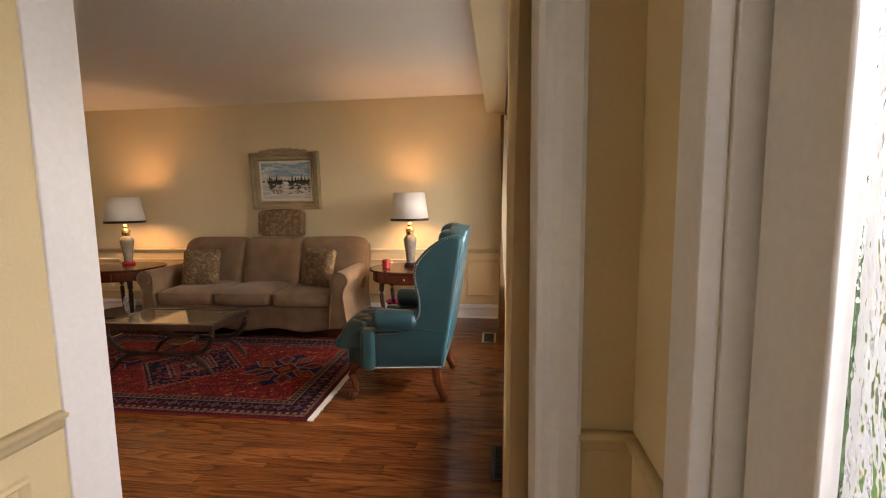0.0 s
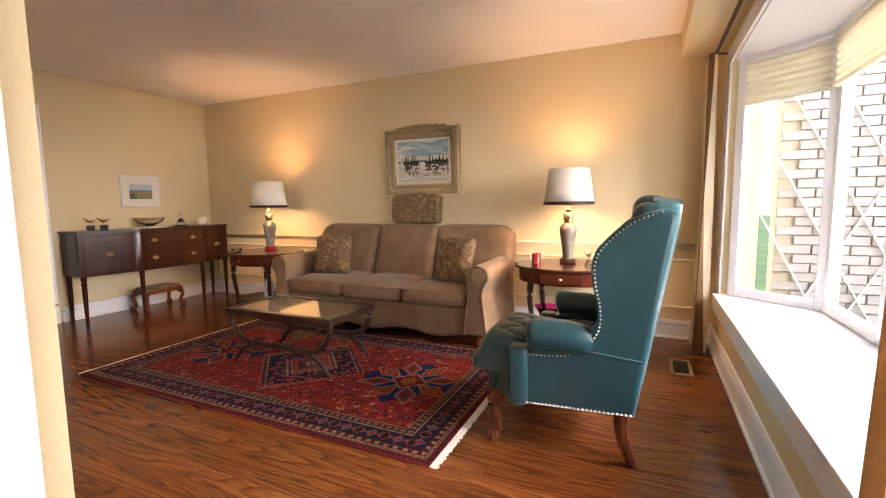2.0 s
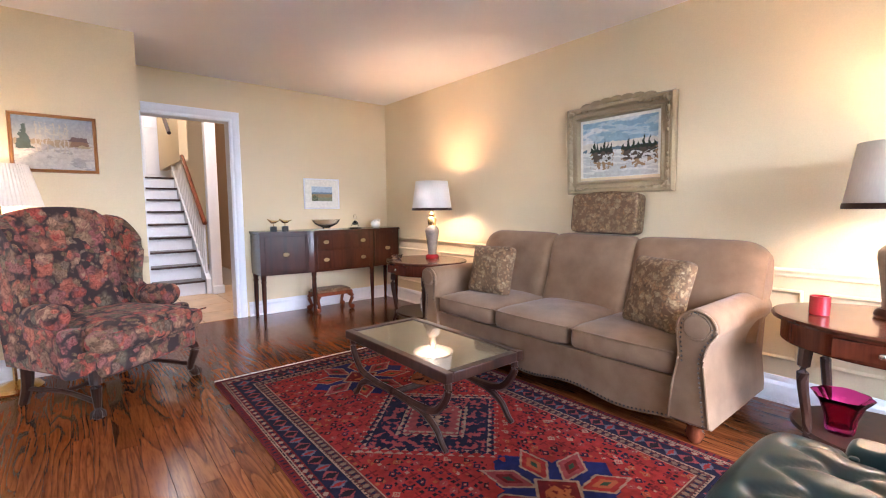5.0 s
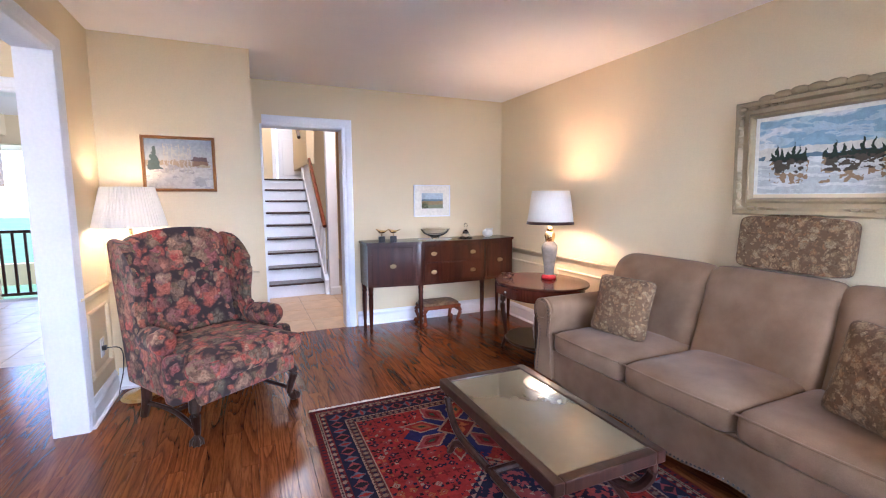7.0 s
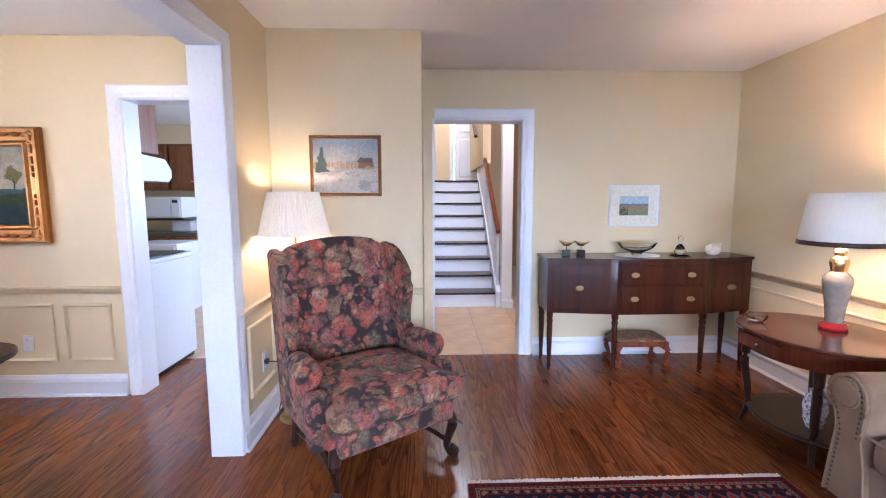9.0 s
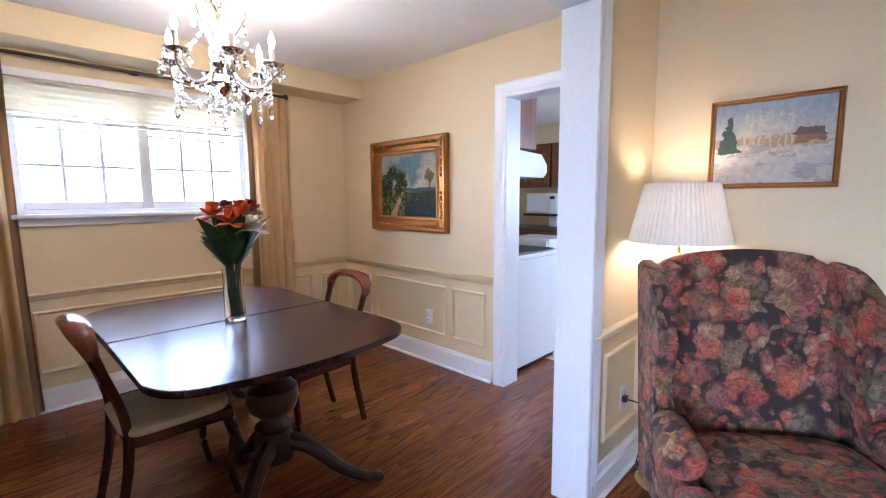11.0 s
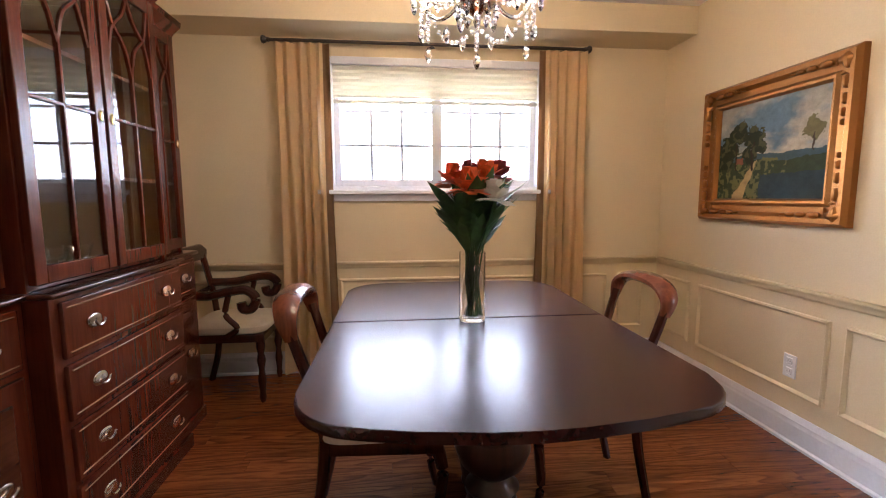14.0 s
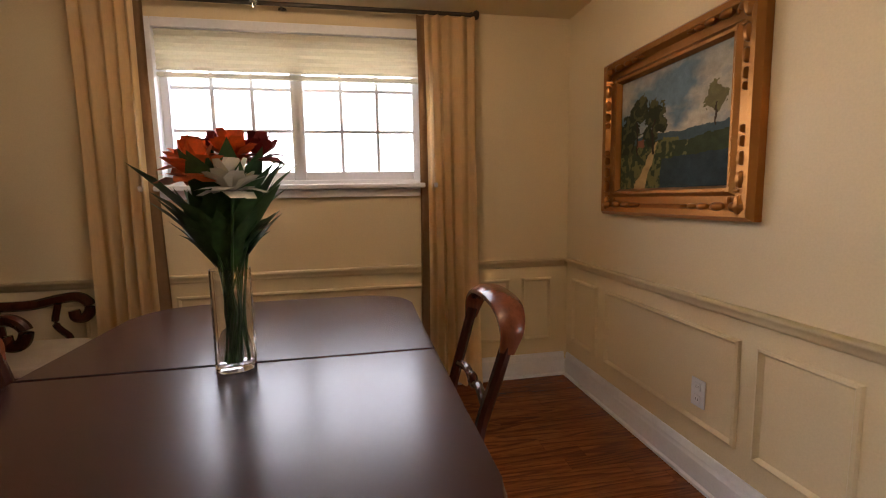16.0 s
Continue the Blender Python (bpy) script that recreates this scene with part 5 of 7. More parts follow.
def wing_chair(name, mat, leg_mat, label, tufted, nails, stretchers, w=0.74):
    """A wing chair that faces -y; the seat's front edge at y = -0.38."""
    t = thing(name, 0, 0, 0, 0, label, "armchair")
    hw = w / 2
    side = hw - 0.05
    bodyz = 0.225
    # rails under the cushion
    part("seat_frame", box(-side, side, -0.30, 0.30, bodyz, 0.36, 0.025, 3), mat, t)
    # side panels with the wings in one outline (y, z)
    low = [(-0.20, bodyz), (0.30, bodyz + 0.02), (0.435, 1.075), (0.40, 1.095)]
    wing = curve([(0.36, 1.09, 0), (0.27, 1.055, 0), (0.185, 0.985, 0), (0.125, 0.90, 0), (0.125, 0.80, 0), (0.145, 0.70, 0), (0.14, 0.60, 0), (0.08, 0.515, 0)], 4)
    outline = low + [(p.x, p.y) for p in wing] + [(-0.10, 0.50), (-0.17, 0.46), (-0.21, 0.40)]
    for s in (-1, 1):
        pn = prism(outline, 0, s * (side - 0.03), s * (hw - 0.015), 0.024, 4)
        sp = part("side_panel", pn, mat, t)
        if nails:
            line = [(s * (hw - 0.012), p.x + 0.014, p.y - 0.008) for p in wing] + [(s * (hw - 0.012), 0.02, 0.472), (s * (hw - 0.012), -0.08, 0.462), (s * (hw - 0.012), -0.15, 0.458), (s * (hw - 0.012), -0.20, 0.44)]
            tr2 = part("nailhead_trim", studs(along(line, 0.017) + along([(s * (hw - 0.012), -0.19, bodyz + 0.012), (s * (hw - 0.012), 0.295, bodyz + 0.034)], 0.017), 0.0058), M_NAIL, sp, "silver nailhead trim")
            tagged(tr2, kind="stuff")
            part("seam", tube([(s * (hw - 0.013), 0.09, 0.505), (s * (hw - 0.013), 0.33, 0.485)], 0.004, 6), mat, sp)
        # rolled arm with a scrolled front
        roll = curve([(s * (side - 0.012), 0.15, 0.535), (s * (side + 0.002), 0.08, 0.542), (s * (side + 0.012), -0.03, 0.55), (s * (side + 0.018), -0.115, 0.548)], 6)
        ends = [(s * (side + 0.018), -0.130, 0.547), (s * (side + 0.018), -0.141, 0.546), (s * (side + 0.018), -0.145, 0.545)]
        ar = part("arm", tube(list(roll) + ends, [0.022, 0.036, 0.046, 0.054, 0.060, 0.064, 0.067, 0.069] + [0.071] * 11 + [0.062, 0.042, 0.015], 20, 0.92), mat, t, smooth=60)
        part("arm_front", puff(s * (side + 0.008), -0.185, 0.355, 0.115, 0.10, 0.27, 0.6, 0.35, 24), mat, ar)
    # raked back with a crowned top
    rake = math.degrees(math.atan2(0.14, 0.84))
    pts = [(-side + 0.02, 0.0), (side - 0.02, 0.0)]
    crown = [((side - 0.02) * math.cos(a), 0.70 + 0.11 * math.sin(a) ** 0.7) for a in [math.pi * k / 12 for k in range(13)]]
    bk = prism(pts + crown, 1, -0.055, 0.055, 0.04, 4)
    back = part("backrest", moved(bk, pose(0, 0.268, 0.34, -rake, 0, 0)), mat, t)
    if tufted:
        hd = bmesh.new()
        for k, (px_, pz_) in enumerate(((-0.19, 1.045), (-0.065, 1.075), (0.065, 1.075), (0.19, 1.045))):
            puff(px_, 0.335, pz_, 0.15, 0.15, 0.15, 0.8, seg=20, bm=hd)
        part("head_roll", hd, mat, back)
        for px_, pz_ in ((-0.13, 0.98), (0, 1.0), (0.13, 0.98), (-0.19, 0.86), (-0.065, 0.87), (0.065, 0.87), (0.19, 0.86), (-0.13, 0.75), (0, 0.75), (0.13, 0.75)):
            part("button", puff(px_, 0.215 + (pz_ - 0.34) * 0.165, pz_, 0.024, 0.014, 0.024, 0.9, seg=10), mat, back)
    # seat cushion with a T front
    top = lambda x, y, z: (x, y, z + (0.02 * (1 - (2 * x / w) ** 2) if z > 0 else 0))
    cu = puff(0, -0.10, 0.425, (side - 0.04) * 2, 0.60, 0.15, 0.28, 0.5, 40, bend=top)
    puff(0, -0.325, 0.415, w - 0.06, 0.16, 0.15, 0.45, 0.6, 36, bm=cu)
    if tufted:
        cu.free()
        cu = bmesh.new()
        knots = [(i * 0.15 + (0.075 if j % 2 else 0), -0.33 + j * 0.125) for i in range(-2, 3) for j in range(4)]
        knots = [k for k in knots if abs(k[0]) < side - 0.07]
        grid = []
        n = 56
        for j in range(n + 1):
            v = j / n
            row = []
            for i in range(n + 1):
                u = 2 * i / n - 1
                wd = (hw - 0.03) if v < 0.28 else (hw - 0.03) + (side - 0.05 - hw + 0.03) * min(1, (v - 0.28) / 0.06)
                x, y = u * wd, -0.42 + 0.62 * v
                edge = (1 - abs(u) ** 5) ** 0.5 * min(1.0, max(0.0, 1 - (1 - v / 0.16) ** 3 if v < 0.16 else 1)) ** 0.5
                q = min((math.hypot(x - a, y - c_) for a, c_ in knots))
                fold = 0.0
                for s in (-1, 1):
                    w_ = (x + s * y * 0.6 + s * 0.198) / 0.15
                    fold += 0.010 * math.exp(-((w_ - round(w_)) * 0.15 / 0.014) ** 2)
                inside = min(1.0, max(0.0, (v - 0.12) / 0.1)) * min(1.0, max(0.0, (0.9 - abs(u)) / 0.15))
                z = 0.355 + (0.145 + 0.012 * (1 - u * u)) * edge - inside * (fold + 0.022 * math.exp(-(q / 0.028) ** 2))
                row.append(cu.verts.new((x, y + 0.03 * abs(u) ** 4 * (1 - v), z)))
            grid.append(row)
        for p, q in zip(grid, grid[1:]):
            for i in range(n):
                cu.faces.new((p[i], p[i + 1], q[i + 1], q[i]))
    cs = part("seat_cushion", cu, mat, t, smooth=70)
    if tufted:
        part("cushion_front", puff(0, -0.385, 0.375, w - 0.075, 0.09, 0.11, 0.5, 0.7, 32), mat, cs)
        for a, c_ in knots:
            if c_ > -0.36:
                part("button", puff(a, c_, 0.482, 0.022, 0.022, 0.012, 0.9, seg=10), mat, cs)
    else:
        part("piping", tube([((side + 0.02) * q, -0.405 + 0.012 * abs(q), 0.465) for q in np.linspace(-1, 1, 14)], 0.005, 6), mat, cs)
    part("front_rail", box(-side + 0.02, side - 0.02, -0.345, -0.29, bodyz - 0.005, 0.36, 0.022, 3), mat, t)
    for s in (-1, 1):
        cabriole(s * (side - 0.03), -0.285, bodyz + 0.02, (s * 0.6, -0.8), leg_mat, t)
        part("leg", tube(curve([(s * (side - 0.04), 0.245, bodyz + 0.03), (s * (side - 0.04), 0.256, 0.12), (s * (side - 0.04), 0.30, 0.006)], 5), [0.034 - 0.001 * k for k in range(11)], 8), leg_mat, t)
        if stretchers:
            part("stretcher", tube(curve([(s * (side - 0.03), -0.27, 0.085), (s * (side - 0.06), 0.0, 0.10), (s * (side - 0.04), 0.27, 0.10)], 5), 0.014, 8), leg_mat, t)
    if stretchers:
        part("stretcher", tube([(-side + 0.05, 0.0, 0.10), (side - 0.05, 0.0, 0.10)], 0.013, 8), leg_mat, t)
    return t


wing_chair("wing_chair", M_GREEN, M_CHERRY, "dark teal green leather wing chair with silver nailheads", True, True, False).matrix_world = pose(0.742, 3.72, 0, 0, 0, -90)
wing_chair("wing_chair", M_FLORAL, M_DARK, "floral tapestry wing chair with dark carved legs", False, False, True, 0.78).matrix_world = pose(-2.70, 2.575, 0, 0, 0, 125.5)

BACK = curve([(0.47, 0.40, 0), (0.535, 0.56, 0), (0.60, 0.74, 0), (0.625, 0.84, 0), (0.665, 0.905, 0), (0.725, 0.928, 0), (0.785, 0.905, 0), (0.815, 0.84, 0), (0.80, 0.70, 0)], 4)


def back_cushion(k):
    """One of three tight, rolled-over sections of the sofa back, puffed between its seams."""
    x0, x1 = ((-1.065, -0.335), (-0.335, 0.335), (0.335, 1.065))[k]
    b = bmesh.new()
    cols = []
    n = 26
    for i in range(n + 1):
        u = 2 * i / n - 1
        outer = abs(u) if (k == 0 and u < 0) or (k == 2 and u > 0) else 0.0
        fill = (1 - abs(u) ** 6) ** 0.5 if i not in (0, n) else 0.0
        drop = 1 - 0.10 * max(0.0, (outer - 0.55) / 0.45) ** 2.6
        col = []
        for j, p in enumerate(BACK):
            v = j / (len(BACK) - 1)
            y = 0.70 + (p.x - 0.70) * (0.72 + 0.28 * fill)
            z = 0.40 + (p.y - 0.40) * drop * (0.955 + 0.045 * fill)
            y -= 0.018 * fill * math.sin(min(1.0, v / 0.45) * math.pi)
            narrow = 1 - 0.05 * v if k == 1 else 1
            x = x0 + (x1 - x0) * (i / n)
            if k == 1:
                x *= narrow
            elif outer == 0.0:
                x -= math.copysign(0.0165 * v * abs(u), x)
            col.append(b.verts.new((x, y, z)))
        cols.append(col)
    for p, q in zip(cols, cols[1:]):
        for j in range(len(BACK) - 1):
            b.faces.new((p[j], q[j], q[j + 1], p[j + 1]))
    b.faces.new(cols[0])
    b.faces.new(cols[-1][::-1])
    part("back_cushion", b, M_SOFA, sofa, smooth=60)


sofa = thing("sofa", -1.085, 4.66, 0, 0, "taupe chenille three-seat sofa with rolled arms and nailheads", "sofa")
SW = 1.10
front = [(-SW + 0.17, 0.10)] + [(x, 0.10 - 0.035 * math.cos(x / 0.93 * math.pi * 1.5) ** 2) for x in np.linspace(-SW + 0.2, SW - 0.2, 25)] + [(SW - 0.17, 0.10), (SW - 0.17, 0.31), (-SW + 0.17, 0.31)]
part("front_panel", prism(front, 1, -0.03, 0.0, 0.008), M_SOFA, sofa)
part("seat_frame", box(-SW + 0.1, SW - 0.1, 0.001, 0.72, 0.09, 0.32, 0.02), M_SOFA, sofa)
part("nailhead_trim", studs(along([(x, -0.033, z + 0.014) for x, z in front[1:-3]], 0.022), 0.0075), M_IRON, sofa, "dark nailhead trim")
for k in range(3):
    x = (k - 1) * 0.605
    dome = lambda a, b_, z: (a, b_, z + (0.03 * (1 - (a / 0.31) ** 2) * (1 - (b_ / 0.36) ** 2) if z > 0 else 0))
    cs = part("seat_cushion", puff(x, 0.27, 0.375, 0.61, 0.66, 0.15, 0.22, 0.4, 40, bend=dome), M_SOFA, sofa)
    part("piping", tube([(x + 0.292 * q, -0.056 + 0.012 * q * q, 0.43) for q in np.linspace(-1, 1, 12)], 0.0055, 6), M_SOFA, cs)
    back_cushion(k)
part("back_frame", moved(box(-SW + 0.06, SW - 0.06, -0.04, 0.06, 0, 0.66, 0.03, 4), pose(0, 0.70, 0.10, -6, 0, 0)), M_SOFA, sofa)
for s in (-1, 1):
    armo = curve([(s * 0.885, 0.10, 0), (s * 0.90, 0.28, 0), (s * 0.922, 0.42, 0), (s * 0.912, 0.53, 0), (s * 0.922, 0.61, 0), (s * 0.985, 0.655, 0), (s * 1.058, 0.628, 0), (s * 1.082, 0.56, 0), (s * 1.05, 0.50, 0), (s * 1.03, 0.42, 0), (s * 1.045, 0.28, 0), (s * 1.065, 0.10, 0)], 4)
    ar = part("arm", prism([(p.x, p.y) for p in armo], 1, -0.04, 0.74, 0.02, 3), M_SOFA, sofa)
    fp = [(p.x * 0.985 + s * 0.015, 0.12 + (p.y - 0.1) * 0.955) for p in armo]
    part("arm_front_panel", prism(fp, 1, -0.058, -0.038, 0.006), M_SOFA, ar)
    part("piping", tube([(p[0] * 0.998, -0.057, p[1]) for p in fp], 0.006, 6), M_SOFA, ar)
    part("scroll_panel", moved(lathe([(0.050, 0.0), (0.056, 0.006), (0.054, 0.014), (0.044, 0.017), (0.004, 0.014)], 24), pose(s * 0.997, -0.052, 0.575, 90, 0, 0)), M_SOFA, ar)
    part("scroll_piping", tube([(s * 0.997 + 0.060 * math.cos(q), -0.060, 0.575 + 0.060 * math.sin(q)) for q in [2 * math.pi * k / 28 for k in range(29)]], 0.005, 6), M_SOFA, ar)
    part("nailhead_trim", studs(along([(p.x - s * 0.02 if p.x * s > 1 else p.x + s * 0.016, -0.06, p.y - 0.012) for p in armo[8:]], 0.022), 0.0065), M_IRON, ar)
    for y in (0.02, 0.66):
        part("foot", lathe([(0.02, 0), (0.032, 0.012), (0.042, 0.045), (0.036, 0.07), (0.045, 0.095)], 16, (s * 0.98, y, 0)), M_CHERRY, sofa)


def scatter_cushion(x, y, z, rx, rz, w, h, label, d=0.15):
    pinch = lambda a, b_, c: (a * (1 + 0.10 * (abs(2 * c / h) ** 2)), b_ * (1 - 0.75 * (max(abs(2 * a / w), abs(2 * c / h)) ** 4) * 0.8), c * (1 + 0.10 * (abs(2 * a / w) ** 2)))
    t = thing("cushion", x, y, z, 0, label, "cushion")
    part("cover", moved(puff(0, 0, 0, w, d, h, 0.32, 0.3, 32, bend=pinch), pose(0, 0, 0, rx, 0, rz)), M_PAISLEY, t)
    return t


scatter_cushion(-1.70, 4.93, 0.645, -16, 8, 0.36, 0.36, "brown paisley scatter cushion on the sofa")
scatter_cushion(-0.42, 4.93, 0.645, -16, -20, 0.37, 0.38, "brown paisley scatter cushion on the sofa")
hp = thing("headrest_cushion", -1.04, 5.435, 1.075, 0, "brown paisley pillow hung above the sofa back", "cushion")
part("cover", moved(puff(0, 0, 0, 0.52, 0.13, 0.29, 0.2, 0.2, 32), pose(0, 0, 0, -6, 0, 0)), M_PAISLEY, hp)
part("strap", tube(curve([(-0.2, 0.0, 0.12), (-0.1, 0.0, 0.15), (0.1, 0.0, 0.15), (0.2, 0.0, 0.12)], 4), 0.008, 6), M_PAISLEY, hp)

# ---- coffee table ----
ct = thing("coffee_table", -1.20, 3.915, 0.012, 0, "dark coffee table with a smoked glass top and crossed curved legs", "coffee table")
tw, td, th = 0.47, 0.255, 0.39
b = bmesh.new()
for a in ((-tw, tw, -td, -td + 0.045), (-tw, tw, td - 0.045, td), (-tw, -tw + 0.045, -td + 0.045, td - 0.045), (tw - 0.045, tw, -td + 0.045, td - 0.045)):
    box(*a, th - 0.05, th, 0.006, bm=b)
part("top_frame", b, M_DARK, ct)
part("glass_top", box(-tw + 0.046, tw - 0.046, -td + 0.046, td - 0.046, th - 0.02, th - 0.006), M_MIRRORTOP, ct)
for sy in (-1, 1):
    yy = sy * (td - 0.035)
    for sx in (-1, 1):
        pts = curve([(sx * (tw - 0.03), yy, th - 0.045), (sx * (tw - 0.035), yy, 0.27), (sx * (tw - 0.12), yy, 0.175), (sx * 0.20, yy, 0.15), (sx * 0.02, yy, 0.15)], 6)
        part("upper_leg", tube(pts, 0.021, 8, 0.8), M_DARK, ct)
        pts = curve([(sx * 0.12, yy, 0.15), (sx * 0.25, yy, 0.135), (sx * 0.35, yy, 0.09), (sx * 0.40, yy, 0.03), (sx * 0.43, yy, 0.005)], 6)
        part("lower_leg", tube(pts, [0.022 - 0.0003 * k for k in range(25)], 8, 0.8), M_DARK, ct)
part("stretcher", tube([(0, -td + 0.03, 0.15), (0, td - 0.03, 0.15)], 0.018, 8), M_DARK, ct)
part("shelf_disc", lathe([(0.09, 0), (0.10, 0.006), (0.09, 0.014)], 24, (0, 0, 0.166)), M_CHERRY, ct)


# ---- end tables, lamps and small things ----
def end_table(x, y, label):
    t = thing("end_table", x, y, 0, 0, label, "end table")
    part("tabletop", lathe([(0.40, 0.605), (0.425, 0.61), (0.43, 0.62), (0.425, 0.63), (0.40, 0.632), (0.396, 0.632)], 48, squash=0.86), M_MAHOGX, t)
    part("apron", lathe([(0.385, 0.505), (0.39, 0.51), (0.39, 0.604)], 48, squash=0.86), M_MAHOG, t)
    part("lower_shelf", lathe([(0.325, 0.105), (0.335, 0.115), (0.325, 0.128)], 40, squash=0.86), M_DARK, t)
    dr = part("drawer_front", box(-0.15, 0.15, -0.345, -0.318, 0.52, 0.595, 0.004), M_MAHOG, t)
    part("knob", puff(0, -0.352, 0.557, 0.028, 0.024, 0.028, 0.9, seg=12), M_SILVER, dr)
    for a in (45, 135, 225, 315):
        cx, cy = 0.335 * math.cos(math.radians(a)), 0.335 * 0.86 * math.sin(math.radians(a))
        pts = curve([(cx * 1.06, cy * 1.06, 0.51), (cx * 1.08, cy * 1.08, 0.36), (cx * 0.98, cy * 0.98, 0.13), (cx * 1.08, cy * 1.08, 0.0)], 5)
        part("leg", tube(pts, [0.027 - 0.0009 * k for k in range(16)], 8), M_DARK, t)
    return t


end_table(0.50, 5.10, "dark mahogany oval end table with a lower shelf")
end_table(-2.72, 5.06, "dark mahogany oval end table with a lower shelf")


def table_lamp(x, y, z, base_mat, label):
    t = thing("table_lamp", x, y, z, 0, label, "table lamp")
    part("foot", lathe([(0.062, 0), (0.068, 0.012), (0.062, 0.03), (0.05, 0.04)], 24), base_mat, t)
    part("body", lathe([(0.042, 0.04), (0.043, 0.07), (0.05, 0.14), (0.062, 0.215), (0.069, 0.265), (0.066, 0.292), (0.047, 0.315), (0.036, 0.325)], 28), M_GREYGLAZE, t)
    part("neck", lathe([(0.036, 0.3255), (0.039, 0.345), (0.046, 0.375), (0.041, 0.398), (0.022, 0.415), (0.031, 0.43), (0.026, 0.445), (0.012, 0.455), (0.011, 0.49)], 20), M_BRASS, t)
    sh_ = part("shade", lathe([(0.197, 0.475), (0.158, 0.755)], 40, close=False), M_SHADE, t, "pale cloth drum shade", smooth=80)
    md = sh_.modifiers.new("thickness", "SOLIDIFY")
    md.thickness = 0.003
    tr_ = part("shade_trim", lathe([(0.199, 0.472), (0.2005, 0.474), (0.198, 0.496), (0.1965, 0.497)], 40, close=False), M_DARK, sh_, "dark braided trim", smooth=80)
    part("harp", tube(curve([(0, 0.04, 0.5), (0, 0.05, 0.6), (0, 0, 0.72), (0, -0.05, 0.6), (0, -0.04, 0.5)], 4), 0.003, 6), M_BRASS, t)
    part("light_bulb", lathe([(0.012, 0.49), (0.014, 0.52), (0.03, 0.56), (0.03, 0.585), (0.012, 0.61)], 14), M_FLAME, t)
    bulb("table_lamp_light", (x + 0.0, y - 0.02, z + 0.6), 4.2, WARM, 0.07)
    return t


table_lamp(0.483, 5.17, 0.632, M_DARK, "grey glazed urn table lamp with a pale drum shade, lit")
table_lamp(-2.76, 5.17, 0.632, M_RED, "grey urn table lamp on a red foot with pale shade, lit")

fl = thing("floor_lamp", -3.10, 2.10, 0, 0, "brass floor lamp with a white pleated shade, lit", "floor lamp")
part("base", lathe([(0.13, 0), (0.135, 0.012), (0.12, 0.03), (0.05, 0.045), (0.02, 0.06)], 32), M_BRASS, fl)
part("pole", lathe([(0.011, 0.05), (0.011, 1.06), (0.02, 1.07), (0.02, 1.09), (0.01, 1.10), (0.01, 1.17)], 14), M_BRASS, fl)
b = bmesh.new()
rings = []
for z, rr in ((1.15, 0.205), (1.405, 0.145)):
    rings.append([b.verts.new(((rr + 0.004 * (k % 2)) * math.cos(k * math.pi / 60), (rr + 0.004 * (k % 2)) * math.sin(k * math.pi / 60), z)) for k in range(120)])
for k in range(120):
    b.faces.new((rings[0][k], rings[0][(k + 1) % 120], rings[1][(k + 1) % 120], rings[1][k]))
part("shade", b, M_PLEAT, fl, "white pleated shade", smooth=0)
part("light_bulb", lathe([(0.012, 1.17), (0.03, 1.23), (0.028, 1.26), (0.01, 1.285)], 14), M_FLAME, fl)
bulb("floor_lamp_light", (-3.10, 2.10, 1.27), 1.5, (1.0, 0.60, 0.28), 0.03)
cord = tagged(new("lamp_cord"), "dark brown lamp cord from the outlet to the floor", "cord")
part("cable", tube(curve([(-3.04, 1.915, 0.385), (-3.06, 2.0, 0.36), (-3.12, 1.99, 0.2), (-3.10, 1.96, 0.03), (-3.2, 2.0, 0.01), (-3.1, 2.07, 0.012)], 6), 0.0035, 6), M_BLACK, cord)
part("plug", box(-3.055, -3.025, 1.905, 1.93, 0.37, 0.40, 0.004), M_BLACK, cord)


def outlet(axis, x, y, z, out):
    t = thing("wall_outlet", x, y, z, {"x": -90, "y": 180 if out < 0 else 0}[axis], "white plastic wall outlet plate", "outlet", "wall outlets")
    part("plate", box(-0.036, 0.036, 0.0, 0.006, -0.058, 0.058, 0.003), M_APPL, t)
    for z0 in (-0.026, 0.026):
        s = part("socket", box(-0.017, 0.017, 0.005, 0.009, z0 - 0.017, z0 + 0.017, 0.003), M_APPL, t)
        for dx in (-0.006, 0.006):
            part("slot", box(dx - 0.001, dx + 0.001, 0.0085, 0.0095, z0 - 0.005, z0 + 0.005), M_BLACK, s)


outlet("x", -3.468, 0.14, 0.378, 1)
outlet("y", -3.05, 1.902, 0.385, 1)
outlet("x", -3.315, 2.02, 0.36, 1)
outlet("y", -3.35, 5.528, 0.36, -1)


def register(x, y, turn, label):
    t = thing("floor_register", x, y, 0.0, turn, label, "floor vent")
    b = bmesh.new()
    for a in ((-0.15, 0.15, -0.065, -0.045), (-0.15, 0.15, 0.045, 0.065), (-0.15, -0.13, -0.045, 0.045), (0.13, 0.15, -0.045, 0.045)):
        box(*a, 0.0, 0.006, 0.002, 1, bm=b)
    part("frame", b, M_GOLDPALE if "brass" in label else M_BLACK, t)
    part("well", box(-0.13, 0.13, -0.045, 0.045, 0.0005, 0.0015), M_BLACK, t, smooth=0)
    for k in range(12):
        part("slat", box(-0.122 + k * 0.0215, -0.115 + k * 0.0215, -0.045, 0.045, 0.001, 0.005), M_IRON, t, smooth=0)


register(1.30, 4.80, 90, "dark brass floor vent register in the oak floor")
register(1.42, 2.78, 90, "black metal floor vent register in the oak floor")

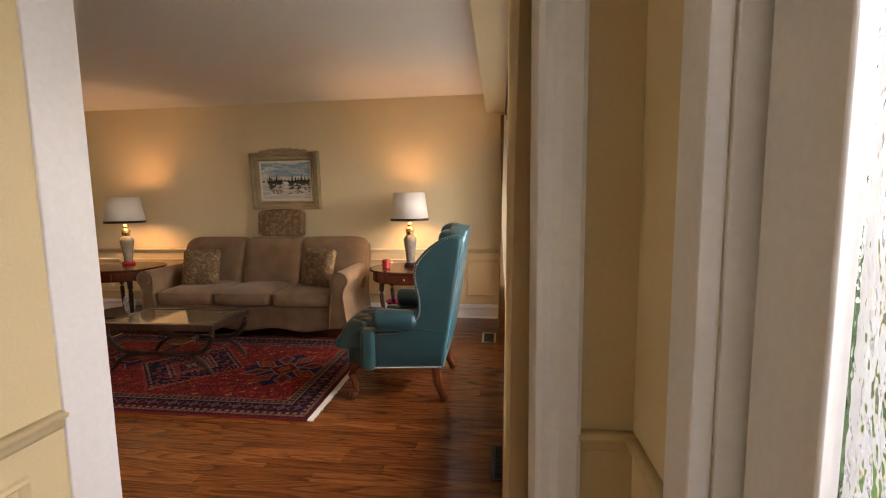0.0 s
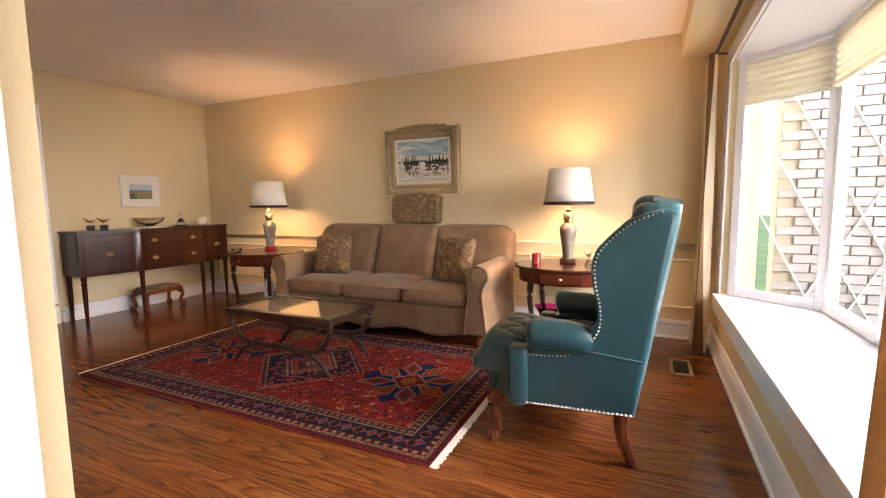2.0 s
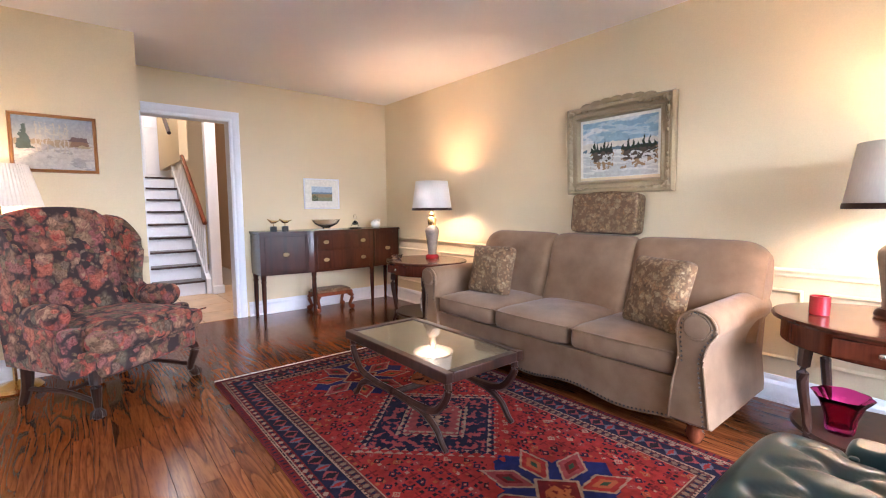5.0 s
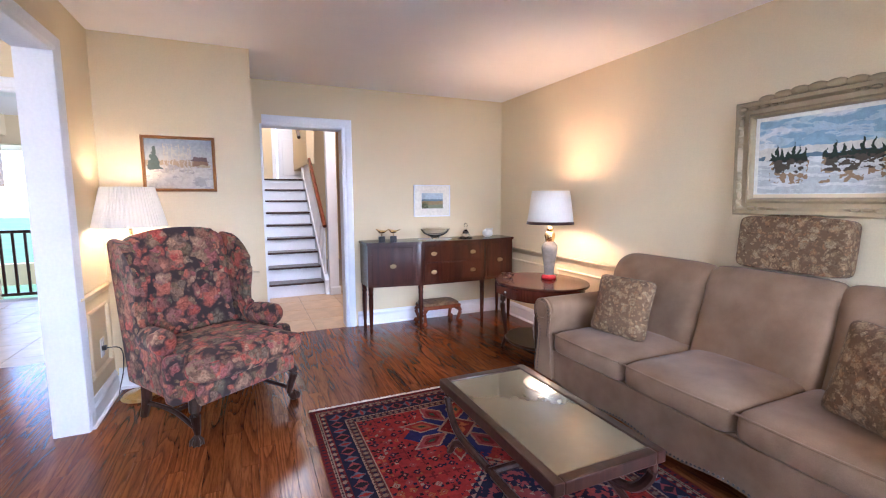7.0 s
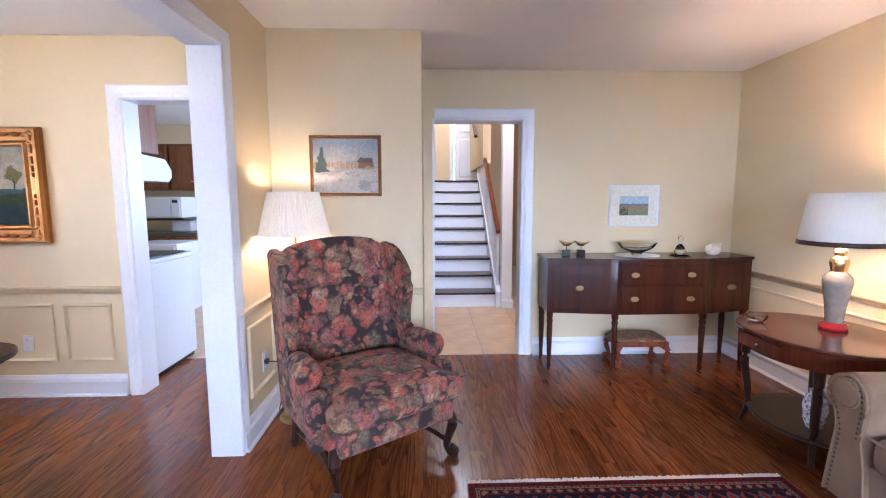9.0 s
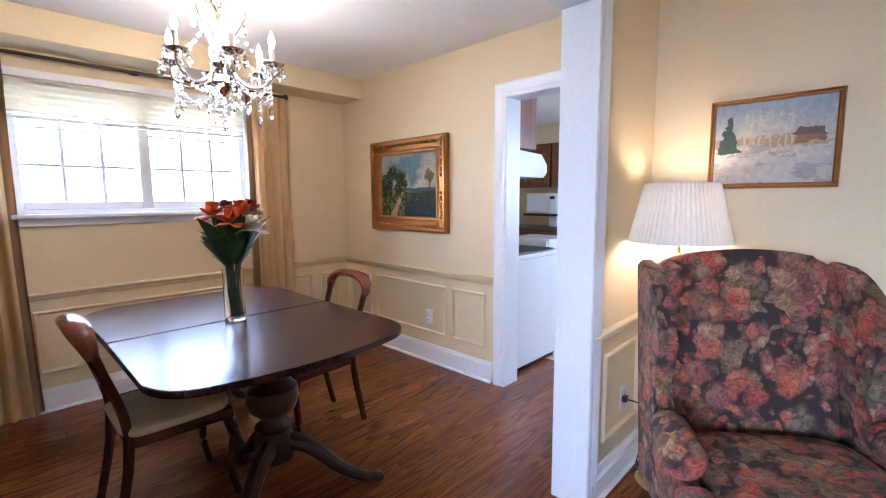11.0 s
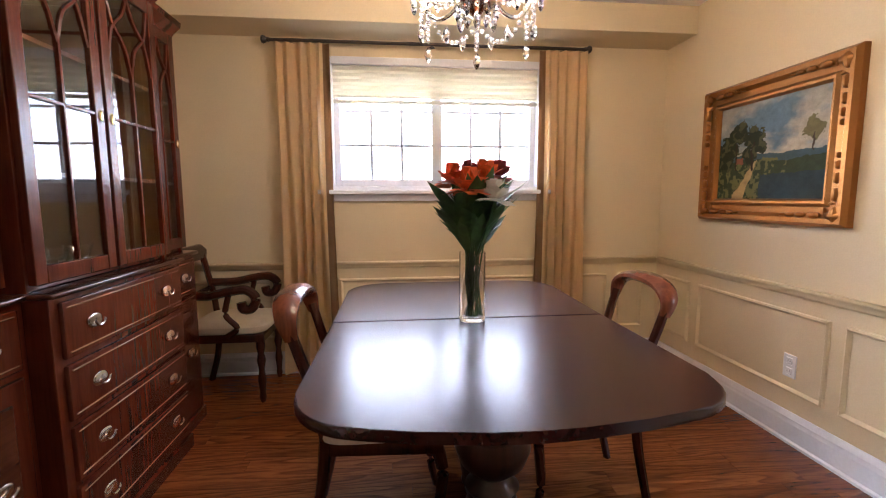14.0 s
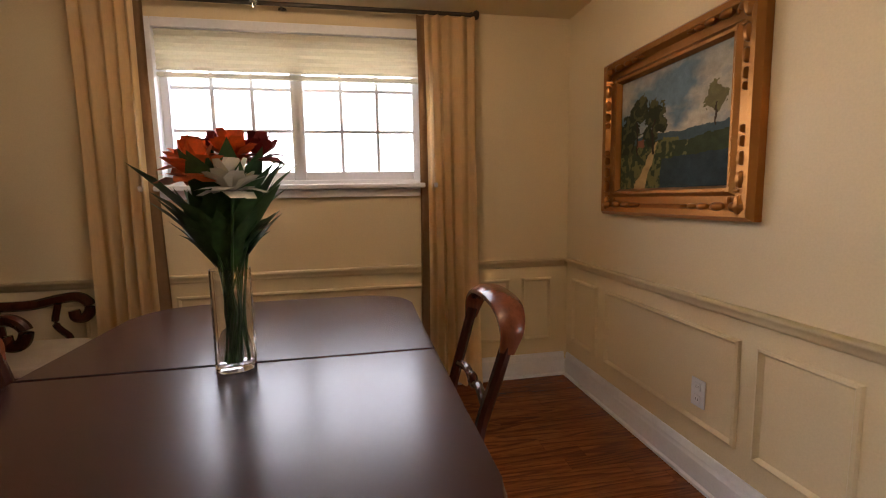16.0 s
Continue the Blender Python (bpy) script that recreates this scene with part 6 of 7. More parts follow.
can = thing("candle_holder", 0.26, 5.02, 0.632, 0, "red glass candle holder on the end table", "candle holder")
part("cup", lathe([(0.034, 0), (0.038, 0.004), (0.038, 0.085), (0.034, 0.085), (0.033, 0.02)], 24), M_RED, can)
bv = thing("bud_vase", 0.66, 5.02, 0.632, 0, "small flared clear glass vase on the end table", "vase")
part("vase", lathe([(0.028, 0), (0.026, 0.01), (0.014, 0.05), (0.014, 0.075), (0.03, 0.115), (0.028, 0.115), (0.010, 0.07)], 18), M_CLEAR, bv)
bd = thing("bird_figurine", 0.76, 5.0, 0.632, 0, "dark carved bird figurine on the end table", "figurine")
b = puff(0, 0, 0.025, 0.10, 0.05, 0.05, 0.9, seg=14)
puff(-0.05, 0, 0.05, 0.035, 0.03, 0.03, 0.9, seg=10, bm=b)
tube([(0.03, 0, 0.03), (0.09, 0, 0.045)], [0.016, 0.005], 8, bm=b)
part("body", b, M_IRON, bd)
pv = thing("flared_vase", 0.36, 5.0, 0.128, 0, "cranberry pink cut glass flared vase on the lower shelf", "vase")
b = bmesh.new()
rings = []
for rr, z in ((0.045, 0.0), (0.05, 0.02), (0.055, 0.07), (0.075, 0.13), (0.105, 0.17), (0.10, 0.168), (0.07, 0.13), (0.045, 0.07), (0.04, 0.03)):
    rings.append([b.verts.new((rr * (1 + 0.06 * math.cos(k * 2 * math.pi / 5 * 1)) * math.cos(k * math.pi / 20), rr * (1 + 0.05 * math.sin(k * math.pi / 4)) * math.sin(k * math.pi / 20), z)) for k in range(40)])
for p, q in zip(rings, rings[1:]):
    for k in range(40):
        b.faces.new((p[k], p[(k + 1) % 40], q[(k + 1) % 40], q[k]))
b.faces.new(rings[0][::-1])
b.faces.new(rings[-1])
part("vase", b, M_PINKGLASS, pv)
gj = thing("ginger_jar", -2.62, 4.98, 0.128, 0, "blue and white porcelain jar on the lower shelf", "jar")
part("jar", lathe([(0.035, 0), (0.05, 0.04), (0.058, 0.12), (0.045, 0.18), (0.03, 0.19), (0.034, 0.21)], 22), figured("blue_white_glaze", [(0, (0.05, 0.09, 0.3)), (0.5, (0.5, 0.55, 0.65)), (1, (0.08, 0.12, 0.35))], 45, (0.7, 0.72, 0.74), rough=0.2), gj)
bw = thing("glass_bowl", -2.93, 4.86, 0.632, 0, "small smoky glass bowl on the end table", "bowl")
part("bowl", lathe([(0.03, 0), (0.045, 0.01), (0.058, 0.045), (0.054, 0.045), (0.04, 0.015)], 20), M_CLEAR, bw)

# ---- sideboard and what stands on it ----
sb = thing("sideboard", 0, 0, 0, 0, "dark mahogany bow-front sideboard on slender turned legs", "sideboard")
X0, XS, XC = -4.145, -3.80, -3.73
YA, YB, YC, YD = 3.84, 4.36, 5.06, 5.48
part("top", prism([(X0, YA - 0.01), (XS - 0.02, YA - 0.01), (XC - 0.015, YB - 0.06), (XC + 0.012, YB), (XC + 0.012, YC), (XC - 0.015, YC + 0.06), (XS - 0.02, YD + 0.01), (X0, YD + 0.01)], 2, 0.875, 0.90, 0.006), M_SIDEBOARD, sb)
part("body", prism([(X0 + 0.01, YA), (XS - 0.03, YA), (XC - 0.03, YB - 0.05), (XC - 0.005, YB), (XC - 0.005, YC), (XC - 0.03, YC + 0.05), (XS - 0.03, YD), (X0 + 0.01, YD)], 2, 0.46, 0.874, 0.003), M_SIDEBOARD, sb)


def oval_pull(parent, x, y, z, s=1.0, normal=(1, 0), mat=None):
    b = puff(0, 0, 0, 0.008, 0.075 * s, 0.048 * s, 0.9, seg=18)
    tube([(0.012 * math.cos(0) + 0.006, 0.026 * s * math.cos(a), 0.004 - 0.02 * s * abs(math.sin(a))) for a in [math.pi * k / 8 for k in range(9)]], 0.0035, 6, bm=b)
    return part("pull", moved(b, pose(x, y, z, 0, 0, math.degrees(math.atan2(normal[1], normal[0])))), mat or M_PULL, parent, "oval brass pull")


for y0, y1, z0, z1 in ((YB + 0.03, YC - 0.03, 0.70, 0.85), (YB + 0.03, YC - 0.03, 0.49, 0.685)):
    d = part("drawer", box(XC - 0.006, XC + 0.008, y0, y1, z0, z1, 0.004), M_SIDEBOARD, sb)
    for y in (y0 + 0.10, y1 - 0.10):
        oval_pull(d, XC + 0.012, y, (z0 + z1) / 2, 0.85)
for y, sgn in (((YA + YB) / 2 - 0.02, -1), ((YC + YD) / 2 + 0.02, 1)):
    nrm = Vector((0.46, sgn * 0.05, 0)).normalized()
    d = part("door", moved(box(-0.006, 0.008, -0.20, 0.20, 0.49, 0.85, 0.004) if sgn < 0 else box(-0.006, 0.008, -0.165, 0.165, 0.49, 0.85, 0.004), pose((XS + XC) / 2 - 0.028, y, 0, 0, 0, math.degrees(math.atan2(-sgn * -0.085, 0.49)))), M_SIDEBOARD, sb)
    oval_pull(d, (XS + XC) / 2 - 0.012, y, 0.665, 0.9)
leg_prof = [(0.013, 0), (0.018, 0.02), (0.014, 0.05), (0.018, 0.10), (0.024, 0.34), (0.02, 0.37), (0.028, 0.39), (0.02, 0.41), (0.027, 0.43), (0.027, 0.46)]
for x, y in ((XS - 0.05, YA + 0.03), (XC - 0.03, YB), (XC - 0.03, YC), (XS - 0.05, YD - 0.03), (X0 + 0.04, YA + 0.03), (X0 + 0.04, YD - 0.03)):
    part("leg", lathe(leg_prof, 14, (x, y, 0)), M_SIDEBOARD, sb)

fs = thing("footstool", -3.93, 4.62, 0, 90, "small cherry footstool with a tapestry top under the sideboard", "footstool")
part("frame", box(-0.21, 0.21, -0.13, 0.13, 0.175, 0.215, 0.008), M_CHERRY, fs)
part("seat_pad", puff(0, 0, 0.222, 0.41, 0.25, 0.06, 0.3, 0.6, 24), M_PAISLEY, fs)
for sx in (-1, 1):
    for sy in (-1, 1):
        cabriole(sx * 0.18, sy * 0.10, 0.18, (sx * 0.7, sy * 0.7), M_CHERRY, fs, False, 0.024)
for y in (4.02, 4.14):
    bi = thing("bird_ornament", -3.95, y, 0.90, 0, "small brass hummingbird ornament on a black base", "ornament", "bird ornaments")
    part("base", box(-0.022, 0.022, -0.03, 0.03, 0, 0.05, 0.006), M_BLACK, bi)
    b = puff(0, 0, 0.095, 0.025, 0.07, 0.03, 0.9, seg=12)
    tube([(0, 0, 0.05), (0, 0, 0.09)], 0.004, 6, bm=b)
    tube([(0, 0.03, 0.10), (0, 0.075, 0.115)], [0.008, 0.002], 6, bm=b)
    tube([(0, -0.02, 0.10), (0, -0.06, 0.125)], [0.014, 0.004], 6, bm=b)
    part("bird", b, M_BRASS, bi)
gb = thing("glass_dish", -3.95, 4.60, 0.90, 0, "clear glass dish on a white doily", "dish")
part("doily", lathe([(0.14, 0), (0.14, 0.003)], 24, squash=1.3), M_FRINGE, gb)
part("bowl", lathe([(0.03, 0.003), (0.035, 0.02), (0.10, 0.06), (0.13, 0.11), (0.126, 0.11), (0.095, 0.065), (0.03, 0.03)], 28, squash=1.25), M_CLEAR, gb)
dc = thing("decanter", -3.95, 4.96, 0.90, 0, "small clear glass decanter with a stopper on a dish", "decanter")
part("dish", lathe([(0.06, 0), (0.085, 0.012), (0.08, 0.012), (0.05, 0.004)], 20), M_CLEAR, dc)
part("bottle", lathe([(0.035, 0.013), (0.045, 0.03), (0.03, 0.07), (0.012, 0.09), (0.012, 0.115), (0.022, 0.13), (0.016, 0.155), (0.003, 0.16)], 18), M_CLEAR, dc)
sd = thing("shell_ornament", -3.93, 5.22, 0.90, 0, "small white ceramic shell ornament", "ornament")
b = puff(0, 0, 0.045, 0.09, 0.12, 0.09, 0.9, seg=16)
for k in range(5):
    tube([(0.02, 0.0, 0.02), (0.03, -0.03 + 0.02 * k, 0.10)], [0.014, 0.006], 6, bm=b)
part("shell", b, M_PETAL, sd)

# ---- dining table and chairs ----
dt = thing("dining_table", -1.825, 0.42, 0, 0, "dark mahogany dining table with rounded corners on two pedestals", "dining table")
HX, HY, Z = 0.535, 0.80, 0.742


def rounded(y0, y1, near, far):
    """Half of the top's outline, with the end's soft corners."""
    pts = []
    for sx, sy in ((1, 1), (-1, 1)) if far else ((-1, -1), (1, -1)):
        ye = y1 if far else y0
        rng_ = [math.pi / 2 * k / 8 for k in range(9)]
        arc = [(sx * (HX - 0.19 + 0.19 * math.cos(a)), ye - sy * 0.19 + sy * 0.19 * math.sin(a)) for a in rng_]
        pts += arc if sx * sy > 0 else arc[::-1]
    if far:
        k = len(pts) // 2
        pts = pts[:k] + [(x, y1 + 0.045 * math.cos(x / 0.36 * math.pi / 2)) for x in (0.25, 0.1, 0, -0.1, -0.25)] + pts[k:]
        return pts + [(-HX, y0), (HX, y0)]
    k = len(pts) // 2
    return pts[:k] + [(x, y0 - 0.0) for x in (-0.2, 0.2)] + pts[k:] + [(HX, y1), (-HX, y1)]


part("top_leaf", prism(rounded(-0.026, HY - 0.02, 0, 1), 2, Z - 0.028, Z, 0.008, 3), M_TABLE, dt)
part("top_leaf", prism(rounded(-HY, -0.028, 1, 0), 2, Z - 0.028, Z, 0.008, 3), M_TABLE, dt)
part("apron", box(-0.40, 0.40, -0.62, 0.60, Z - 0.09, Z - 0.03, 0.006), M_DARK, dt)
col = [(0.075, 0.30), (0.085, 0.32), (0.06, 0.345), (0.055, 0.36), (0.10, 0.40), (0.118, 0.45), (0.11, 0.50), (0.07, 0.54), (0.055, 0.57), (0.085, 0.60), (0.09, 0.655)]
for cy, ways in ((0.37, (-90, 40, 140)), (-0.40, (90, -40, -140))):
    pd = part("pedestal", lathe(col, 26, (0, cy, 0)), M_DARK, dt)
    part("hub", lathe([(0.05, 0.14), (0.085, 0.16), (0.09, 0.24), (0.07, 0.30)], 20, (0, cy, 0)), M_DARK, pd)
    for a in ways:
        d = Vector((math.cos(math.radians(a)), math.sin(math.radians(a)), 0))
        o = Vector((0, cy, 0))
        pts = curve([o + d * 0.05 + Vector((0, 0, 0.24)), o + d * 0.16 + Vector((0, 0, 0.20)), o + d * 0.29 + Vector((0, 0, 0.09)), o + d * 0.40 + Vector((0, 0, 0.035)), o + d * 0.46 + Vector((0, 0, 0.03))], 5)
        part("leg", tube(pts, [0.045 - 0.0013 * k for k in range(21)], 10), M_DARK, pd)
        tp = o + d * 0.47
        part("foot", puff(tp.x, tp.y, 0.024, 0.055, 0.055, 0.046, 0.8, seg=12), M_DARK, pd)


def dining_chair(label):
    """A balloon-back chair that faces -y."""
    t = thing("dining_chair", 0, 0, 0, 0, label, "chair", "dining chairs")
    part("seat_pad", puff(0, 0, 0.445, 0.43, 0.42, 0.07, 0.35, 0.6, 28), M_CREAM, t, "cream upholstered seat")
    part("seat_rail", prism([(-0.185, 0.19), (0.185, 0.19), (0.21, -0.2), (-0.21, -0.2)], 2, 0.375, 0.425, 0.008), M_SIDEBOARD, t)
    for s in (-1, 1):
        part("leg", tube(curve([(s * 0.185, -0.18, 0.40), (s * 0.195, -0.20, 0.30), (s * 0.185, -0.185, 0.14), (s * 0.19, -0.21, 0.0)], 5), [0.024 - 0.0007 * k for k in range(16)], 8), M_SIDEBOARD, t)
        part("leg", tube(curve([(s * 0.175, 0.18, 0.43), (s * 0.175, 0.20, 0.25), (s * 0.17, 0.255, 0.0)], 5), [0.021 - 0.0004 * k for k in range(11)], 8), M_SIDEBOARD, t)
        part("stile", tube(curve([(s * 0.175, 0.18, 0.42), (s * 0.168, 0.20, 0.55), (s * 0.18, 0.245, 0.70), (s * 0.185, 0.275, 0.80)], 5), 0.018, 8), M_SIDEBOARD, t)
    arch = curve([(-0.19, 0.27, 0.77), (-0.185, 0.285, 0.83), (-0.12, 0.297, 0.872), (0, 0.30, 0.885), (0.12, 0.297, 0.872), (0.185, 0.285, 0.83), (0.19, 0.27, 0.77)], 6)
    n = len(arch)
    part("crest_rail", tube(arch, [0.021 + 0.026 * math.sin(math.pi * k / (n - 1)) for k in range(n)], 10, 0.5, up=(0, 1, 0)), M_CHERRY, t)
    cr = tube(curve([(-0.17, 0.218, 0.615), (-0.07, 0.225, 0.635), (0, 0.228, 0.615), (0.07, 0.225, 0.635), (0.17, 0.218, 0.615)], 5), 0.013, 8)
    puff(0, 0.226, 0.625, 0.06, 0.03, 0.05, 0.9, seg=12, bm=cr)
    part("carved_crossbar", cr, M_SIDEBOARD, t)
    return t


ch = dining_chair("mahogany balloon-back dining chair with a cream seat")
ch.matrix_world = pose(-1.48, 0.50, 0, 0, 0, -90)
copy_thing(ch, pose(-2.25, 0.37, 0, 0, 0, 90))

ac = thing("dining_armchair", -0.54, -0.76, 0, -90, "mahogany scroll-arm dining chair with a cream seat", "chair")
part("seat_pad", puff(0, 0, 0.45, 0.45, 0.46, 0.08, 0.35, 0.6, 28), M_CREAM, ac, "cream upholstered seat")
part("seat_rail", box(-0.22, 0.22, -0.22, 0.22, 0.375, 0.425, 0.008), M_SIDEBOARD, ac)
for s in (-1, 1):
    part("front_leg", lathe([(0.012, 0), (0.02, 0.03), (0.016, 0.06), (0.024, 0.14), (0.016, 0.20), (0.026, 0.26), (0.018, 0.30), (0.026, 0.34), (0.026, 0.39)], 14, (s * 0.19, -0.19, 0)), M_SIDEBOARD, ac)
    part("rear_leg", tube(curve([(s * 0.19, 0.19, 0.42), (s * 0.19, 0.20, 0.2), (s * 0.185, 0.25, 0.0)], 5), 0.02, 8), M_SIDEBOARD, ac)
    part("stile", tube(curve([(s * 0.19, 0.19, 0.42), (s * 0.19, 0.21, 0.6), (s * 0.20, 0.27, 0.86)], 5), 0.02, 8), M_SIDEBOARD, ac)
    armp = curve([(s * 0.195, 0.22, 0.665), (s * 0.23, 0.08, 0.66), (s * 0.235, -0.05, 0.685), (s * 0.235, -0.14, 0.69), (s * 0.235, -0.19, 0.645), (s * 0.235, -0.17, 0.585), (s * 0.235, -0.12, 0.58), (s * 0.235, -0.11, 0.62)], 5)
    part("arm", tube(armp, 0.027, 10), M_SIDEBOARD, ac)
    part("arm_support", tube(curve([(s * 0.23, -0.02, 0.42), (s * 0.235, -0.08, 0.47), (s * 0.235, -0.02, 0.55), (s * 0.235, -0.04, 0.66)], 5), 0.017, 8), M_SIDEBOARD, ac)
part("crest_rail", prism([(-0.23, 0.82), (0.23, 0.82), (0.24, 0.88), (0.16, 0.92), (-0.16, 0.92), (-0.24, 0.88)], 1, 0.25, 0.285, 0.01), M_SIDEBOARD, ac)
part("crossbar", tube([(-0.19, 0.225, 0.63), (0.19, 0.225, 0.63)], 0.016, 8), M_SIDEBOARD, ac)

# ---- vase of flowers ----
vs = thing("vase", -1.824, 0.417, Z + 0.001, 0, "tall clear glass cylinder vase half full of stems", "vase")
part("glass", lathe([(0.048, 0), (0.05, 0.004), (0.05, 0.262), (0.046, 0.262), (0.044, 0.018), (0.001, 0.016)], 32), M_CLEAR, vs)
fb = thing("flower_bouquet", -1.824, 0.417, Z + 0.02, 0, "bouquet of orange, red and white flowers with dark leaves", "flowers")
r = random.Random(11)
heads = [((0.03, 0.10, 0.465), 0.085, M_ORANGE, "orange"), ((-0.04, 0.05, 0.51), 0.075, M_ORANGE, "orange"), ((0.075, -0.02, 0.50), 0.075, M_ORANGE, "orange"), ((-0.095, 0.02, 0.52), 0.065, M_DKRED, "dark red"), ((-0.02, -0.06, 0.53), 0.05, M_DKRED, "dark red"), ((-0.055, 0.135, 0.435), 0.075, M_PETAL, "white"), ((0.02, 0.0, 0.545), 0.04, M_DKRED, "dark red")]
for k in range(12):
    a = k * 2.4
    rr = 0.012 + 0.026 * ((k * 7) % 16) / 16
    part("stem", tube([(rr * math.cos(a), rr * math.sin(a), 0.004), (rr * 0.75 * math.cos(a + 0.9), rr * 0.75 * math.sin(a + 0.9), 0.13), (rr * 1.2 * math.cos(a + 0.4), rr * 1.2 * math.sin(a + 0.4), 0.28)], 0.0045, 6), M_LEAF, fb)
for c0, rad, mat, nm in heads:
    c0, rad = Vector(c0), rad * 1.02
    stem = part("stem", tube(curve([(c0.x * 0.15, c0.y * 0.15, 0.0), (c0.x * -0.2, c0.y * -0.2, 0.12), (c0.x * 0.5, c0.y * 0.5, 0.30), tuple(c0)], 4), 0.004, 6), M_LEAF, fb)
    b = bmesh.new()
    for ring, cnt in ((0, 6), (1, 10), (2, 13)):
        for k in range(cnt):
            a = 2 * math.pi * (k + 0.4 * ring) / cnt + r.uniform(-0.2, 0.2)
            lift = 1.25 - 0.55 * ring + r.uniform(-0.15, 0.15)
            d = Vector((math.cos(a) * math.cos(lift), math.sin(a) * math.cos(lift), math.sin(lift)))
            sd_ = Vector((-math.sin(a), math.cos(a), 0)) * rad * 0.32
            p0, p1, p2 = c0, c0 + d * rad * 0.6, c0 + d * rad * (1 + 0.1 * r.random()) + Vector((0, 0, -0.1 * rad * ring))
            v = [b.verts.new(q) for q in (p0, p1 + sd_, p2 + sd_ * 0.5, p2 - sd_ * 0.5, p1 - sd_)]
            b.faces.new(v)
    part("flower_head", b, mat, stem, nm + " petals", smooth=60)
for k in range(150):
    a, up = r.uniform(0, 6.28), r.uniform(0.85, 1.35)
    L = r.uniform(0.10, 0.27)
    z0 = r.uniform(0.235, 0.36)
    d = Vector((math.cos(a) * math.cos(up), math.sin(a) * math.cos(up), math.sin(up)))
    o = Vector((0.025 * math.cos(a), 0.025 * math.sin(a), z0))
    sd_ = Vector((-math.sin(a), math.cos(a), 0.2)) * L * r.uniform(0.07, 0.17)
    b = bmesh.new()
    mid = [o, o + d * L * 0.35, o + d * L * 0.7 - Vector((0, 0, 0.01)), o + d * L - Vector((0, 0, 0.03))]
    lf = [b.verts.new(mid[0]), b.verts.new(mid[1] + sd_), b.verts.new(mid[2] + sd_ * 0.8), b.verts.new(mid[3]), b.verts.new(mid[2] - sd_ * 0.8), b.verts.new(mid[1] - sd_)]
    c1, c2 = b.verts.new(mid[1] - Vector((0, 0, 0.006))), b.verts.new(mid[2] - Vector((0, 0, 0.006)))
    for f in ((0, 1, 6), (0, 6, 5), (1, 2, 7, 6), (6, 7, 4, 5), (2, 3, 7), (7, 3, 4)):
        b.faces.new([(lf + [c1, c2])[q] for q in f])
    part("leaf", b, M_LEAF, fb, smooth=60)

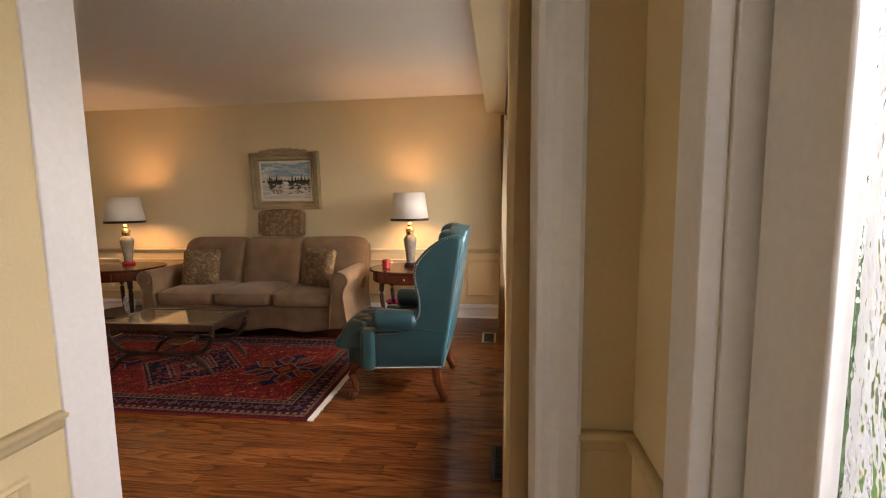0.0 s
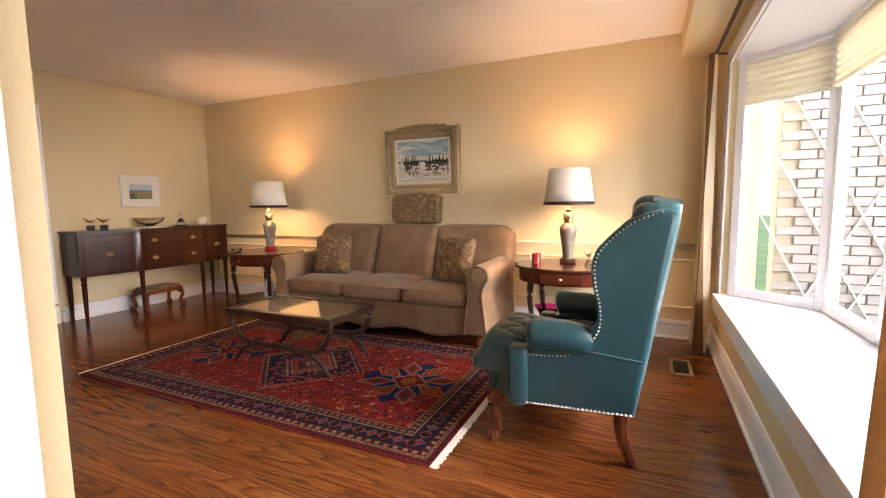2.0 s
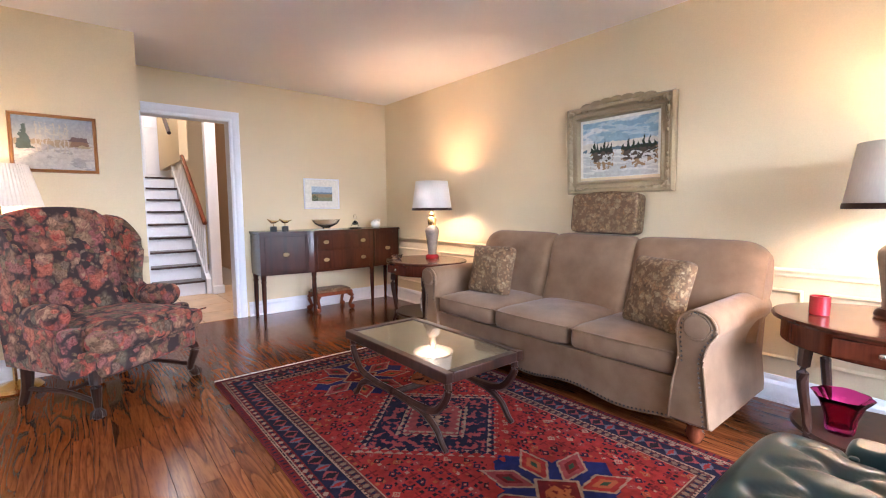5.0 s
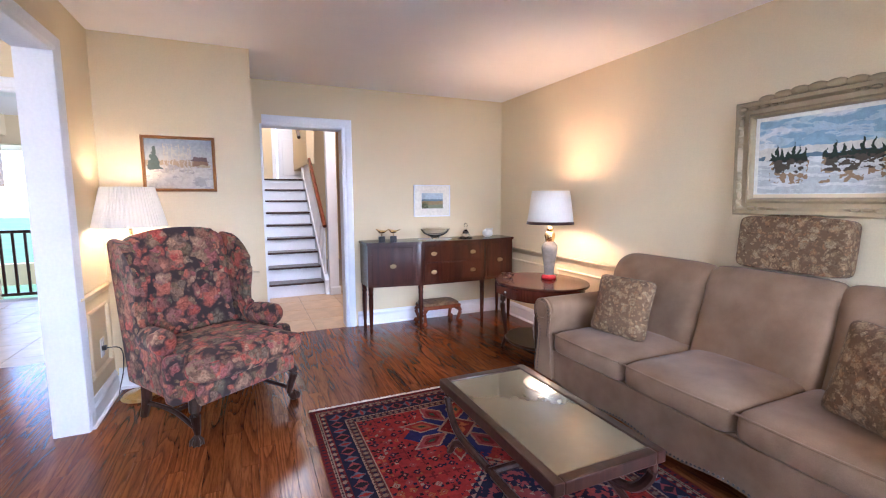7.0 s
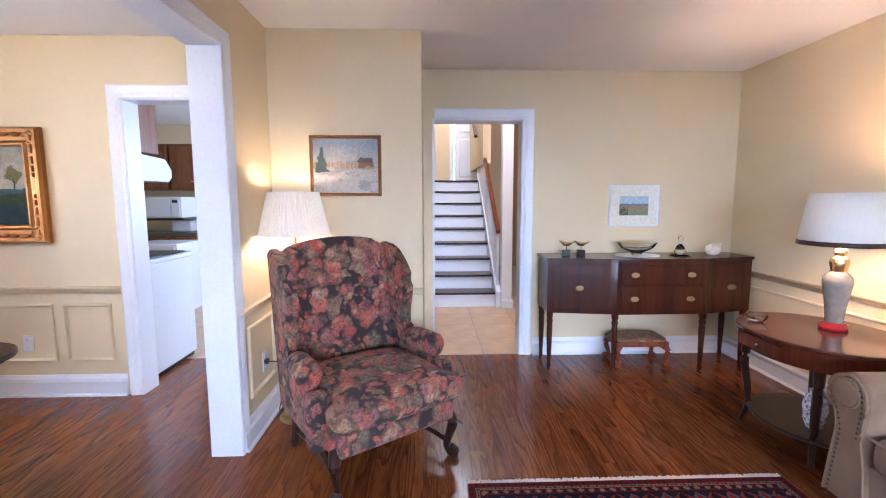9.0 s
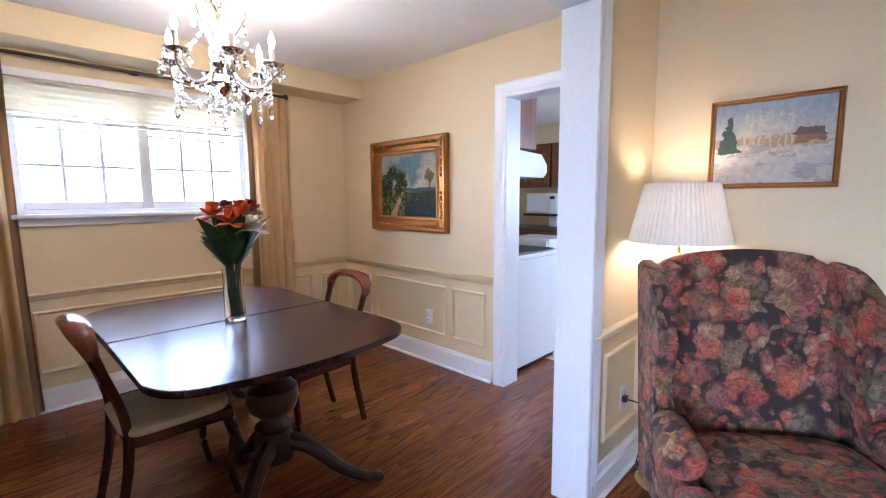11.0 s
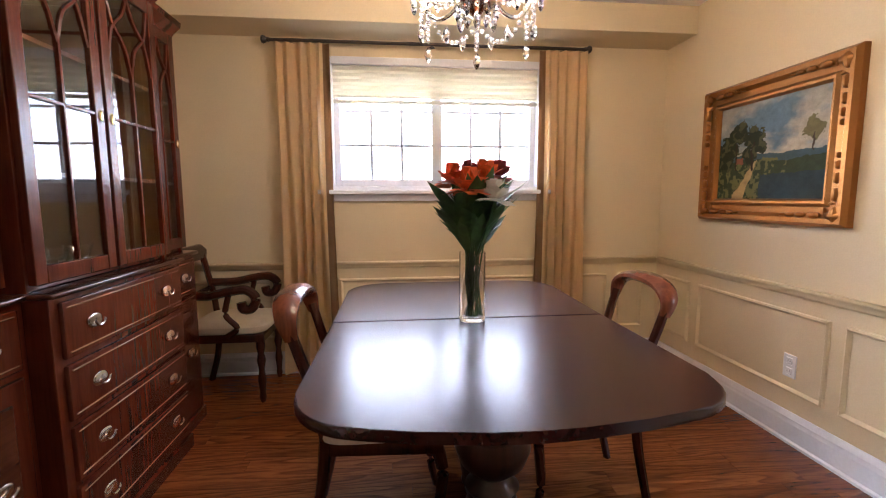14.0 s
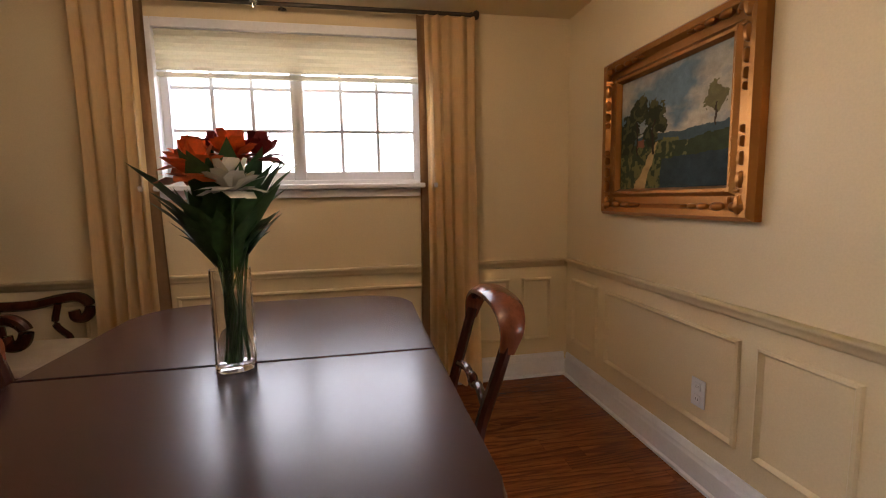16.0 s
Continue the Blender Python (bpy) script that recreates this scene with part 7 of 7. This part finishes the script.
# ---- china cabinet ----
hu = thing("china_cabinet", 0, 0, 0, 0, "tall mahogany breakfront china cabinet with glazed doors", "china cabinet")
XB, XF, XM = 0.095, -0.452, -0.52
HY0, HY1, HY2, HY3 = -0.43, -0.12, 0.68, 0.99
CT = 0.935
for y0, y1, xf in ((HY0, HY1, XF), (HY1, HY2, XM), (HY2, HY3, XF)):
    mid = xf == XM
    part("base", box(xf, XB, y0 + 0.001, y1 - 0.001, 0.07, CT - 0.02, 0.004), M_MAHOG, hu)
    part("plinth", box(xf - 0.012, XB, y0 - 0.006 if not mid else y0 + 0.0, y1 + 0.006, 0.0, 0.069, 0.008), M_MAHOG, hu)
    part("counter_moulding", box(xf - 0.02, XB, y0 - 0.012, y1 + 0.012, CT - 0.019, CT, 0.008, 3), M_MAHOGX, hu)
    rows = ([(0.12, 0.30), (0.32, 0.50), (0.52, 0.70), (0.72, 0.90)] if mid else [(0.72, 0.90)])
    for z0, z1 in rows:
        d = part("drawer", box(xf - 0.014, xf + 0.004, y0 + 0.035, y1 - 0.035, z0, z1, 0.006), M_MAHOG, hu)
        part("cock_beading", box(xf - 0.017, xf - 0.006, y0 + 0.05, y1 - 0.05, z1 - 0.022, z1 - 0.017, 0.002, 1), M_BEAD_GLINT, d)
        part("cock_beading", box(xf - 0.017, xf - 0.006, y0 + 0.05, y1 - 0.05, z0 + 0.016, z0 + 0.021, 0.002, 1), M_BEAD_GLINT, d)
        for y in ((y0 + 0.165, y1 - 0.165) if mid else ((y0 + y1) / 2,)):
            oval_pull(d, xf - 0.018, y, (z0 + z1) / 2, 0.95, (-1, 0), M_SILVER)
    if not mid:
        d = part("door", box(xf - 0.014, xf + 0.004, y0 + 0.035, y1 - 0.035, 0.12, 0.70, 0.006), M_MAHOG, hu)
        part("panel", box(xf - 0.02, xf - 0.01, y0 + 0.09, y1 - 0.09, 0.18, 0.64, 0.005), M_MAHOGX, d)
        oval_pull(d, xf - 0.024, (y0 + y1) / 2, 0.42, 0.9, (-1, 0), M_SILVER)
    # upper case
    uf, ub = xf + 0.035, XB
    zt = 2.03 if not mid else 2.06
    part("back_panel", box(ub - 0.015, ub, y0 + 0.01, y1 - 0.01, CT, zt), M_MAHOG, hu)
    for y in (y0 + 0.001, y1 - 0.021):
        part("side_board", box(uf + 0.02, ub - 0.015, y, y + 0.02, CT, zt, 0.002, 1), M_MAHOG, hu)
    for z in (CT + 0.001, 1.28, 1.68):
        part("shelf", box(uf + 0.03, ub - 0.016, y0 + 0.022, y1 - 0.022, z, z + 0.016, 0.002, 1), M_MAHOG, hu)
    part("cornice", prism([(ub, zt), (uf + 0.015, zt), (uf + 0.005, zt + 0.02), (uf - 0.03, zt + 0.05), (uf - 0.035, zt + 0.075), (ub, zt + 0.075)], 1, y0 - 0.03, y1 + 0.03), M_MAHOG, hu)
    nd = 2 if mid else 1
    dw_ = (y1 - y0) / nd
    for k in range(nd):
        a0, a1 = y0 + k * dw_ + 0.008, y0 + (k + 1) * dw_ - 0.008
        b = bmesh.new()
        st_ = 0.048
        for q in ((a0, a0 + st_, CT + 0.02, zt - 0.004), (a1 - st_, a1, CT + 0.02, zt - 0.004), (a0 + st_, a1 - st_, CT + 0.02, CT + 0.075), (a0 + st_, a1 - st_, zt - 0.06, zt - 0.004)):
            box(uf - 0.004, uf + 0.02, *q, 0.003, 1, bm=b)
        gd = part("glazed_door", b, M_MAHOG, hu)
        gp = part("pane", box(uf + 0.006, uf + 0.010, a0 + st_, a1 - st_, CT + 0.075, zt - 0.06), M_CLEAR, gd, smooth=0)
        gp.visible_shadow = False
        g0, g1, zl, zh = a0 + st_, a1 - st_, CT + 0.075, zt - 0.06
        mid_y = (g0 + g1) / 2
        part("glazing_bar", box(uf - 0.002, uf + 0.014, mid_y - 0.006, mid_y + 0.006, zl, zl + (zh - zl) * 0.72, 0.002, 1), M_MAHOG, gd)
        part("glazing_bar", box(uf - 0.002, uf + 0.014, g0, g1, zl + (zh - zl) * 0.50, zl + (zh - zl) * 0.50 + 0.012, 0.002, 1), M_MAHOG, gd)
        za = zl + (zh - zl) * 0.70
        hgt = zh - za
        for s in (-1, 1):
            aw = (g1 - g0) / 2
            part("tracery", tube(curve([(uf + 0.005, mid_y, za), (uf + 0.005, mid_y + s * aw * 0.25, za + hgt * 0.35), (uf + 0.005, mid_y + s * aw * 0.75, za + hgt * 0.6), (uf + 0.005, mid_y + s * aw * 0.98, zh)], 5), 0.008, 6), M_MAHOG, gd)
            part("tracery", tube(curve([(uf + 0.005, mid_y + s * aw, za + hgt * 0.1), (uf + 0.005, mid_y + s * aw * 0.75, za + hgt * 0.5), (uf + 0.005, mid_y + s * aw * 0.25, za + hgt * 0.75), (uf + 0.005, mid_y, zh)], 5), 0.008, 6), M_MAHOG, gd)
        ky = a1 - 0.024 if k == 0 and nd == 2 else a0 + 0.024
        part("key_plate", puff(uf - 0.006, ky, zl + (zh - zl) * 0.5, 0.01, 0.018, 0.04, 0.8, seg=10), M_BRASS, gd)
for x, y, z, kind in ((-0.15, -0.02, CT + 0.018, "cup"), (-0.15, 0.12, CT + 0.018, "cup"), (-0.12, 0.40, CT + 0.018, "jug"), (-0.15, 0.28, CT + 0.018, "cup"), (-0.1, -0.36, CT + 0.018, "jug"), (-0.12, 0.1, 1.297, "jug"), (-0.12, 0.42, 1.297, "cup"), (-0.12, 0.85, CT + 0.018, "cup")):
    tp = thing("crystal_" + kind, x, y, z, 0, "clear crystal " + ("bowl" if kind == "cup" else "goblet") + " on a cabinet shelf", "glassware", "crystal glassware")
    part("glass", lathe([(0.03, 0), (0.035, 0.01), (0.055, 0.06), (0.05, 0.06), (0.03, 0.014)] if kind == "cup" else [(0.035, 0), (0.01, 0.01), (0.008, 0.06), (0.035, 0.09), (0.04, 0.15), (0.036, 0.15), (0.028, 0.09)], 18), M_CRYSTAL, tp)

# ---- chandelier ----
cdl = thing("chandelier", -1.84, 0.40, 0, 0, "crystal chandelier with candle bulbs and hanging glass drops, lit", "chandelier")
part("ceiling_canopy", lathe([(0.065, H), (0.06, H - 0.02), (0.02, H - 0.035)], 24), M_SILVER, cdl)
part("stem", lathe([(0.012, H - 0.03), (0.012, 2.32), (0.03, 2.30), (0.045, 2.27), (0.02, 2.23), (0.016, 2.10), (0.04, 2.04), (0.055, 1.99), (0.03, 1.95), (0.06, 1.93), (0.075, 1.90), (0.04, 1.87), (0.012, 1.85), (0.004, 1.84)], 20), M_SILVER, cdl)
arm_pts = [(0.04, 0.97), (0.10, 0.90), (0.17, 0.885), (0.225, 0.93), (0.235, 0.985)]
drop = finish(lathe([(0.001, 0), (0.012, -0.018), (0.014, -0.034), (0.006, -0.054), (0.001, -0.06)], 8), "crystal_drop", M_CRYSTAL, 20)
bead = finish(puff(0, 0, 0, 0.018, 0.018, 0.018, 0.95, seg=8), "crystal_bead", M_CRYSTAL, 0)


def hang(mesh, name, p, parent):
    o = new(name, mesh)
    o.parent, o.location = parent, p
    return o


for k in range(6):
    a = math.radians(60 * k + 20)
    ca, sa = math.cos(a), math.sin(a)
    am = part("arm", tube(curve([(rr * ca, rr * sa, zz + 1.0) for rr, zz in arm_pts], 6), 0.008, 8), M_SILVER, cdl)
    at = (0.235 * ca, 0.235 * sa)
    part("drip_pan", lathe([(0.01, 1.975), (0.035, 1.982), (0.052, 1.996), (0.054, 2.0), (0.035, 1.99), (0.012, 1.99)], 20, (*at, 0)), M_SILVER, am)
    part("candle_sleeve", lathe([(0.012, 1.99), (0.012, 2.075)], 12, (*at, 0)), M_PETAL, am)
    part("candle_bulb", lathe([(0.008, 2.076), (0.014, 2.095), (0.015, 2.11), (0.008, 2.135), (0.001, 2.155)], 12, (*at, 0)), M_FLAME, am)
    part("scroll", tube(curve([(0.03 * ca, 0.03 * sa, 2.27), (0.10 * ca, 0.10 * sa, 2.30), (0.12 * ca, 0.12 * sa, 2.22), (0.06 * ca, 0.06 * sa, 2.12), (0.03 * ca, 0.03 * sa, 2.02)], 6), 0.006, 6), M_SILVER, cdl)
    for j in range(5):
        b2 = a + 2 * math.pi * j / 5
        hang(drop, "crystal_drop", (at[0] + 0.05 * math.cos(b2), at[1] + 0.05 * math.sin(b2), 1.985), am)
    for j in range(7):
        hang(bead, "crystal_bead", (at[0] * 0.93, at[1] * 0.93, 1.93 - 0.019 * j), am)
    hang(drop, "crystal_drop", (at[0] * 0.93, at[1] * 0.93, 1.795), am)
    for j in range(11):
        u = j / 10
        a2 = a + math.radians(60) * u
        hang(bead, "crystal_bead", (0.20 * math.cos(a2), 0.20 * math.sin(a2), 1.905 - 0.075 * 4 * u * (1 - u)), cdl)
    for j in range(9):
        u = j / 8
        hang(bead, "crystal_bead", ((0.05 + 0.18 * u) * ca, (0.05 + 0.18 * u) * sa, 2.22 - 0.22 * u - 0.05 * math.sin(math.pi * u)), cdl)
    for rr, zz in ((0.07, 1.90), (0.11, 1.83), (0.11, 2.20)):
        a2 = a + math.radians(30)
        hang(drop, "crystal_drop", (rr * math.cos(a2), rr * math.sin(a2), zz), cdl)
for j in range(5):
    hang(bead, "crystal_bead", (0, 0, 1.83 - 0.019 * j), cdl)
hang(drop, "crystal_drop", (0, 0, 1.735), cdl)
bulb("chandelier_light", (-1.84, 0.40, 2.20), 7.0, (1.0, 0.72, 0.43), 0.12)


# ---- shrubs outside ----
def shrub(x, y, w, h, seed, label):
    t = thing("shrub", x, y, -0.55, 0, label, "shrub")
    r = random.Random(seed)
    part("stem", tube([(0, 0, 0), (0.03, 0.02, h * 0.4), (-0.02, 0.05, h * 0.7)], [0.04, 0.03, 0.012], 8), M_DARK, t)
    b = bmesh.new()
    for k in range(1500):
        a, u, q = r.uniform(0, 6.28), r.uniform(-0.8, 1), r.random() ** 0.4
        lump = 1 + 0.25 * math.sin(3 * a + seed) * math.cos(4 * u)
        p = Vector((w * q * lump * math.cos(a) * math.sqrt(1 - u * u), w * q * lump * math.sin(a) * math.sqrt(1 - u * u), h * 0.55 + h * 0.45 * u * q * lump))
        d = Vector((r.uniform(-1, 1), r.uniform(-1, 1), r.uniform(-0.4, 1))).normalized() * 0.07
        s = d.cross(Vector((r.uniform(-1, 1), r.uniform(-1, 1), 1))).normalized() * 0.028
        b.faces.new([b.verts.new(v) for v in (p, p + d * 0.5 + s, p + d, p + d * 0.5 - s)])
    tagged(part("crown", b, M_LEAF, t, smooth=0), kind="stuff")


shrub(5.2, 0.9, 0.9, 2.0, 1, "leafy green garden shrub on the lawn outside")
shrub(6.4, -0.8, 1.2, 2.4, 2, "leafy green garden shrub on the lawn outside")
shrub(5.8, 2.6, 0.9, 1.7, 3, "leafy green garden shrub on the lawn outside")
